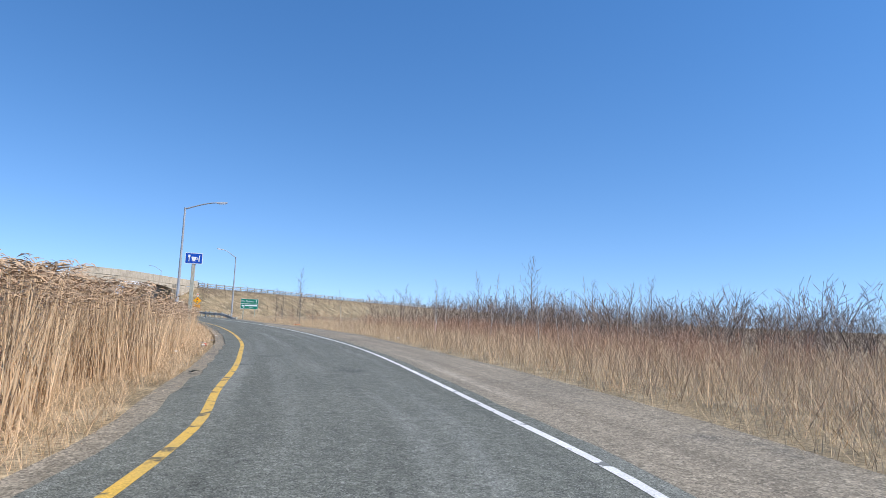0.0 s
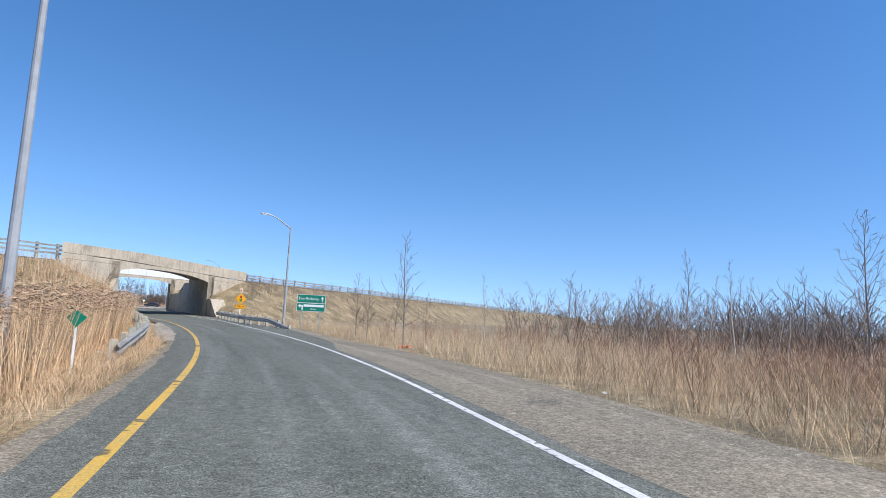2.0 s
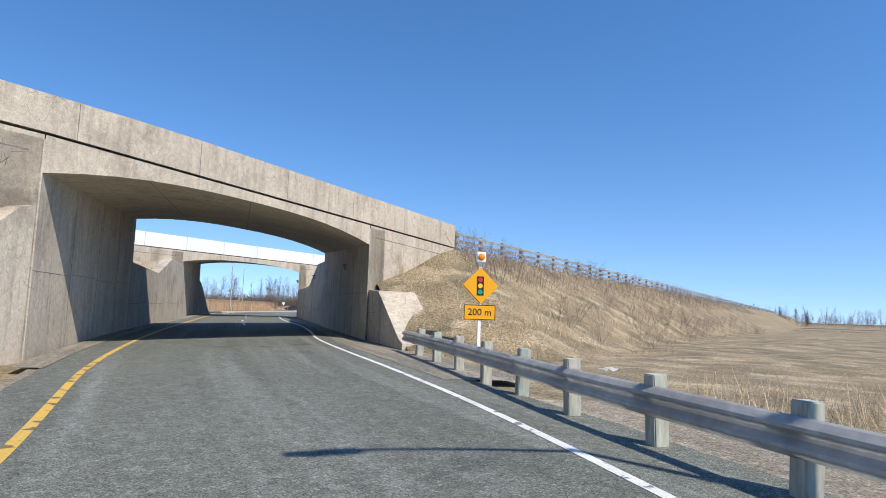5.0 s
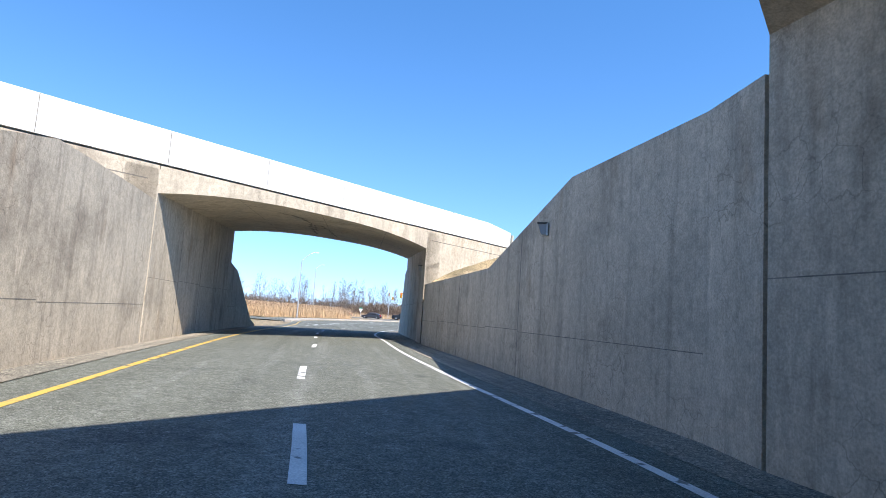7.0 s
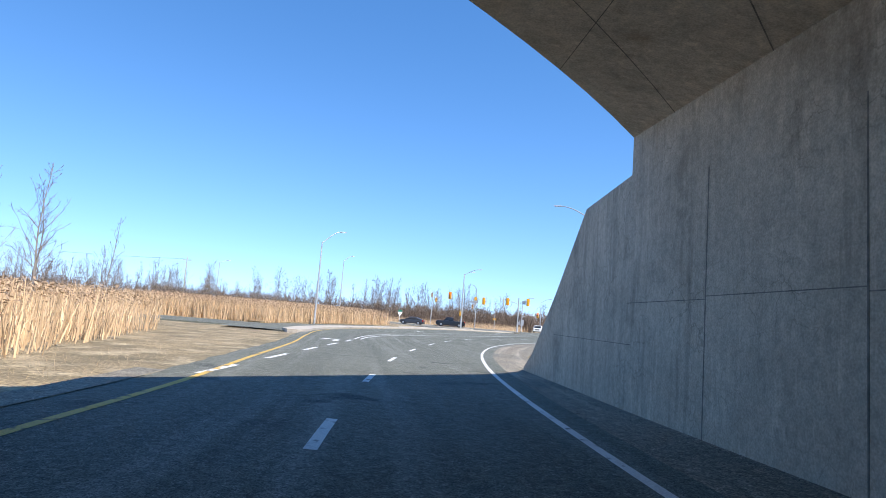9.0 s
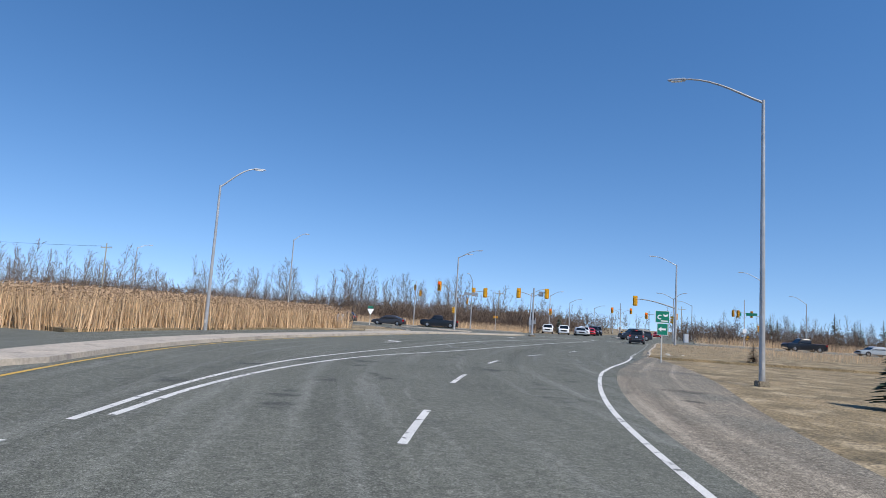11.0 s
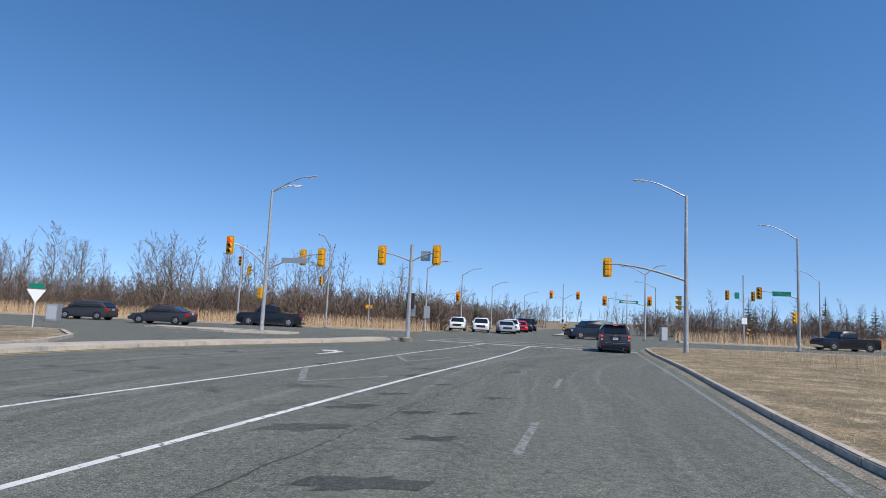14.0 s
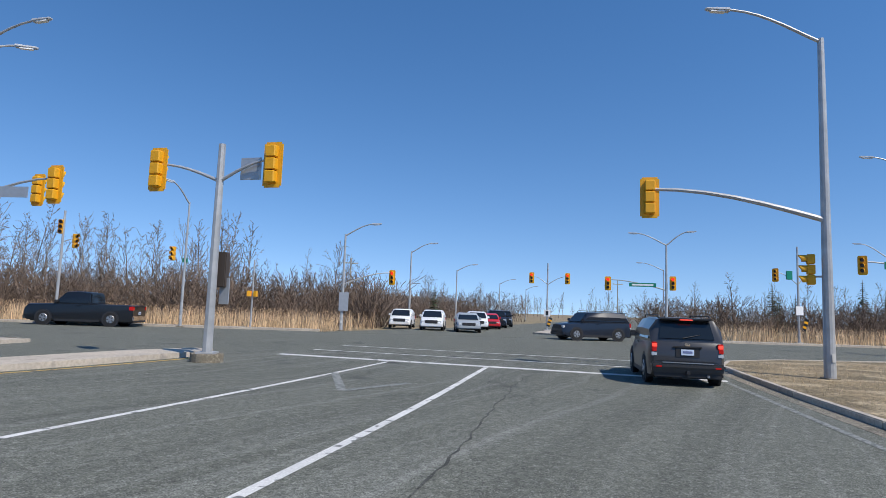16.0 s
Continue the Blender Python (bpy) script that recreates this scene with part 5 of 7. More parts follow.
bs = thing("service_sign", pose(-9.09, 18.05, -0.12, 0, 0, -6), "blue food service sign on a weathered wooden post", "road sign")
part("post", bbox(-0.07, 0.07, 0.0, 0.13, -0.2, 3.85, 0.01), M_WOOD, bs)
pn = panel(bs, 0.68, 0.45, 3.72, M_BLUE_SIGN, M_SIGN_WHITE)
part("cup", poly([(-0.1, 3.78), (0.1, 3.78), (0.08, 3.68), (0.04, 3.63), (0.09, 3.6), (-0.09, 3.6), (-0.04, 3.63), (-0.08, 3.68)]), M_SIGN_WHITE, pn)
part("cup_handle", poly([(0.1, 3.76), (0.15, 3.76), (0.15, 3.68), (0.09, 3.67), (0.09, 3.69), (0.13, 3.7), (0.13, 3.74), (0.1, 3.74)]), M_SIGN_WHITE, pn)
part("fork", poly([(-0.2, 3.58), (-0.17, 3.58), (-0.17, 3.74), (-0.14, 3.78), (-0.14, 3.86), (-0.23, 3.86), (-0.23, 3.78), (-0.2, 3.74)]), M_SIGN_WHITE, pn)
part("knife", poly([(0.19, 3.58), (0.22, 3.58), (0.23, 3.86), (0.2, 3.84), (0.18, 3.72)]), M_SIGN_WHITE, pn)

ys = thing("signal_ahead_sign", pose(-7.25, 82.0, 0.3, 0, 0, 2), "amber signals-ahead diamond sign with a flashing beacon above", "road sign")
part("post", bbox(-0.045, 0.045, 0.0, 0.09, -0.3, 3.0, 0.006), M_SIGN_WHITE, ys)
c = 2.05
pn = part("diamond", poly([(-0.53, c), (0, c - 0.53), (0.53, c), (0, c + 0.53)], -0.02, 0.012), M_AMBER_SIGN, ys)
part("border", poly([(-0.5, c), (0, c - 0.5), (0, c - 0.475), (-0.475, c)], -0.024, 0.004), M_BLACK, pn)
part("signal_box", poly([(-0.1, c - 0.27), (0.1, c - 0.27), (0.1, c + 0.27), (-0.1, c + 0.27)], -0.026, 0.005), M_BLACK, pn)
for k, m_ in ((1, plain("sign_red", (0.6, 0.02, 0.01), 0.5)), (0, plain("sign_yellow", (0.8, 0.5, 0.02), 0.5)), (-1, plain("sign_green", (0.0, 0.3, 0.2), 0.5))):
    part("disc", poly([(0.07 * math.cos(a * math.pi / 8), c + 0.175 * k + 0.07 * math.sin(a * math.pi / 8)) for a in range(16)], -0.03, 0.003), m_, pn)
pn = panel(ys, 0.9, 0.42, 1.3, M_AMBER_SIGN, M_BLACK, name="distance_tab")
letters("200 m", 0.27, Matrix.Translation((0, -0.028, 1.3)) @ FACE, M_BLACK, pn)
bc = part("beacon_housing", bbox(-0.13, 0.13, -0.1, 0.08, 2.72, 3.02, 0.02), M_SIGN_WHITE, ys)
bm = bmesh.new()
bmesh.ops.create_uvsphere(bm, u_segments=14, v_segments=8, radius=0.1, matrix=Matrix.Translation((0, -0.1, 2.87)) @ Matrix.Diagonal((1, 0.5, 1, 1)))
part("beacon_lens", bm, plain("amber_lens", (0.9, 0.25, 0.0), 0.25), bc)

cs = thing("college_sign", pose(-15.35, 179.75, -0.05, 0, 0, -4), "green college sign with a white arrow plate on a steel post", "road sign")
part("post", bbox(-0.03, 0.03, 0.0, 0.06, -0.3, 2.75, 0.004), M_GALV, cs)
pn = panel(cs, 0.72, 0.64, 2.46, M_GREEN_SIGN, M_SIGN_WHITE)
ring = [(-0.13 + 0.13 * math.cos(radians(a)), 2.44 + 0.13 * math.sin(radians(a))) for a in range(45, 316, 30)]
part("emblem", poly(ring + [(-0.13 + 0.075 * math.cos(radians(a)), 2.44 + 0.075 * math.sin(radians(a))) for a in range(315, 44, -30)]), M_SIGN_WHITE, pn)
part("cap_emblem", poly([(0.02, 2.62), (0.16, 2.56), (0.3, 2.62), (0.28, 2.5), (0.16, 2.46), (0.06, 2.5), (0.05, 2.6)]), M_SIGN_WHITE, pn)
part("lettering_bar", poly([(-0.08, 2.21), (0.28, 2.21), (0.28, 2.27), (-0.08, 2.27)]), M_SIGN_WHITE, pn)
pn = panel(cs, 0.56, 0.62, 1.8, M_GREEN_SIGN, M_SIGN_WHITE, x=0.02, name="arrow_plate")
part("arrow", poly([(-0.2, 1.8), (-0.04, 1.93), (-0.04, 1.85), (0.2, 1.85), (0.2, 1.75), (-0.04, 1.75), (-0.04, 1.67)]), M_SIGN_WHITE, pn)

yd = thing("yield_sign", pose(-37.5, 216.2, 0.0, 0, 0, 25), "white backed yield sign on a thin post", "road sign")
part("post", bbox(-0.03, 0.03, 0.0, 0.05, -0.2, 2.0, 0.004), M_GALV, yd)
part("plate", poly([(-0.42, 2.05), (0.42, 2.05), (0, 1.35)], -0.015, 0.01), M_SIGN_WHITE, yd)
part("name_plate", poly([(-0.3, 2.1), (0.3, 2.1), (0.3, 2.35), (-0.3, 2.35)], -0.015, 0.01), M_GREEN_SIGN, yd)
tm = thing("marker_post", pose(-8.98, 33.8, -0.04, 0, 0, 5), "small white marker with a green top in the reeds", "marker")
part("post", bbox(-0.02, 0.02, 0, 0.03, -0.2, 1.2, 0.003), M_SIGN_WHITE, tm)
part("plate", poly([(-0.18, 1.32), (0, 1.12), (0.18, 1.32), (0, 1.45)], -0.02, 0.01), M_GREEN_SIGN, tm)
dl = thing("delineator", pose(5.55, 26.56, 0.20), "short pinkish white marker post in the grass", "marker")
part("post", bbox(-0.05, 0.05, -0.03, 0.03, -0.1, 0.95, 0.01), plain("faded_pink_plastic", (0.75, 0.5, 0.45), 0.6), dl)


# ---- guard rails ----
def guard_rail(name, pts, label, height=0.72, spacing=1.9, tall=0.85, beams=1, facing=1):
    """A steel beam rail on timber posts along plan points (x, y, z)."""
    root = thing(name, Matrix(), label, "guard rail")
    v = [Vector(p) for p in pts]
    dist = [0.0]
    for a, b in zip(v, v[1:]):
        dist.append(dist[-1] + (b - a).length)

    def at(s):
        i = max(k for k in range(len(v) - 1) if dist[k] <= s + 1e-6)
        k = min(1.0, (s - dist[i]) / (dist[i + 1] - dist[i]))
        return v[i].lerp(v[i + 1], k), (v[i + 1] - v[i]).normalized()

    total = dist[-1]
    prof = [(0, -0.155), (0.03, -0.14), (0.08, -0.09), (0.08, -0.06), (0.015, -0.015), (0.015, 0.015), (0.08, 0.06), (0.08, 0.09), (0.03, 0.14), (0, 0.155)]
    for b in range(beams):
        bm = bmesh.new()
        rows = []
        n = max(2, int(total / 1.0))
        for i in range(n + 1):
            p, t = at(total * i / n)
            o = Vector((t.y, -t.x, 0)) * facing
            hh = height - 0.0 if beams == 1 else 0.35 + 0.3 * b
            pf = prof if beams == 1 else [(0.02, -0.07), (0.05, -0.07), (0.05, 0.07), (0.02, 0.07)]
            rows.append([bm.verts.new(p + o * (0.09 + a) + Vector((0, 0, hh - 0.155 + c))) for a, c in pf])
        for r0, r1 in zip(rows, rows[1:]):
            for j in range(len(r0) - 1):
                bm.faces.new((r0[j], r0[j + 1], r1[j + 1], r1[j]))
        bmesh.ops.solidify(bm, geom=bm.faces[:], thickness=0.006)
        part("beam", bm, M_GALV, root)
    post = None
    for i in range(int(total / spacing) + 1):
        p, t = at(min(total, i * spacing + 0.2))
        yaw = math.degrees(math.atan2(t.y, t.x)) + 3 * math.sin(i * 2.3)
        if post is None:
            post = part("post", bbox(-0.08, 0.08, -0.09, 0.09, -0.4, tall, 0.012), M_WOOD, root)
            q = post
        else:
            q = new("post", post.data)
            q.parent = root
        q.matrix_basis = pose(p.x, p.y, p.z, 2.5 * math.sin(i * 1.7), 2.5 * math.cos(i * 2.9), yaw)
    return root


guard_rail("guard_rail", [(-8.85, 36.4, 0.0), (-9.15, 41.48, 0.26), (-9.64, 45.59, 0.28), (-10.3, 49.57, 0.28), (-11.6, 56.02, 0.28), (-13.01, 63.0, 0.29), (-14.67, 70.11, 0.31), (-16.23, 75.42, 0.34)], "steel guard rail on weathered timber posts beside the ramp", facing=1, height=0.62, tall=0.72, spacing=1.6)
guard_rail("guard_rail", [(-3.51, 61.21, -0.2), (-4.81, 63.99, 0.29), (-6.13, 67.82, 0.3), (-7.23, 72.27, 0.32), (-8.2, 77.46, 0.35), (-9.25, 82.29, 0.38)], "steel guard rail on timber posts in front of the bank", facing=-1, height=0.64, tall=0.75, spacing=1.7)
E2 = Vector((*D, 0))
o1 = Vector((*B1R, 4.3)) + E2 * 6.2 + Vector((*U, 0)) * 0.5
guard_rail("highway_rail", [tuple(o1), tuple(o1 + E2 * 40), tuple(o1 + E2 * 110), tuple(o1 + E2 * 230)], "long steel rail on timber posts along the highway edge", tall=0.95, beams=3, facing=1, spacing=2.4)
o2 = Vector((*B1R, 4.75)) - E2 * 16.6 + Vector((*U, 0)) * 0.5
guard_rail("highway_rail", [tuple(o2), tuple(o2 - E2 * 30 - Vector((0, 0, 0.3))), tuple(o2 - E2 * 80 - Vector((0, 0, 0.3)))], "long steel rail on timber posts along the highway edge", tall=0.95, beams=3, facing=-1, spacing=1.7)
o3 = Vector((*B2R, 4.95)) + E2 * 6.4 + Vector((*U, 0)) * 0.5
guard_rail("highway_rail", [tuple(o3), tuple(o3 + E2 * 60)], "steel rail on timber posts along the second carriageway", tall=0.95, beams=2, facing=1, spacing=2.4)

# ---- junction ----
M_KERB = mat("pale_concrete_kerb", (0.50, 0.43, 0.34), 0.9, 0.18, 12, second=(0.40, 0.35, 0.29), blotch=0.8, stain=(0.26, 0.23, 0.2), stain_scale=2.0)
M_PAVED = stony("sandy_worn_asphalt", (0.25, 0.215, 0.165), (0.15, 0.145, 0.12), (0.42, 0.36, 0.28), 0.95, 60, 0.5, streak=0.8, spots=(0.08, 0.075, 0.065))
M_FAINT = mat("worn_faint_paint", (0.24, 0.245, 0.225), 0.85, 0.4, 60, stain=(0.13, 0.14, 0.125), stain_scale=9, stain_lo=0.48, stain_hi=0.56)

MID = spline([(90, -15.8), (96.7, -17.35), (102.3, -18.85), (108.4, -20.25), (110, -20.58), (111.55, -20.9), (115, -21.75), (124, -23.7), (132, -24.8), (140, -25.6), (147, -25.95), (156, -26.0), (164, -25.55), (174, -23.75), (185, -19.3), (193, -16.75), (201.5, -14.1), (212, -10.6)])
for a, b in ((96.7, 98.7), (102.3, 104.3), (109.9, 111.5), (115.3, 116.6), (119.3, 121.3), (124.8, 126.5), (131, 132.9), (138, 140.4), (146, 148.7), (154.6, 157.6), (162.4, 165), (170.2, 172.2), (177.2, 179.3), (184.6, 186.9), (191.8, 194.2), (199.3, 201.6)):
    line("lane_dash", MID, a, b, 0.13, M_WHITE if a < 190 else M_FAINT)
TURN = spline([(128, -27.2), (137, -28.4), (145, -29.4), (154, -30.3), (158, -30.7)])
for a, b in ((130, 132.3), (135, 137.5), (140.3, 142.8), (145.7, 148.3), (150.8, 153.2)):
    line("turn_lane_dash", TURN, a, b, 0.16, M_WHITE)
W1 = spline([(155, -30.1), (158, -30.45), (164, -30.3), (170.5, -28.9), (174.5, -27.35), (178.7, -25.75), (182, -24.65), (185.6, -23.45), (188.7, -22.4), (192, -21.25), (198.8, -18.9), (209.4, -14.95), (213.2, -13.6), (221.4, -10.95)])
W0 = spline([(154.5, -30.35), (158, -30.85), (165, -31.0), (172.4, -29.8), (180, -28.05), (184, -27.1), (188.2, -26.1), (193.7, -24.6), (199, -22.6), (205, -20.3), (211.4, -17.95), (215, -16.5), (219, -14.95), (222.4, -13.7)])
M_WORN = mat("half_worn_white_paint", (0.55, 0.54, 0.51), 0.8, 0.3, 60, stain=(0.14, 0.145, 0.125), stain_scale=4, stain_lo=0.47, stain_hi=0.54)
line("edge_line", EDGE, 183, 189, 0.14, M_WORN)
line("edge_line", EDGE, 189.2, 219, 0.13, M_FAINT)
line("lane_line", W1, 155, 221.3, 0.14, M_WHITE)
line("lane_line", W0, 154.5, 222.3, 0.13, M_WHITE)


def paint(name, pts, material=M_WHITE, dz=0.006):
    bm = bmesh.new()
    bm.faces.new([bm.verts.new((x, y, RISE(y) + dz)) for x, y in pts])
    bmesh.ops.recalc_face_normals(bm, faces=bm.faces[:])
    if bm.faces[:][0].normal.z < 0:
        bmesh.ops.reverse_faces(bm, faces=bm.faces[:])
    ob = obj(name, bm, material, road)
    return ob


def bar(name, a, b, w, material=M_WHITE, dz=0.006):
    a, b = Vector(a), Vector(b)
    o = (b - a).normalized().orthogonal() * w / 2
    return paint(name, [tuple(a + o), tuple(b + o), tuple(b - o), tuple(a - o)], material, dz)


bar("stop_line", (-17.2, 224.0), (-5.0, 219.3), 0.4)
bar("crossing_line", (-16.4, 226.4), (-4.2, 221.9), 0.16, dz=0.01)
bar("crossing_line", (-15.6, 229.2), (-3.4, 224.8), 0.16, dz=0.01)
for ax, ay in ((-30.1, 183.0), (-21.6, 209.0), (-30.9, 151.6)):
    f = Vector((0.36, 0.93)) if ay > 170 else Vector((-0.15, 0.99))
    r = Vector((f.y, -f.x))

    def at(u, w_):
        p = Vector((ax, ay)) + f * u + r * w_
        return (p.x, p.y)

    paint("turn_arrow", [at(-1.4, 0.15), at(-1.4, 0.4), at(0.5, 0.4), at(1.0, -0.25), at(1.35, -0.3), at(0.8, -0.85), at(0.1, -0.3), at(0.45, -0.2), at(0.2, 0.12)])
for (ax, ay), (bx, by), (cx, cy) in (((-20.93, 198.6), (-21.4, 202.0), (-19.0, 200.4)), ((-18.5, 205.7), (-18.95, 208.8), (-16.7, 208.7)), ((-14.6, 215.8), (-15.0, 218.9), (-13.3, 217.2)), ((-24.34, 188.06), (-25.0, 191.7), (-22.4, 189.6)), ((-26.45, 180.5), (-26.95, 184.2), (-24.7, 182.6))):
    bar("faded_chevron", (ax, ay), (bx, by), 0.18, M_FAINT)
    bar("faded_chevron", (ax, ay), (cx, cy), 0.18, M_FAINT, 0.008)


def kerbed(name, outline, h, top_mat, label, category="island", rim=0.16, z=0.0):
    """A raised island: a kerb ring round a filled top."""
    root = thing(name, Matrix(), label, category, kind="structure")
    n = len(outline)
    c = Vector((sum(p[0] for p in outline) / n, sum(p[1] for p in outline) / n))
    inner = [tuple(Vector(p) + (c - Vector(p)).normalized() * rim) for p in outline]
    bm = bmesh.new()
    o0 = [bm.verts.new((*p, z - 0.2)) for p in outline]
    o1 = [bm.verts.new((*(Vector(p) + (c - Vector(p)).normalized() * 0.03), z + h)) for p in outline]
    i1 = [bm.verts.new((*p, z + h)) for p in inner]
    for i in range(n):
        j = (i + 1) % n
        bm.faces.new((o0[i], o0[j], o1[j], o1[i]))
        bm.faces.new((o1[i], o1[j], i1[j], i1[i]))
    bmesh.ops.recalc_face_normals(bm, faces=bm.faces[:])
    part("kerb", bm, M_KERB, root)
    part("top", prism(inner, z - 0.15, z + h - 0.015), top_mat, root)
    return root


def ribbon_block(name, fl, fr, y0, y1, h, material, label, category):
    """A raised strip with upright sides between two curves."""
    n = int((y1 - y0) / 1.5)
    bm = bmesh.new()
    rows = []
    for i in range(n + 1):
        y = y0 + (y1 - y0) * i / n
        a, b = fl(y), fr(y)
        if i in (0, n):
            a, b = a + (b - a) * 0.3, b - (b - a) * 0.3
        rows.append([bm.verts.new(p) for p in ((a, y, -0.2), (a + 0.03, y, h), (a + 0.2, y, h + 0.01), (b - 0.2, y, h + 0.01), (b - 0.03, y, h), (b, y, -0.2))])
    for r0, r1 in zip(rows, rows[1:]):
        for j in range(5):
            bm.faces.new((r0[j], r0[j + 1], r1[j + 1], r1[j]))
    bm.faces.new(rows[0])
    bm.faces.new(rows[-1][::-1])
    bmesh.ops.recalc_face_normals(bm, faces=bm.faces[:])
    return tagged(obj(name, bm, material), label, category, kind="structure")


ribbon_block("median", off(YEL, -2.2), off(YEL, -0.35), 159, 223.6, 0.14, M_KERB, "pale raised concrete median", "median")
strip("opposite_road", off(YEL, -6.6), off(YEL, -2.0), 160, 212, 1.5, 2, -0.004, M_ASPHALT, label="asphalt lane of the opposite direction", category="road")
tagged(obj("side_road", prism([(-36.5, 159.5), (-38.5, 172), (-42.5, 171.5), (-50, 171), (-70, 164), (-110, 148), (-112, 141), (-70, 156.5), (-48, 162.5), (-42, 163)], -0.3, -0.012), M_ASPHALT), "asphalt slip road turning away behind the median", "road", kind="structure")
tagged(obj("cross_road", prism([(-160, 219.5), (-62, 219), (-40, 217.6), (-35.8, 216), (-33, 211.5), (-32, 206), (-25.5, 206), (-18, 222), (-12, 220), (-4.0, 219.5), (-2.4, 224.6), (0.5, 226.8), (6, 227.6), (60, 229), (160, 231), (160, 244), (60, 244), (9, 244.4), (-17, 242.2), (-60, 241.6), (-160, 241.6)], -0.3, -0.006), M_ASPHALT), "wide asphalt cross road at the junction", "road", kind="structure")
tagged(obj("road_ahead", prism([(-18, 241.5), (10, 244), (24, 268), (46, 320), (76, 400), (156, 620), (140, 626), (52, 408), (14, 310), (-4, 268)], -0.3, -0.002), M_ASPHALT), "asphalt road leading on past the junction", "road", kind="structure")
kerbed("island", [(-36.3, 226.4), (-30, 223.2), (-26.2, 224.0), (-25.8, 226.0), (-30, 228.0), (-35.8, 228.0)], 0.12, M_KERB, "low concrete traffic island with a lamp pole")
kerbed("far_median", [(-2.6, 250.5), (-1.4, 248.2), (0.6, 249.8), (8.6, 272), (17, 292), (15.4, 293), (6.4, 273)], 0.13, M_KERB, "pale concrete median on the road ahead")
tagged(obj("grass_island", prism([(-32, 204.5), (-31.9, 207.6), (-33, 211.4), (-35.7, 215.6), (-39.6, 217.0), (-60, 218.3), (-75, 205), (-62, 185), (-43.2, 172.5), (-42.6, 176), (-41, 186), (-38.2, 195), (-35.2, 201)], -0.3, 0.06), M_GRASS), "grassy wedge between the slip road and the turn lane", "verge", kind="structure")
bm = bmesh.new()
ring = [(-35.2, 201), (-32, 204.8), (-31.9, 207.6), (-33, 211.4), (-35.7, 215.6), (-39.6, 217.0), (-60, 218.3)]
for (ax, ay), (bx, by) in zip(ring, ring[1:]):
    box(bm, 0, (Vector((bx, by)) - Vector((ax, ay))).length + 0.05, -0.1, 0.1, -0.2, 0.14, Matrix.Translation((ax, ay, 0)) @ Matrix.Rotation(math.atan2(by - ay, bx - ax), 4, "Z"))
tagged(obj("kerb_1", bm, M_KERB), "pale concrete kerb round the turn lane corner", "kerb", kind="structure")


def kerb_run(name, pts, label, w=0.16, h=0.15, gutter=0.0):
    """A concrete kerb along plan points, in lengths with open joints."""
    root = thing(name, Matrix(), label, "kerb", kind="structure")
    v = [Vector(p) for p in pts]
    for a, b in zip(v, v[1:]):
        L = (b - a).length
        n = max(1, round(L / 3.0))
        m = Matrix.Translation((a.x, a.y, 0)) @ Matrix.Rotation(math.atan2(b.y - a.y, b.x - a.x), 4, "Z")
        for i in range(n):
            part("kerb_length", bbox(L * i / n + 0.006, L * (i + 1) / n - 0.006, -w, 0, -0.25, h, 0.02, m), M_KERB, root)
        if gutter:
            part("gutter", bbox(0, L + 0.02, 0.0, gutter, -0.2, 0.004, 0, m), M_PAVED, root)
    return root


kerb_run("kerb_2", KR, "concrete kerb and gutter round the near corner", h=0.12, gutter=0.35)
kerb_run("kerb_3", [(9, 244.4), (30, 244.3), (70, 244.1), (160, 244.0)][::-1], "pale concrete kerb along the far side of the cross road", w=0.9, h=0.14)
kerb_run("kerb_4", [(-160, 241.6), (-60, 241.6), (-36, 241.6), (-18, 242.2)][::-1], "pale concrete kerb along the far side of the cross road", w=0.7, h=0.13)
RIGHT = spline([(140, -21.4), (150, -20.6), (156, -19.8), (161, -18.7), (168.8, -16.7), (176, -15.3), (182.8, -14.4), (187, -13.6), (192, -12.0)])
strip("paved_shoulder", lambda y: road_right(y) - 0.05, RIGHT, 141, 185.5, 1.5, 4, -0.006, M_PAVED, label="sandy worn paved shoulder", category="shoulder")
verge = [(x + 0.16, y) for x, y in KR[:12]]
tagged(obj("corner_verge", prism(verge + [(90, 229.0), (90, 185)], -0.3, [0.02] + [0.1] * 12 + [0.02]), M_GRASS), "dry grass verge behind the kerb at the corner", "verge", kind="structure")
strip("concrete_apron_1", off(YEL, -1.25), off(YEL, -0.7), 76, 130, 1.5, 1, 0.012, M_PAVED, label="narrow dusty strip at the foot of the wall", category="pavement")
strip("concrete_apron_2", off(WHI, 0.5), off(WHI, 2.2), 76, 150, 1.5, 2, 0.006, M_PAVED, label="dusty paved strip at the foot of the wall", category="shoulder")
M_SAND = stony("pale_sandy_gravel", (0.40, 0.345, 0.27), (0.31, 0.265, 0.205), (0.52, 0.46, 0.37), 0.95, 55, 0.4, streak=0.6, spots=(0.2, 0.175, 0.14), bump=0.8)
SAND_IN = steps([(40, 0.8), (44, 0.85), (46.5, 1.45), (58, 1.6), (64, 0.9)])
strip("sandy_edge", lambda y: YEL(y) - SAND_IN(y) - 0.25 * noise.noise(Vector((y * 0.5, 4, 4))), off(YEL, -0.5), 40, 64, 0.5, 4, -0.012, M_SAND, label="pale sandy strip between the asphalt and the guard rail", category="shoulder", skirt=0.07)
strip("gravel_edge", off(YEL, -0.95), off(YEL, -0.5), -60, 76, 1.5, 2, -0.02, M_GRAVEL, label="thin gravel edge beside the asphalt", category="shoulder")

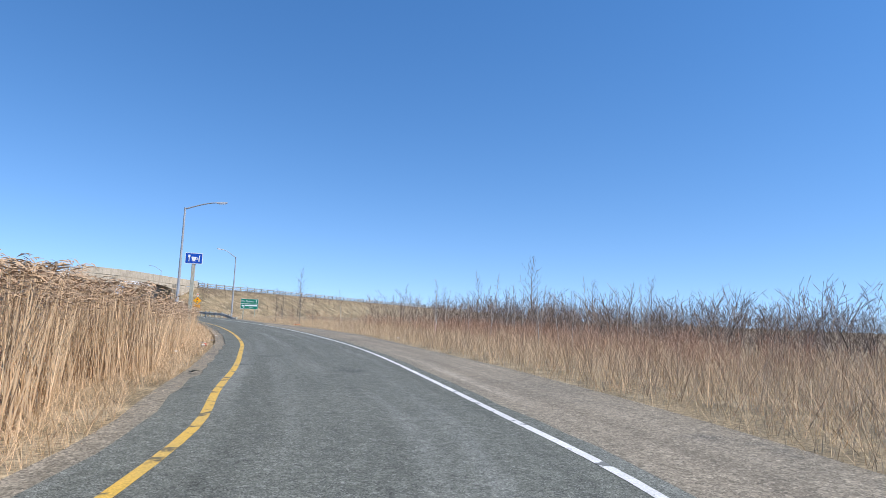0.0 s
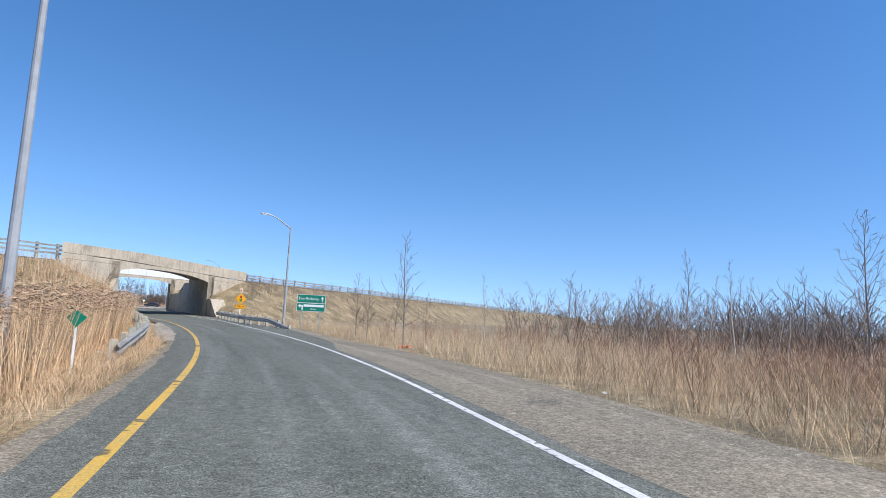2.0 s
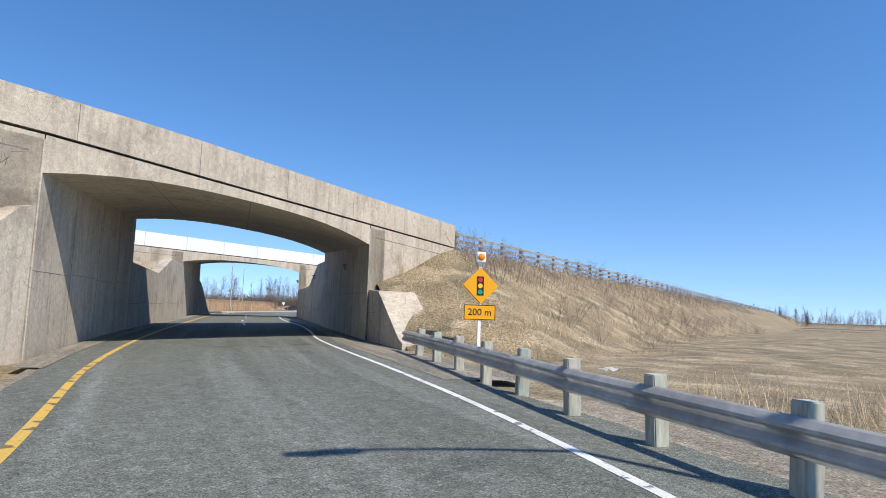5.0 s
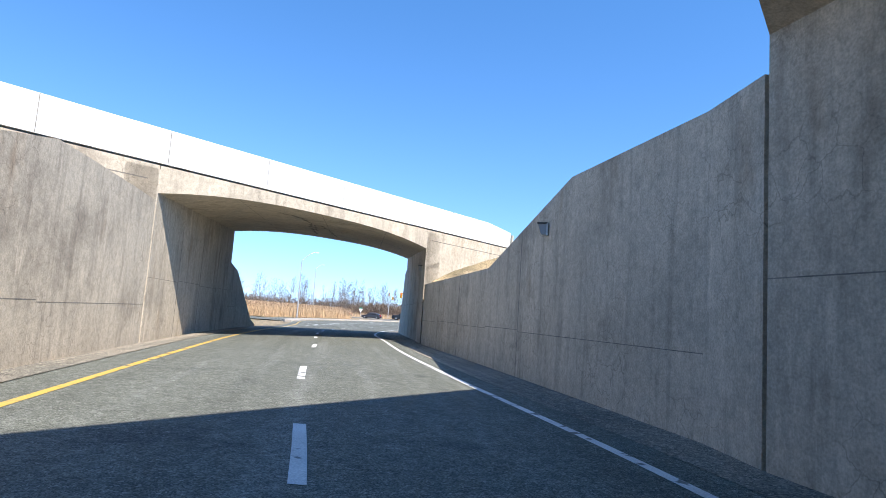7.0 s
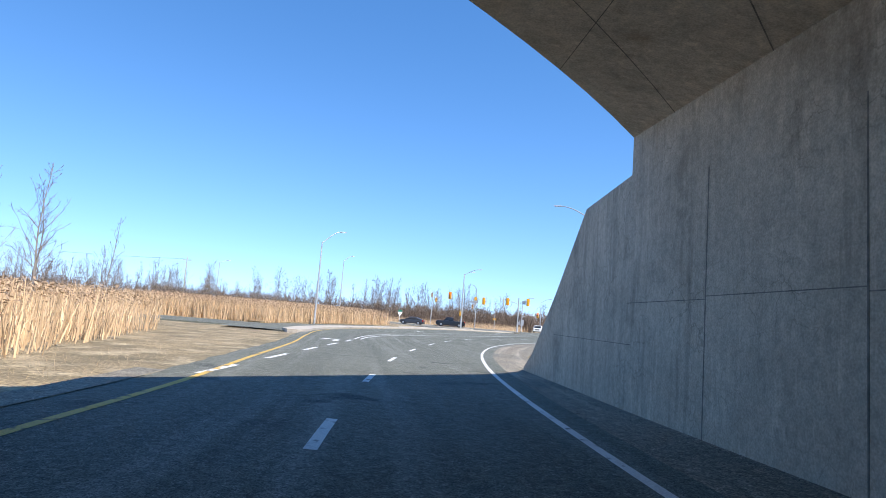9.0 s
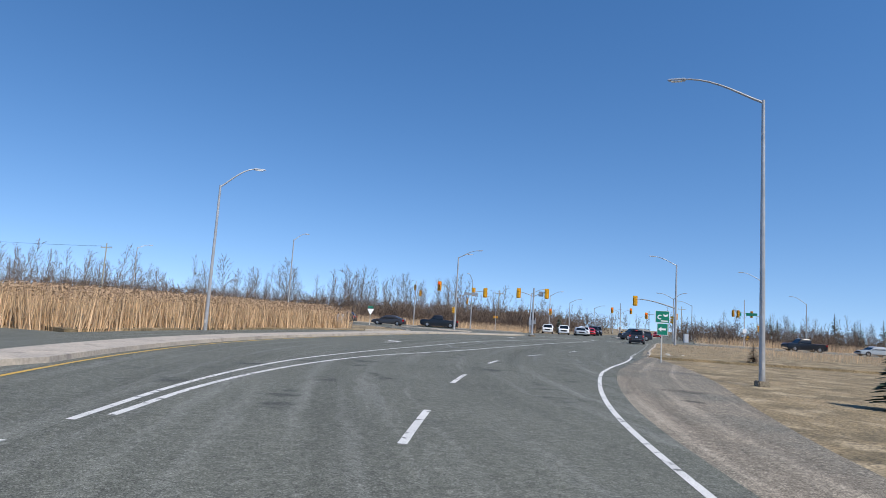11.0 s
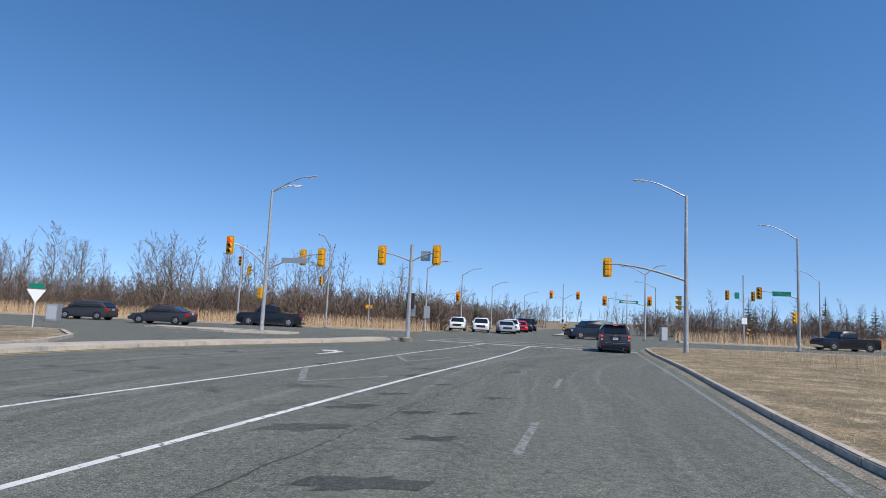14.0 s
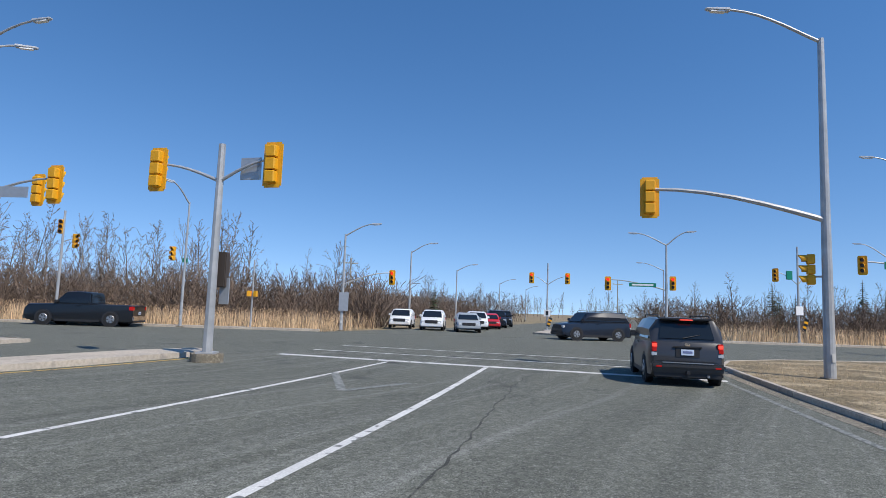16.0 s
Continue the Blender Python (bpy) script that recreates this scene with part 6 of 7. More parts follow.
# reeds, grass and woods round the junction
reed_bed(scatter_in(16000, lambda y: -95 if y > 150 else -70, lambda y: -31.2 - (y - 129) * 0.40 + 0.8 * noise.noise(Vector((y * 0.3, 5, 0))), 127, 158, lambda x, y, z: not (-44 < x and y > 150)), 1.65, 0.022, "field of dry tan reeds past the underpass")
reed_bed(scatter_in(19000, off(YEL, -22), ragged(off(YEL, -7.2), 0.6), 173, 203), 2.0, 0.018, "tall dry reeds with brown plumes beyond the slip road", plumes=0.9)
reed_bed(scatter_in(5000, off(YEL, -60), off(YEL, -20), 176, 212), 2.2, 0.035, "tall dry reeds in the wet ground")
reed_bed(scatter_in(12000, lambda y: -130, lambda y: -18.0 + (y - 243) * 0.3, 243.2, 254), 1.3, 0.022, "dry reeds along the far side of the cross road")
reed_bed(scatter_in(9000, lambda y: 9 + (y - 246) * 0.5, lambda y: 150, 246.5, 262), 1.3, 0.025, "dry reeds beyond the cross road")
reed_bed(raised(scatter_in(6000, lambda y: -2 + (y - 196) * 0.1, lambda y: 45, 192, 221), 0.15), 0.7, 0.014, "low dry reeds behind the corner verge", plumes=0.3)
tufts(raised(scatter_in(12000, lambda y: RIGHT(min(y, 190)) + 0.3 if y < 188 else -12.6 + (y - 190) * 0.3, lambda y: 4, 150, 224), 0.12), 0.13, 0.009, "short dry grass of the corner verge")
M_OLIVE = mat("olive_dead_grass", (0.27, 0.215, 0.115), 0.95, 0.3, 2, rand=0.4)
tufts(raised(scatter_in(12000, lambda y: RIGHT(min(y, 190)) + 0.3 if y < 188 else -12.6 + (y - 190) * 0.3, lambda y: 4, 150, 224), 0.12), 0.17, 0.011, "olive brown tussocks of the corner verge", M_OLIVE)
tufts(scatter_in(7000, lambda y: -31.2 - (y - 129) * 0.42 - 3, lambda y: YEL(y) - 1.6, 127, 160), 0.15, 0.012, "thin dry grass past the underpass")
M_GREENISH = mat("dull_green_grass", (0.20, 0.20, 0.085), 0.95, 0.3, 2, rand=0.4)
for n_t, h_t, m_t, l_t in ((9000, 0.16, M_STRAW, "matted straw on the corner verge"), (6000, 0.13, M_TWIG, "brown withered weeds on the corner verge"), (3500, 0.11, M_GREENISH, "first dull green grass on the corner verge")):
    tufts(raised(scatter_in(n_t, lambda y: float(np.interp(y, [p[1] for p in KR[:12]], [p[0] for p in KR[:12]])) + 0.25, lambda y: float(np.interp(y, [p[1] for p in KR[:12]], [p[0] for p in KR[:12]])) + 8, 187, 225)), h_t, 0.02, l_t, m_t)
tufts(raised(scatter_in(3500, lambda y: -62, lambda y: -33.5, 203, 217), 0.16), 0.16, 0.018, "dry grass on the wedge by the turn lane")


def wood(label, boxes, n, hmin, hmax, sources, material, lean=0.04):
    """A leafless wood as one mass of trees over rectangles of the plan."""
    pts = []
    for (x0, x1, y0, y1), k in boxes:
        m = int(n * k)
        pts.append(np.stack([rng.uniform(x0, x1, m), rng.uniform(y0, y1, m), np.full(m, -0.2)], -1))
    return stand(label, np.concatenate(pts), hmin, hmax, sources, material, lean)


def stand(label, pts, hmin, hmax, sources, material, lean=0.12):
    """A mass of leafless trees or shrubs at given places."""
    v, q = scatter(sources, pts, rng.uniform(0, 6.283, len(pts)), rng.uniform(hmin, hmax, len(pts)), rng.normal(0, lean, (len(pts), 2)))
    return tagged(fast_mesh("wood", v, q, material), label, "trees", kind="stuff")


def unit(segs):
    top = max(k[1].z for k in segs)
    return [(p / top, q / top, a, b, lv) for p, q, a, b, lv in segs]


SRC = [ribbons(unit(leader_tree(60 + i, 22, 0.22 + 0.05 * (i % 3), 0.24 + 0.05 * (i % 3), 0.011, 3, 0.9)), 0.0021, i) for i in range(7)]
FAR = [ribbons(unit(leader_tree(90 + i, 16, 0.2, 0.3, 0.012, 2, 0.8)), 0.003, i) for i in range(4)]
SHRUB = [shrub(80 + i, 5, 0.7, 0.007, 0.0047) for i in range(6)]
BANK_SHRUB = [shrub(280 + i, 6, 0.6, 0.0055, 0.0026) for i in range(4)]
THICKET = [shrub(180 + i, 5, 0.5, 0.006, 0.0026) for i in range(6)]
M_WOOD_GREY = mat("distant_grey_branches", (0.185, 0.148, 0.12), 0.95, 0.25, 1.0, rand=0.45)
M_BRUSH = mat("distant_brown_brush", (0.165, 0.12, 0.09), 0.95, 0.25, 1.0, rand=0.45)
wood("leafless grey wood beyond the cross road", [((-160, -20, 256, 280), 0.7), ((-120, -40, 280, 320), 0.13), ((-150, -75, 200, 250), 0.13), ((-60, 8, 328, 350), 0.16)], 195, 5.0, 11.5, SRC, M_WOOD_GREY)
wood("dense leafless brush under the trees", [((-110, -14, 254, 266), 0.66), ((-190, -110, 246, 270), 0.16), ((-140, -65, 205, 245), 0.12), ((-26, 0, 290, 330), 0.06)], 1900, 2.1, 5.3, SHRUB, M_BRUSH, 0.12)
wood("leafless wood beyond the cross road", [((26, 190, 270, 310), 0.75), ((-10, 30, 345, 420), 0.12), ((60, 160, 340, 420), 0.13)], 150, 5.0, 8.0, SRC, M_WOOD_GREY)
wood("leafless brush beyond the reeds", [((14, 125, 263, 276), 0.78), ((125, 190, 263, 285), 0.06), ((-30, 10, 330, 380), 0.08), ((30, 80, 300, 340), 0.08)], 1000, 1.9, 4.8, SHRUB, M_BRUSH, 0.12)
wood("brown leafless thicket closing the far road", [((-62, 8, 335, 352), 0.72), ((-30, 12, 318, 334), 0.28)], 420, 2.6, 6.6, SHRUB, M_BRUSH, 0.12)
wood("distant leafless trees on the horizon", [((-420, -150, 190, 420), 0.45), ((-60, 300, 430, 620), 0.55)], 260, 8, 14, FAR, M_WOOD_GREY)
M_SCRUB = mat("grey_brown_scrub_twigs", (0.235, 0.175, 0.135), 0.95, 0.25, 1.0, rand=0.45)
stand("grey leafless thicket in the wet meadow", np.concatenate([scatter_in(640, off(GRAVEL_R, 14), off(GRAVEL_R, 44), 0, 66), scatter_in(170, off(GRAVEL_R, 24), off(GRAVEL_R, 60), 50, 74)]), 1.8, 4.2, THICKET, M_SCRUB)
stand("rusty brown leafless shrubs", np.concatenate([scatter_in(430, off(GRAVEL_R, 4.5), off(GRAVEL_R, 16), 2, 40), scatter_in(200, off(GRAVEL_R, 3.5), off(GRAVEL_R, 10), 4, 34), scatter_in(90, off(GRAVEL_R, 3), off(GRAVEL_R, 16), 40, 62)]), 0.7, 1.6, THICKET, M_RUST)
stand("leafless scrub on the highway bank", np.concatenate([on_bank(60, True, 9, 60, -9, -1), on_bank(100, True, 5, 90, -2.5, 0.2), on_bank(60, True, 12, 70, -12, -7)]), 0.5, 1.5, BANK_SHRUB, M_SCRUB)
for i in range(9):
    plant(ROADSIDE[i % 4], -90 + 8.3 * i + 3.1 * (i % 3), 256 + 1.3 * (i % 4), -0.15, 6.2 + 1.2 * (i % 4), 71 * i)
for i, (k, x, y, h) in enumerate([(0, -52, 156, 10), (2, -57, 157, 9.2), (1, -54, 158.5, 8.5), (3, -49, 159, 7.0), (0, -62, 157, 9.5), (2, -33, 262, 9.0), (0, -47, 258, 8.0), (1, -62, 262, 9.5), (3, -22, 266, 7.5), (1, 22, 300, 8.0), (2, 40, 285, 7.0)]):
    plant(ROADSIDE[k], x, y, -0.15, h, 83 * i)


def conifer(seed, needles=None):
    """A dark spruce: a trunk and whorls of drooping needle sprays."""
    rs = random.Random(seed)
    root = thing("conifer", Matrix(), "dark green spruce among the bare trees", "tree", "spruces")
    part("trunk", tube_bm([(0, 0, 0), (0, 0, 1)], [0.022, 0.004], 6), M_BARK, root)
    v, q = [], []
    for i in range(26):
        z = 0.08 + 0.9 * i / 26
        rad = 0.26 * (1 - z) ** 0.85 + 0.015
        for k in range(9):
            a = rs.uniform(0, 6.283)
            rr = rad * rs.uniform(0.6, 1.15)
            w = rr * 0.5
            c, s = math.cos(a), math.sin(a)
            o = len(v)
            dz = -0.25 * rr
            v += [(0.0, 0.0, z), (c * rr * 0.6 - s * w / 2, s * rr * 0.6 + c * w / 2, z + dz * 0.4), (c * rr, s * rr, z + dz * rs.uniform(0.6, 1.4)), (c * rr * 0.6 + s * w / 2, s * rr * 0.6 - c * w / 2, z + dz * 0.5)]
            q.append((o, o + 1, o + 2, o + 3))
    fast_mesh("crown", np.array(v), np.array(q), needles or M_PINE, root)
    return root


CON = [conifer(i) for i in range(3)]
for i, (x, y, h) in enumerate([(38, 282, 7.0), (41, 285, 6.0), (52, 283, 8.0), (58, 286, 6.5), (64, 280, 7.5), (72, 284, 8.5), (80, 287, 7.0), (88, 282, 8.0), (96, 288, 8.5), (104, 284, 9.0), (47, 290, 6.0), (112, 286, 8.0), (120, 288, 9.0), (-9, 268, 4.5), (30, 300, 5.0), (12, 420, 8), (-20, 430, 8), (60, 276, 5.5), (68, 278, 6.5), (76, 275, 6.0), (84, 277, 7.0), (92, 276, 5.5), (100, 279, 6.5), (55, 279, 6.2), (46, 277, 5.0), (110, 277, 6.5), (126, 279, 7.5), (134, 283, 8), (142, 279, 7)]):
    plant(CON[i % 3], x, y, -0.15, h, 47 * i)
for i, o in enumerate(CON):
    o.matrix_world = pose(68 + 9 * i, 292, -0.15)
    o.scale = (7.5, 7.5, 7.5)
M_JUNIPER = mat("rusty_juniper", (0.15, 0.09, 0.05), 0.95, 0.3, 5, rand=0.4)
sp = conifer(9, M_JUNIPER)
sp.matrix_world = pose(-7.6, 186.6, 0.05, 0, 0, 20)
sp["label"] = "small rusty brown juniper on the verge"
sp2 = plant(CON[1], -13.6, 164.2, 0.0, 2.1, 70)
sp2["label"] = "small dark blue spruce on the verge"
for tree, h in ((sp, 1.35), (sp2, 2.1)):
    tree.scale = (h * 1.5, h * 1.5, h)

# dark tar patches and a long crack in the through lane
M_TAR = stony("dark_tar", (0.06, 0.063, 0.056), (0.085, 0.089, 0.078), (0.14, 0.14, 0.13), 0.9, 95, 0.5)
for i, (x, y, r) in enumerate([(-20.0, 193.1, 0.5), (-18.3, 194.7, 0.3), (-18.2, 192.6, 0.3), (-17.5, 194.8, 0.25), (-18.9, 190.35, 0.55), (-19.4, 195.1, 0.4), (-18.8, 197.0, 0.3), (-16.7, 196.9, 0.3), (-17.6, 199.0, 0.25), (-15.2, 203, 0.3)]):
    rs = random.Random(i)
    pts = []
    for k in range(18):
        a = k * 6.2832 / 18
        rr = r * (0.35 + 0.75 * rs.random())
        u, v = rr * 1.5 * math.cos(a), rr * 0.8 * math.sin(a)
        pts.append((x + u * 0.9 - v * 0.36, y + u * 0.36 + v * 0.9))
    paint("tar_patch", pts, M_TAR, 0.004)
CRACK = spline([(188, -20.9), (191.3, -19.8), (193, -19.2), (195.3, -18.45), (201.7, -16.2), (206, -14.8), (211, -13.0), (215.3, -11.65), (219.5, -10.25)])
bm = bmesh.new()
rows = []
for i in range(150):
    y = 188 + i * 0.21
    rs = random.Random(900 + i)
    c = CRACK(y) + rs.uniform(-0.04, 0.04)
    w = rs.uniform(0.006, 0.022)
    rows.append((bm.verts.new((c - w, y, 0.005)), bm.verts.new((c + w, y, 0.005))))
for r0, r1 in zip(rows, rows[1:]):
    bm.faces.new((r0[0], r0[1], r1[1], r1[0]))
part("crack", bm, M_TAR, road)

# roadside litter
M_LIT_WHITE = mat("dirty_white_paper", (0.68, 0.66, 0.61), 0.8, 0.15, 20)
M_LIT_RED = plain("red_cup_print", (0.55, 0.05, 0.03), 0.5)
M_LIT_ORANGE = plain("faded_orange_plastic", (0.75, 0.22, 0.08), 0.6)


def scrap(x, y, z, size, material, label, seed):
    """A crumpled sheet of paper or film lying in the grass."""
    rs = random.Random(seed)
    bm = bmesh.new()
    grid = [[bm.verts.new(((i / 4 - 0.5) * size + rs.uniform(-0.1, 0.1) * size, (j / 3 - 0.5) * size * 0.7 + rs.uniform(-0.1, 0.1) * size, rs.uniform(0.0, 0.25) * size)) for i in range(5)] for j in range(4)]
    for j in range(3):
        for i in range(4):
            bm.faces.new((grid[j][i], grid[j][i + 1], grid[j + 1][i + 1], grid[j + 1][i]))
    bmesh.ops.solidify(bm, geom=bm.faces[:], thickness=0.004)
    ob = obj("litter", bm, material)
    ob.matrix_world = pose(x, y, z, 0, 0, rs.uniform(0, 360))
    return tagged(ob, label, "litter", "roadside litter")


cup = thing("paper_cup", pose(-8.64, 12.90, 0.34, 0, 84, 25), "crushed red and white paper cup in the grass", "litter", "roadside litter")
part("cup_body", tube_bm([(0, 0, -0.08), (0, 0, 0.02)], [0.04, 0.048], 14), M_LIT_WHITE, cup)
part("cup_band", tube_bm([(0, 0, 0.02), (0, 0, 0.09)], [0.049, 0.054], 14), M_LIT_RED, cup, "red printed band")
for i, (x, y, z, s_) in enumerate([(-8.65, 13.77, 0.35, 0.24), (-8.24, 15.67, 0.35, 0.15), (-7.85, 19.67, 0.33, 0.22), (-8.03, 22.36, 0.33, 0.14), (-9.47, 9.36, 0.35, 0.17), (1.52, 22.06, 0.33, 0.21), (0.76, 31.06, 0.33, 0.14), (-12.7, 187.05, 0.12, 0.4), (-11.8, 188.2, 0.12, 0.22), (-11.5, 188.0, 0.12, 0.2), (-12.3, 188.6, 0.12, 0.3), (-8.85, 28.55, 0.33, 0.17), (-9.29, 37.47, 0.33, 0.21), (-5.6, 76.0, 0.6, 0.35)]):
    scrap(x, y, z, s_, M_LIT_WHITE, "crumpled white paper litter in the dry grass", i)
scrap(-9.12, 4.05, 0.33, 0.17, M_TAR, "torn black strip of tyre rubber at the road edge", 41)
scrap(-0.05, 44.19, 0.33, 0.45, M_LIT_ORANGE, "torn orange plastic scrap in the dry grass", 77)


# wall lamps under the bridges
def wall_lamp(x, y, z, yaw):
    root = thing("wall_lamp", pose(x, y, z, 0, 0, yaw), "boxy wall lamp with a dark hood on the concrete", "wall lamp", "wall lamps")
    part("back_plate", bbox(-0.02, 0.03, -0.14, 0.14, -0.17, 0.17, 0.008), M_GALV, root)
    bm = bmesh.new()
    vs = [bm.verts.new(p) for p in ((0.03, -0.13, -0.15), (0.03, 0.13, -0.15), (0.03, 0.13, 0.15), (0.03, -0.13, 0.15), (0.17, -0.11, -0.13), (0.17, 0.11, -0.13), (0.26, 0.11, 0.14), (0.26, -0.11, 0.14))]
    for f in ((0, 1, 5, 4), (1, 2, 6, 5), (2, 3, 7, 6), (3, 0, 4, 7), (4, 5, 6, 7), (3, 2, 1, 0)):
        bm.faces.new([vs[k] for k in f])
    bmesh.ops.recalc_face_normals(bm, faces=bm.faces[:])
    bmesh.ops.bevel(bm, geom=bm.edges[:], offset=0.012, segments=2, affect="EDGES")
    part("lens", bm, plain("frosted_lamp_lens", (0.26, 0.26, 0.25), 0.4), root)
    part("hood", bbox(0.0, 0.28, -0.145, 0.145, 0.14, 0.19, 0.012), M_TRIM_LAMP, root)
    root.scale = (0.7, 0.7, 0.7)
    return root


M_TRIM_LAMP = plain("dark_bronze_hood", (0.06, 0.055, 0.05), 0.5)
wall_lamp(-14.87, 103.9, 3.4, 166)
wall_lamp(-11.80, 91.2, 3.3, 166)
wall_lamp(-18.2, 118.0, 3.6, 171)

# ---- vehicles ----
M_TYRE = plain("tyre_rubber", (0.015, 0.015, 0.016), 0.85)
M_RIM = plain("wheel_alloy", (0.45, 0.46, 0.47), 0.35, 0.8)
M_GLASS = plain("tinted_car_glass", (0.012, 0.016, 0.02), 0.06)
M_TRIM = plain("black_plastic_trim", (0.02, 0.02, 0.022), 0.6)
M_TAIL = plain("red_tail_light", (0.55, 0.01, 0.008), 0.2)
M_BRAKE = plain("lit_brake_light", (1.0, 0.09, 0.06), 0.2, emit=0.6)
M_HEAD = plain("clear_headlight", (0.75, 0.78, 0.8), 0.1, 0.3)
M_PLATE = plain("pale_number_plate", (0.62, 0.70, 0.82), 0.5)
M_PLATE_INK = plain("plate_lettering_blue", (0.16, 0.2, 0.36), 0.5)
M_CHROME = plain("chrome", (0.75, 0.75, 0.76), 0.12, 1.0)


def paint_mat(name, c):
    m = plain(name, c, 0.3)
    m.node_tree.nodes["Principled BSDF"].inputs["Coat Weight"].default_value = 0.35
    m.node_tree.nodes["Principled BSDF"].inputs["Coat Roughness"].default_value = 0.08
    return m


PAINTS = {"grey": paint_mat("graphite_paint", (0.034, 0.034, 0.037)), "black": paint_mat("black_paint", (0.007, 0.0075, 0.009)), "white": paint_mat("white_paint", (0.75, 0.76, 0.76)), "silver": paint_mat("silver_paint", (0.35, 0.38, 0.40)), "red": paint_mat("red_paint", (0.5, 0.015, 0.02)), "navy": paint_mat("dark_blue_paint", (0.009, 0.013, 0.023))}


def shell(stations, material, name, root, bevel=0.04):
    """A closed body lofted along x: each station is (x, z_low, z_high, half_low, half_high)."""
    bm = bmesh.new()
    rows = []
    for x, z0, z1, h0, h1 in stations:
        zm = z0 + (z1 - z0) * 0.55
        hm = max(h0, h1) * 1.0 + 0.015
        rows.append([bm.verts.new(p) for p in ((x, -h0, z0), (x, -hm, zm), (x, -h1, z1 - 0.03), (x, -h1 + 0.07, z1), (x, h1 - 0.07, z1), (x, h1, z1 - 0.03), (x, hm, zm), (x, h0, z0))])
    for a, b in zip(rows, rows[1:]):
        for j in range(8):
            bm.faces.new((a[j], a[(j + 1) % 8], b[(j + 1) % 8], b[j]))
    bm.faces.new(rows[0][::-1])
    bm.faces.new(rows[-1])
    bmesh.ops.recalc_face_normals(bm, faces=bm.faces[:])
    ob = part(name, bm, material, root)
    for p in ob.data.polygons:
        p.use_smooth = True
    ob.data.set_sharp_from_angle(angle=radians(32))
    return ob


def wheel_at(root, x, y, r, w=0.23):
    s = 1 if y > 0 else -1
    bm = bmesh.new()
    prof = [(r * 0.6, 0), (r * 0.93, 0), (r, 0.04), (r, w - 0.04), (r * 0.93, w), (r * 0.6, w)]
    n = 22
    rows = [[bm.verts.new((x + rr * math.cos(a * 2 * math.pi / n), y - s * d, r + rr * math.sin(a * 2 * math.pi / n))) for rr, d in prof] for a in range(n)]
    for i in range(n):
        a, b = rows[i], rows[(i + 1) % n]
        for j in range(len(prof) - 1):
            bm.faces.new((a[j], a[j + 1], b[j + 1], b[j]))
    bmesh.ops.recalc_face_normals(bm, faces=bm.faces[:])
    t = part("tyre", bm, M_TYRE, root)
    bm = bmesh.new()
    bmesh.ops.create_cone(bm, cap_ends=True, segments=20, radius1=r * 0.62, radius2=r * 0.5, depth=0.05, matrix=Matrix.Translation((x, y - s * 0.012, r)) @ Matrix.Rotation(radians(-90 * s), 4, "X"))
    part("rim", bm, M_RIM, t)
    for k in range(5):
        a = k * 2 * math.pi / 5
        part("vent", bbox(0.2 * r, 0.5 * r, -0.07 * r, 0.07 * r, -0.004, 0.004, 0, Matrix.Translation((x, y + s * 0.016, r)) @ Matrix.Rotation(radians(90), 4, "X") @ Matrix.Rotation(a, 4, "Z")), M_TRIM, t)
    part("hub", tube_bm([(x, y - s * 0.01, r), (x, y + s * 0.02, r)], [0.14 * r, 0.12 * r], 10), M_RIM, t)


def quad(root, name, pts, material, th=0.012):
    """A thin pane through four corners."""
    bm = bmesh.new()
    v = [Vector(p) for p in pts]
    n = (v[1] - v[0]).cross(v[2] - v[0]).normalized() * th
    a = [bm.verts.new(p + n) for p in v]
    b = [bm.verts.new(p - n) for p in v]
    bm.faces.new(a)
    bm.faces.new(b[::-1])
    for i in range(len(v)):
        j = (i + 1) % len(v)
        bm.faces.new((a[i], b[i], b[j], a[j]))
    bmesh.ops.recalc_face_normals(bm, faces=bm.faces[:])
    return part(name, bm, material, root)


# length, width, height, bonnet height, belt height, wheel radius, cabin (x rear low, x rear top, x front top, x front low), bed
KINDS = {
    "suv": (4.75, 1.9, 1.80, 1.1, 1.16, 0.39, (-2.26, -2.02, 0.62, 1.18)),
    "sedan": (4.7, 1.82, 1.45, 0.88, 0.93, 0.33, (-1.85, -1.0, 0.35, 1.15)),
    "hatchback": (4.3, 1.82, 1.58, 0.95, 1.0, 0.34, (-2.0, -1.55, 0.55, 1.25)),
    "minivan": (5.1, 1.98, 1.75, 1.0, 1.05, 0.35, (-2.45, -2.2, 0.85, 1.75)),
    "pickup": (5.8, 2.0, 1.90, 1.14, 1.2, 0.40, (-0.62, -0.5, 0.75, 1.35)),
}


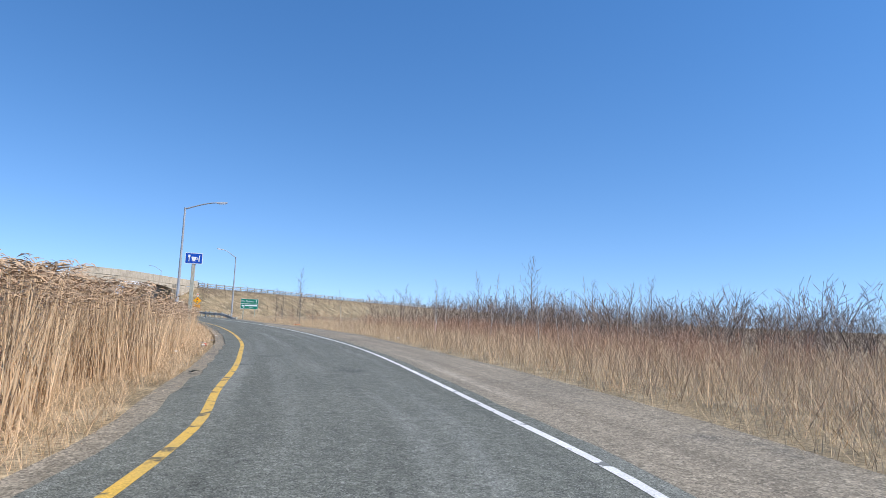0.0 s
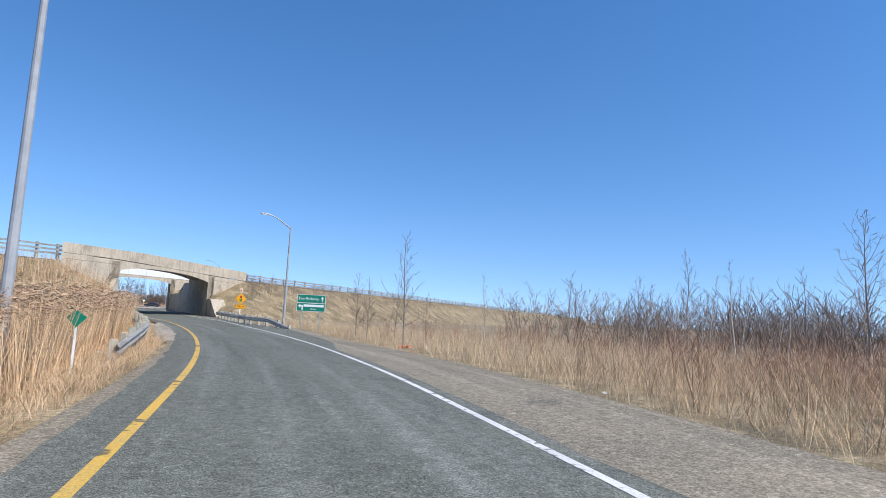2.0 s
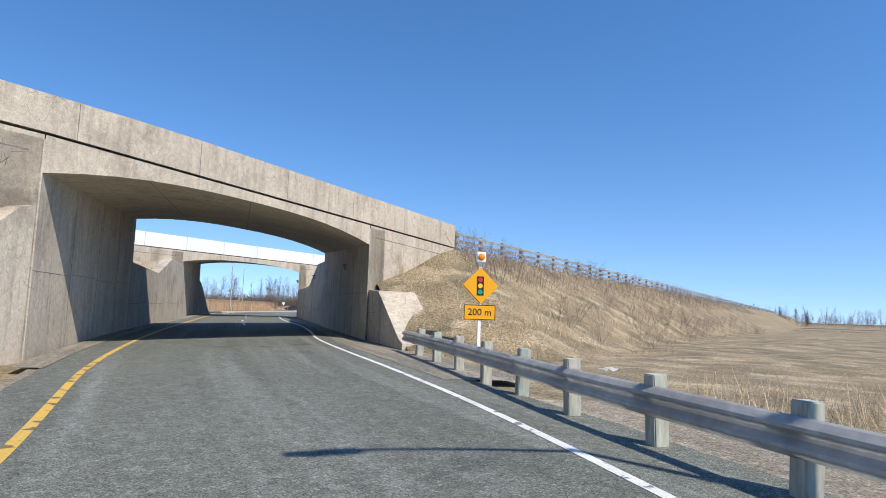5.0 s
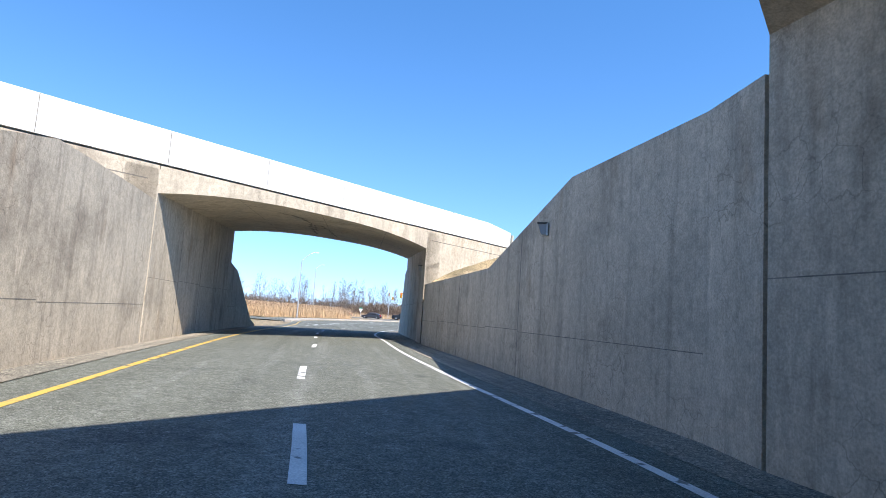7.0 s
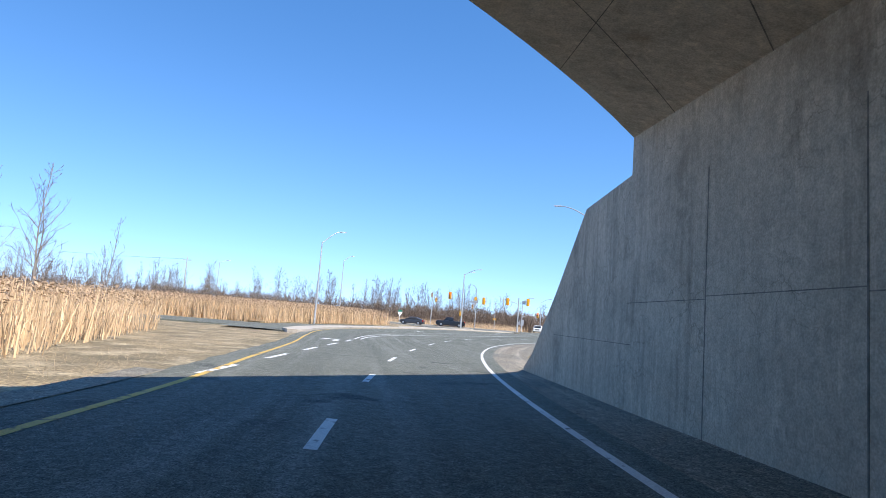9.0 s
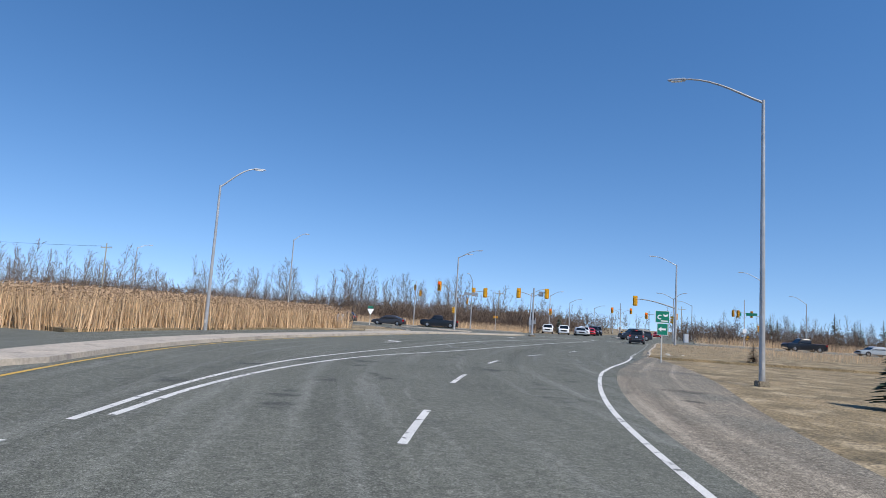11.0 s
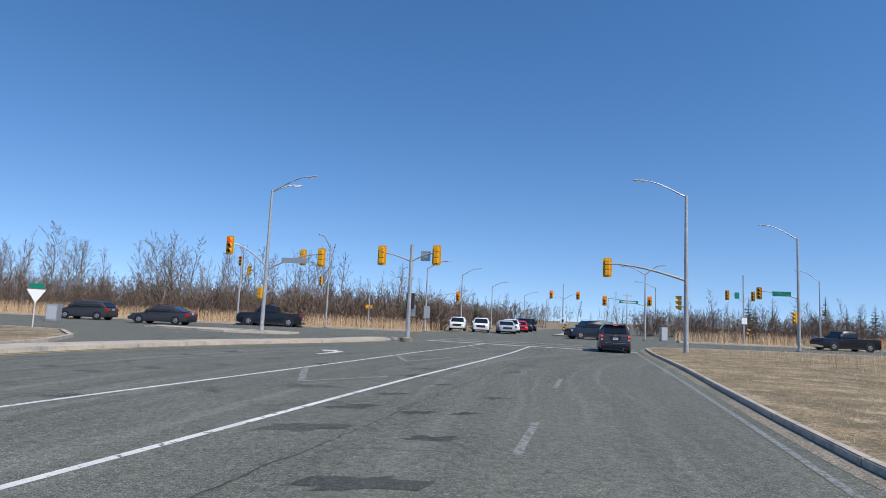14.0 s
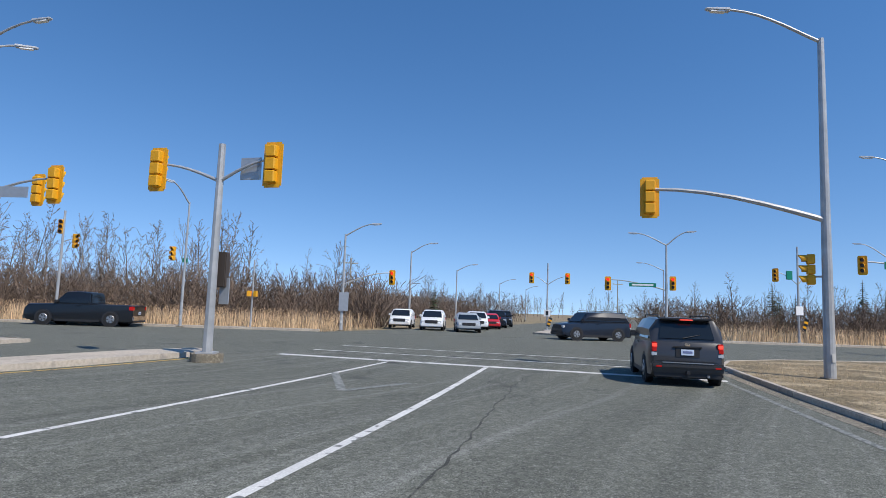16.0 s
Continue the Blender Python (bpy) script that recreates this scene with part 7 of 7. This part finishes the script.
def vehicle(kind, colour, x, y, yaw, label, z=0.0, brakes=False):
    L, W, Hh, hb, belt, wr, cab = KINDS[kind]
    root = thing(kind if kind != "suv" else "sport_utility_vehicle", pose(x, y, z, 0, 0, yaw), label, "car" if kind != "pickup" else "pickup truck")
    P = PAINTS[colour]
    hl, w = L / 2, W / 2
    g = 0.28
    c0, c1, c2, c3 = cab
    if kind == "pickup":
        shell([(-hl, g + 0.1, belt - 0.02, w - 0.08, w - 0.06), (-hl + 0.1, g, belt, w - 0.02, w - 0.02), (c0, g, belt, w, w - 0.02), (c3, g, belt, w, w - 0.03), (hl - 0.25, g, hb, w - 0.03, w - 0.1), (hl, g + 0.12, hb - 0.2, w - 0.14, w - 0.2)], P, "body", root)
        part("bed", bbox(-hl + 0.12, c0 - 0.05, -w + 0.12, w - 0.12, belt - 0.02, belt + 0.006), M_TRIM, root)
    else:
        rear_z = belt if kind != "sedan" else belt + 0.04
        shell([(-hl, g + 0.15, rear_z - 0.18, w - 0.12, w - 0.13), (-hl + 0.12, g, rear_z, w - 0.04, w - 0.06), (c0 + 0.3, g, belt, w, w - 0.03), (c3, g, hb, w, w - 0.04), (hl - 0.3, g, hb - 0.1, w - 0.04, w - 0.12), (hl, g + 0.1, hb - 0.32, w - 0.16, w - 0.24)], P, "body", root)
    ti = 0.21 if kind == "suv" else 0.19
    top = Hh
    shell([(c0, belt - 0.05, belt + 0.02, w - 0.06, w - 0.07), (c1, belt - 0.05, top - 0.05, w - 0.05, w - ti), ((c1 + c2) / 2, belt - 0.05, top, w - 0.04, w - ti), (c2, belt - 0.05, top - 0.04, w - 0.05, w - ti), (c3, belt - 0.08, belt - 0.02, w - 0.06, w - 0.08)], P, "cabin", root)
    zt = top - 0.13
    for s in (1, -1):
        # side panes
        yb, yt = s * (w - 0.025), s * (w - ti + 0.02)
        m0 = (c1 + c2) / 2 - 0.1
        spans = [(c1 + 0.18, m0 - 0.05), (m0 + 0.05, c2 + 0.1)] if kind != "pickup" else [(c1 + 0.12, c2 + 0.1)]
        if kind in ("suv", "minivan"):
            spans = [(c1 + 0.15, c1 + 0.75), (c1 + 0.85, m0 + 0.25), (m0 + 0.33, c2 + 0.12)]
        for a, b in spans:
            quad(root, "side_window", [(a - 0.08, yb, belt + 0.05), (b + 0.18, yb, belt + 0.05), (b, yt, zt), (a, yt, zt)], M_GLASS)
        part("mirror", bbox(c2 + 0.35, c2 + 0.5, s * (w + 0.02) - 0.1, s * (w + 0.02) + 0.1, belt + 0.02, belt + 0.2, 0.03), P if kind != "pickup" else M_TRIM, root)
        for wx in (-hl * 0.6, hl * 0.62):
            bm = bmesh.new()
            bmesh.ops.create_cone(bm, cap_ends=True, segments=20, radius1=wr * 1.16, radius2=wr * 1.16, depth=0.06, matrix=Matrix.Translation((wx, s * (w - 0.012), wr)) @ Matrix.Rotation(radians(90), 4, "X"))
            part("wheel_arch", bm, M_TRIM, root)
            wheel_at(root, wx, s * (w + 0.03), wr)
        tw = 0.07 if kind == "suv" else 0.13
        part("tail_light", bbox(-hl - 0.01, -hl + 0.22, s * (w - 0.13) - tw, s * (w - 0.13) + tw, belt - 0.28, belt - 0.02 if kind != "pickup" else belt - 0.05, 0.02), M_TAIL, root)
        if brakes:
            part("brake_lamp", bbox(-hl - 0.016, -hl, s * (w - 0.13) - 0.06, s * (w - 0.13) + 0.06, belt - 0.15, belt - 0.05, 0.01), M_BRAKE, root)
        part("headlight", bbox(hl - 0.28, hl - 0.04, s * (w - 0.32) - 0.17, s * (w - 0.32) + 0.17, hb - 0.38, hb - 0.2, 0.03), M_HEAD, root)
        part("door_handle", bbox(-0.1, 0.1, s * (w + 0.01) - 0.015, s * (w + 0.01) + 0.015, belt - 0.12, belt - 0.08, 0.005), P, root)
        part("sill", bbox(-hl * 0.4, hl * 0.42, s * (w - 0.02) - 0.03, s * (w - 0.02) + 0.03, 0.22, 0.36, 0.01), M_TRIM, root)
        if kind in ("suv", "minivan"):
            part("roof_rail", tube_bm([(c1 + 0.1, s * (w - ti - 0.08), top - 0.02), (c1 + 0.2, s * (w - ti - 0.08), top + 0.06), (c2 - 0.1, s * (w - ti - 0.08), top + 0.06), (c2, s * (w - ti - 0.08), top - 0.02)], [0.018] * 4, 6), M_TRIM, root)
    # end panes
    quad(root, "windscreen", [(c3 - 0.02, -w + 0.16, belt + 0.02), (c3 - 0.02, w - 0.16, belt + 0.02), (c2 + 0.06, w - ti - 0.06, zt + 0.02), (c2 + 0.06, -w + ti + 0.06, zt + 0.02)], M_GLASS, 0.02)
    e0, e1 = (0.26, 0.13) if kind == "suv" else (0.17, 0.07)
    quad(root, "rear_window", [(c0 - 0.0, -w + e0, belt + 0.08), (c0 - 0.0, w - e0, belt + 0.08), (c1 - 0.05, w - ti - e1, zt + 0.01), (c1 - 0.05, -w + ti + e1, zt + 0.01)], M_GLASS, 0.02)
    part("rear_bumper", bbox(-hl - 0.06, -hl + 0.2, -w + 0.06, w - 0.06, 0.36, 0.62, 0.04), P if kind != "pickup" else M_CHROME, root)
    part("rear_valance", bbox(-hl - 0.03, -hl + 0.2, -w + 0.12, w - 0.12, 0.24, 0.38, 0.02), M_TRIM, root)
    part("front_bumper", bbox(hl - 0.22, hl + 0.05, -w + 0.1, w - 0.1, 0.3, 0.55, 0.05), P if kind != "pickup" else M_CHROME, root)
    part("grille", bbox(hl - 0.08, hl + 0.02, -w + 0.42, w - 0.42, hb - 0.42, hb - 0.16, 0.02), M_TRIM, root)
    plate = part("number_plate", bbox(-hl - 0.03, -hl - 0.005, -0.16, 0.16, 0.82 if kind != "pickup" else 0.7, 0.97 if kind != "pickup" else 0.85, 0.005), M_PLATE, root)
    part("plate_bar", bbox(-hl - 0.034, -hl - 0.028, -0.12, 0.12, 0.87 if kind != "pickup" else 0.75, 0.93 if kind != "pickup" else 0.81, 0), M_PLATE_INK, plate)
    part("underbody", bbox(-hl + 0.3, hl - 0.3, -w + 0.25, w - 0.25, 0.2, 0.4, 0), M_TRIM, root)
    if kind == "suv":
        part("garnish", bbox(-hl - 0.03, -hl + 0.02, -0.36, 0.36, 1.01, 1.05, 0.008), M_TRIM, root)
        part("plate_recess", bbox(-hl - 0.012, -hl + 0.02, -0.3, 0.3, 0.76, 1.0, 0.01), M_TRIM, root)
        part("tailgate_seam", bbox(-hl - 0.012, -hl + 0.02, -w + 0.2, w - 0.2, 0.66, 0.672, 0), M_BLACK, root)
        part("step_bumper", bbox(-hl - 0.13, -hl + 0.12, -w + 0.04, w - 0.04, 0.47, 0.62, 0.04), P, root)
        part("step_pad", bbox(-hl - 0.11, -hl + 0.02, -w + 0.32, w - 0.32, 0.615, 0.632, 0.004), M_RIM, root)
        part("tail_pipe", tube_bm([(-hl - 0.1, -0.5, 0.3), (-hl + 0.3, -0.5, 0.32)], [0.035, 0.035], 8), M_RIM, root)
        for sd in (1, -1):
            part("reverse_lamp", bbox(-hl - 0.014, -hl + 0.1, sd * (w - 0.13) - 0.075, sd * (w - 0.13) + 0.075, belt - 0.38, belt - 0.28, 0.015), M_LUM, root)
            part("reflector", bbox(-hl - 0.14, -hl - 0.1, sd * (w - 0.22) - 0.07, sd * (w - 0.22) + 0.07, 0.5, 0.54, 0.005), M_TAIL, root)
            part("mud_flap", bbox(-hl * 0.6 - wr * 1.2, -hl * 0.6 - wr * 1.15, sd * (w - 0.1) - 0.12, sd * (w - 0.1) + 0.12, 0.18, 0.45, 0.005), M_TRIM, root)
        part("tow_hitch", bbox(-hl - 0.14, -hl + 0.1, -0.05, 0.05, 0.33, 0.42, 0.01), M_TRIM, root)
        part("emblem", bbox(-hl - 0.03, -hl + 0.02, -0.07, 0.07, 1.06, 1.13, 0.02), M_CHROME, root)
        part("spoiler", bbox(c1 - 0.22, c1 + 0.15, -w + 0.3, w - 0.3, top - 0.06, top - 0.01, 0.015), P, root)
        part("high_brake_light", bbox(c1 - 0.235, c1 - 0.2, -0.16, 0.16, top - 0.075, top - 0.045, 0.004), M_BRAKE, root)
        part("wiper", tube_bm([(c0 - 0.05, 0.1, belt + 0.1), (c0 + 0.02, -0.35, belt + 0.2)], [0.012, 0.008], 5), M_TRIM, root)
    return root


vehicle("suv", "grey", -6.28, 219.8, 74, "dark grey sport utility vehicle braking at the stop line", brakes=True).scale = (0.885, 0.885, 0.885)
vehicle("pickup", "black", -31.0, 240.6, 181, "black crew cab pickup truck crossing the junction")
vehicle("sedan", "grey", -37.8, 233.3, 176, "dark grey sedan on the cross road")
vehicle("hatchback", "grey", -45.5, 237.0, 178, "dark grey hatchback on the cross road")
vehicle("hatchback", "white", -12.6, 255.6, 262, "white hatchback waiting in the oncoming lanes")
vehicle("hatchback", "white", -10.2, 252.6, 262, "white hatchback waiting in the oncoming lanes")
vehicle("sedan", "silver", -7.7, 250.8, 266, "silver sedan waiting in the oncoming lanes")
vehicle("hatchback", "white", -6.0, 257.4, 266, "white hatchback waiting in the oncoming lanes")
vehicle("sedan", "red", -4.2, 261.4, 265, "red sedan waiting in the oncoming lanes")
vehicle("suv", "navy", -2.6, 266.6, 264, "dark blue sport utility vehicle waiting in the queue")
vehicle("suv", "black", -0.8, 272.2, 262, "black sport utility vehicle waiting in the queue")
vehicle("suv", "navy", -0.8, 242.3, 190, "dark blue sport utility vehicle turning at the junction")
vehicle("pickup", "black", 23.5, 240.5, 180, "black pickup truck on the cross road")
vehicle("pickup", "white", 37.5, 239.0, 2, "white pickup truck on the cross road")
vehicle("sedan", "silver", 31.0, 236.3, 181, "silver sedan on the cross road")
vehicle("sedan", "red", 19.5, 300.0, 248, "red car far along the road ahead")

# ---- far building, utility poles ----
M_CLAD = mat("pale_cladding", (0.42, 0.41, 0.39), 0.8, 0.06, 3, second=(0.36, 0.355, 0.34), blotch=0.2)
bl = thing("office_building", pose(-11, 400, -6.5), "pale flat-roofed building beyond the trees", "building")
part("wall", bbox(-9, 9, -6, 6, 0, 9.6, 0.05), M_CLAD, bl)
part("upper_storey", bbox(-2, 7, -5, 5, 9.6, 12.2, 0.05), M_CLAD, bl)
part("roof_edge", bbox(-9.2, 9.2, -6.2, 6.2, 9.4, 9.75, 0.02), M_ALU, bl)
for zi in (5.0, 7.6, 10.2):
    for xi in range(-3, 4):
        if zi > 10 and not -1 <= xi <= 2:
            continue
        part("window", bbox(xi * 2.4 - 0.8, xi * 2.4 + 0.8, (-6.04 if zi < 10 else -5.04), (-5.98 if zi < 10 else -4.98), zi, zi + 1.3, 0), M_GLASS, bl)
UP = []
for x, y, h in ((-95, 255, 11.5), (-150, 238, 11.5), (-20, 300, 9.5), (35, 330, 9.5)):
    up = thing("utility_pole", pose(x, y, -0.2), "wooden utility pole with a crossarm", "utility pole", "utility poles")
    part("pole", tube_bm([(0, 0, 0), (0, 0, h)], [0.16, 0.1], 8), M_WOOD, up)
    part("crossarm", bbox(-1.1, 1.1, -0.06, 0.06, h - 0.9, h - 0.75, 0.01), M_WOOD, up)
    for k in (-0.95, 0.0, 0.95):
        part("insulator", tube_bm([(k, 0, h - 0.75), (k, 0, h - 0.55)], [0.05, 0.04], 6), M_ALU, up)
    UP.append((x, y, h))
for (ax, ay, ah), (bx, by, bh) in zip(UP, UP[1:]):
    if ax < -80 and bx < -80:
        for k in (-0.95, 0.95):
            pts = []
            for i in range(13):
                t = i / 12
                pts.append((ax + (bx - ax) * t + k, ay + (by - ay) * t, -0.2 + ah - 0.55 + (bh - ah) * t - 1.8 * 4 * t * (1 - t) * 0.5))
            tagged(obj("overhead_wire", tube_bm(pts, [0.012] * 13, 4), M_BLACK), "thin overhead wire between utility poles", "wire")
cabn = thing("signal_cabinet", pose(8.6, 247.3, 0), "pale metal signal control cabinet", "cabinet")
part("body", bbox(-0.35, 0.35, -0.25, 0.25, 0.0, 1.5, 0.02), M_ALU, cabn)
part("door", bbox(-0.3, 0.3, -0.275, -0.25, 0.1, 1.4, 0.01), M_LUM, cabn)
cab2 = thing("signal_cabinet", pose(-44, 229.5, 0), "grey metal utility box", "cabinet")
part("body", bbox(-0.4, 0.4, -0.3, 0.3, 0.0, 1.2, 0.02), M_ALU, cab2)
part("door", bbox(-0.34, 0.34, -0.325, -0.3, 0.1, 1.1, 0.01), M_LUM, cab2)
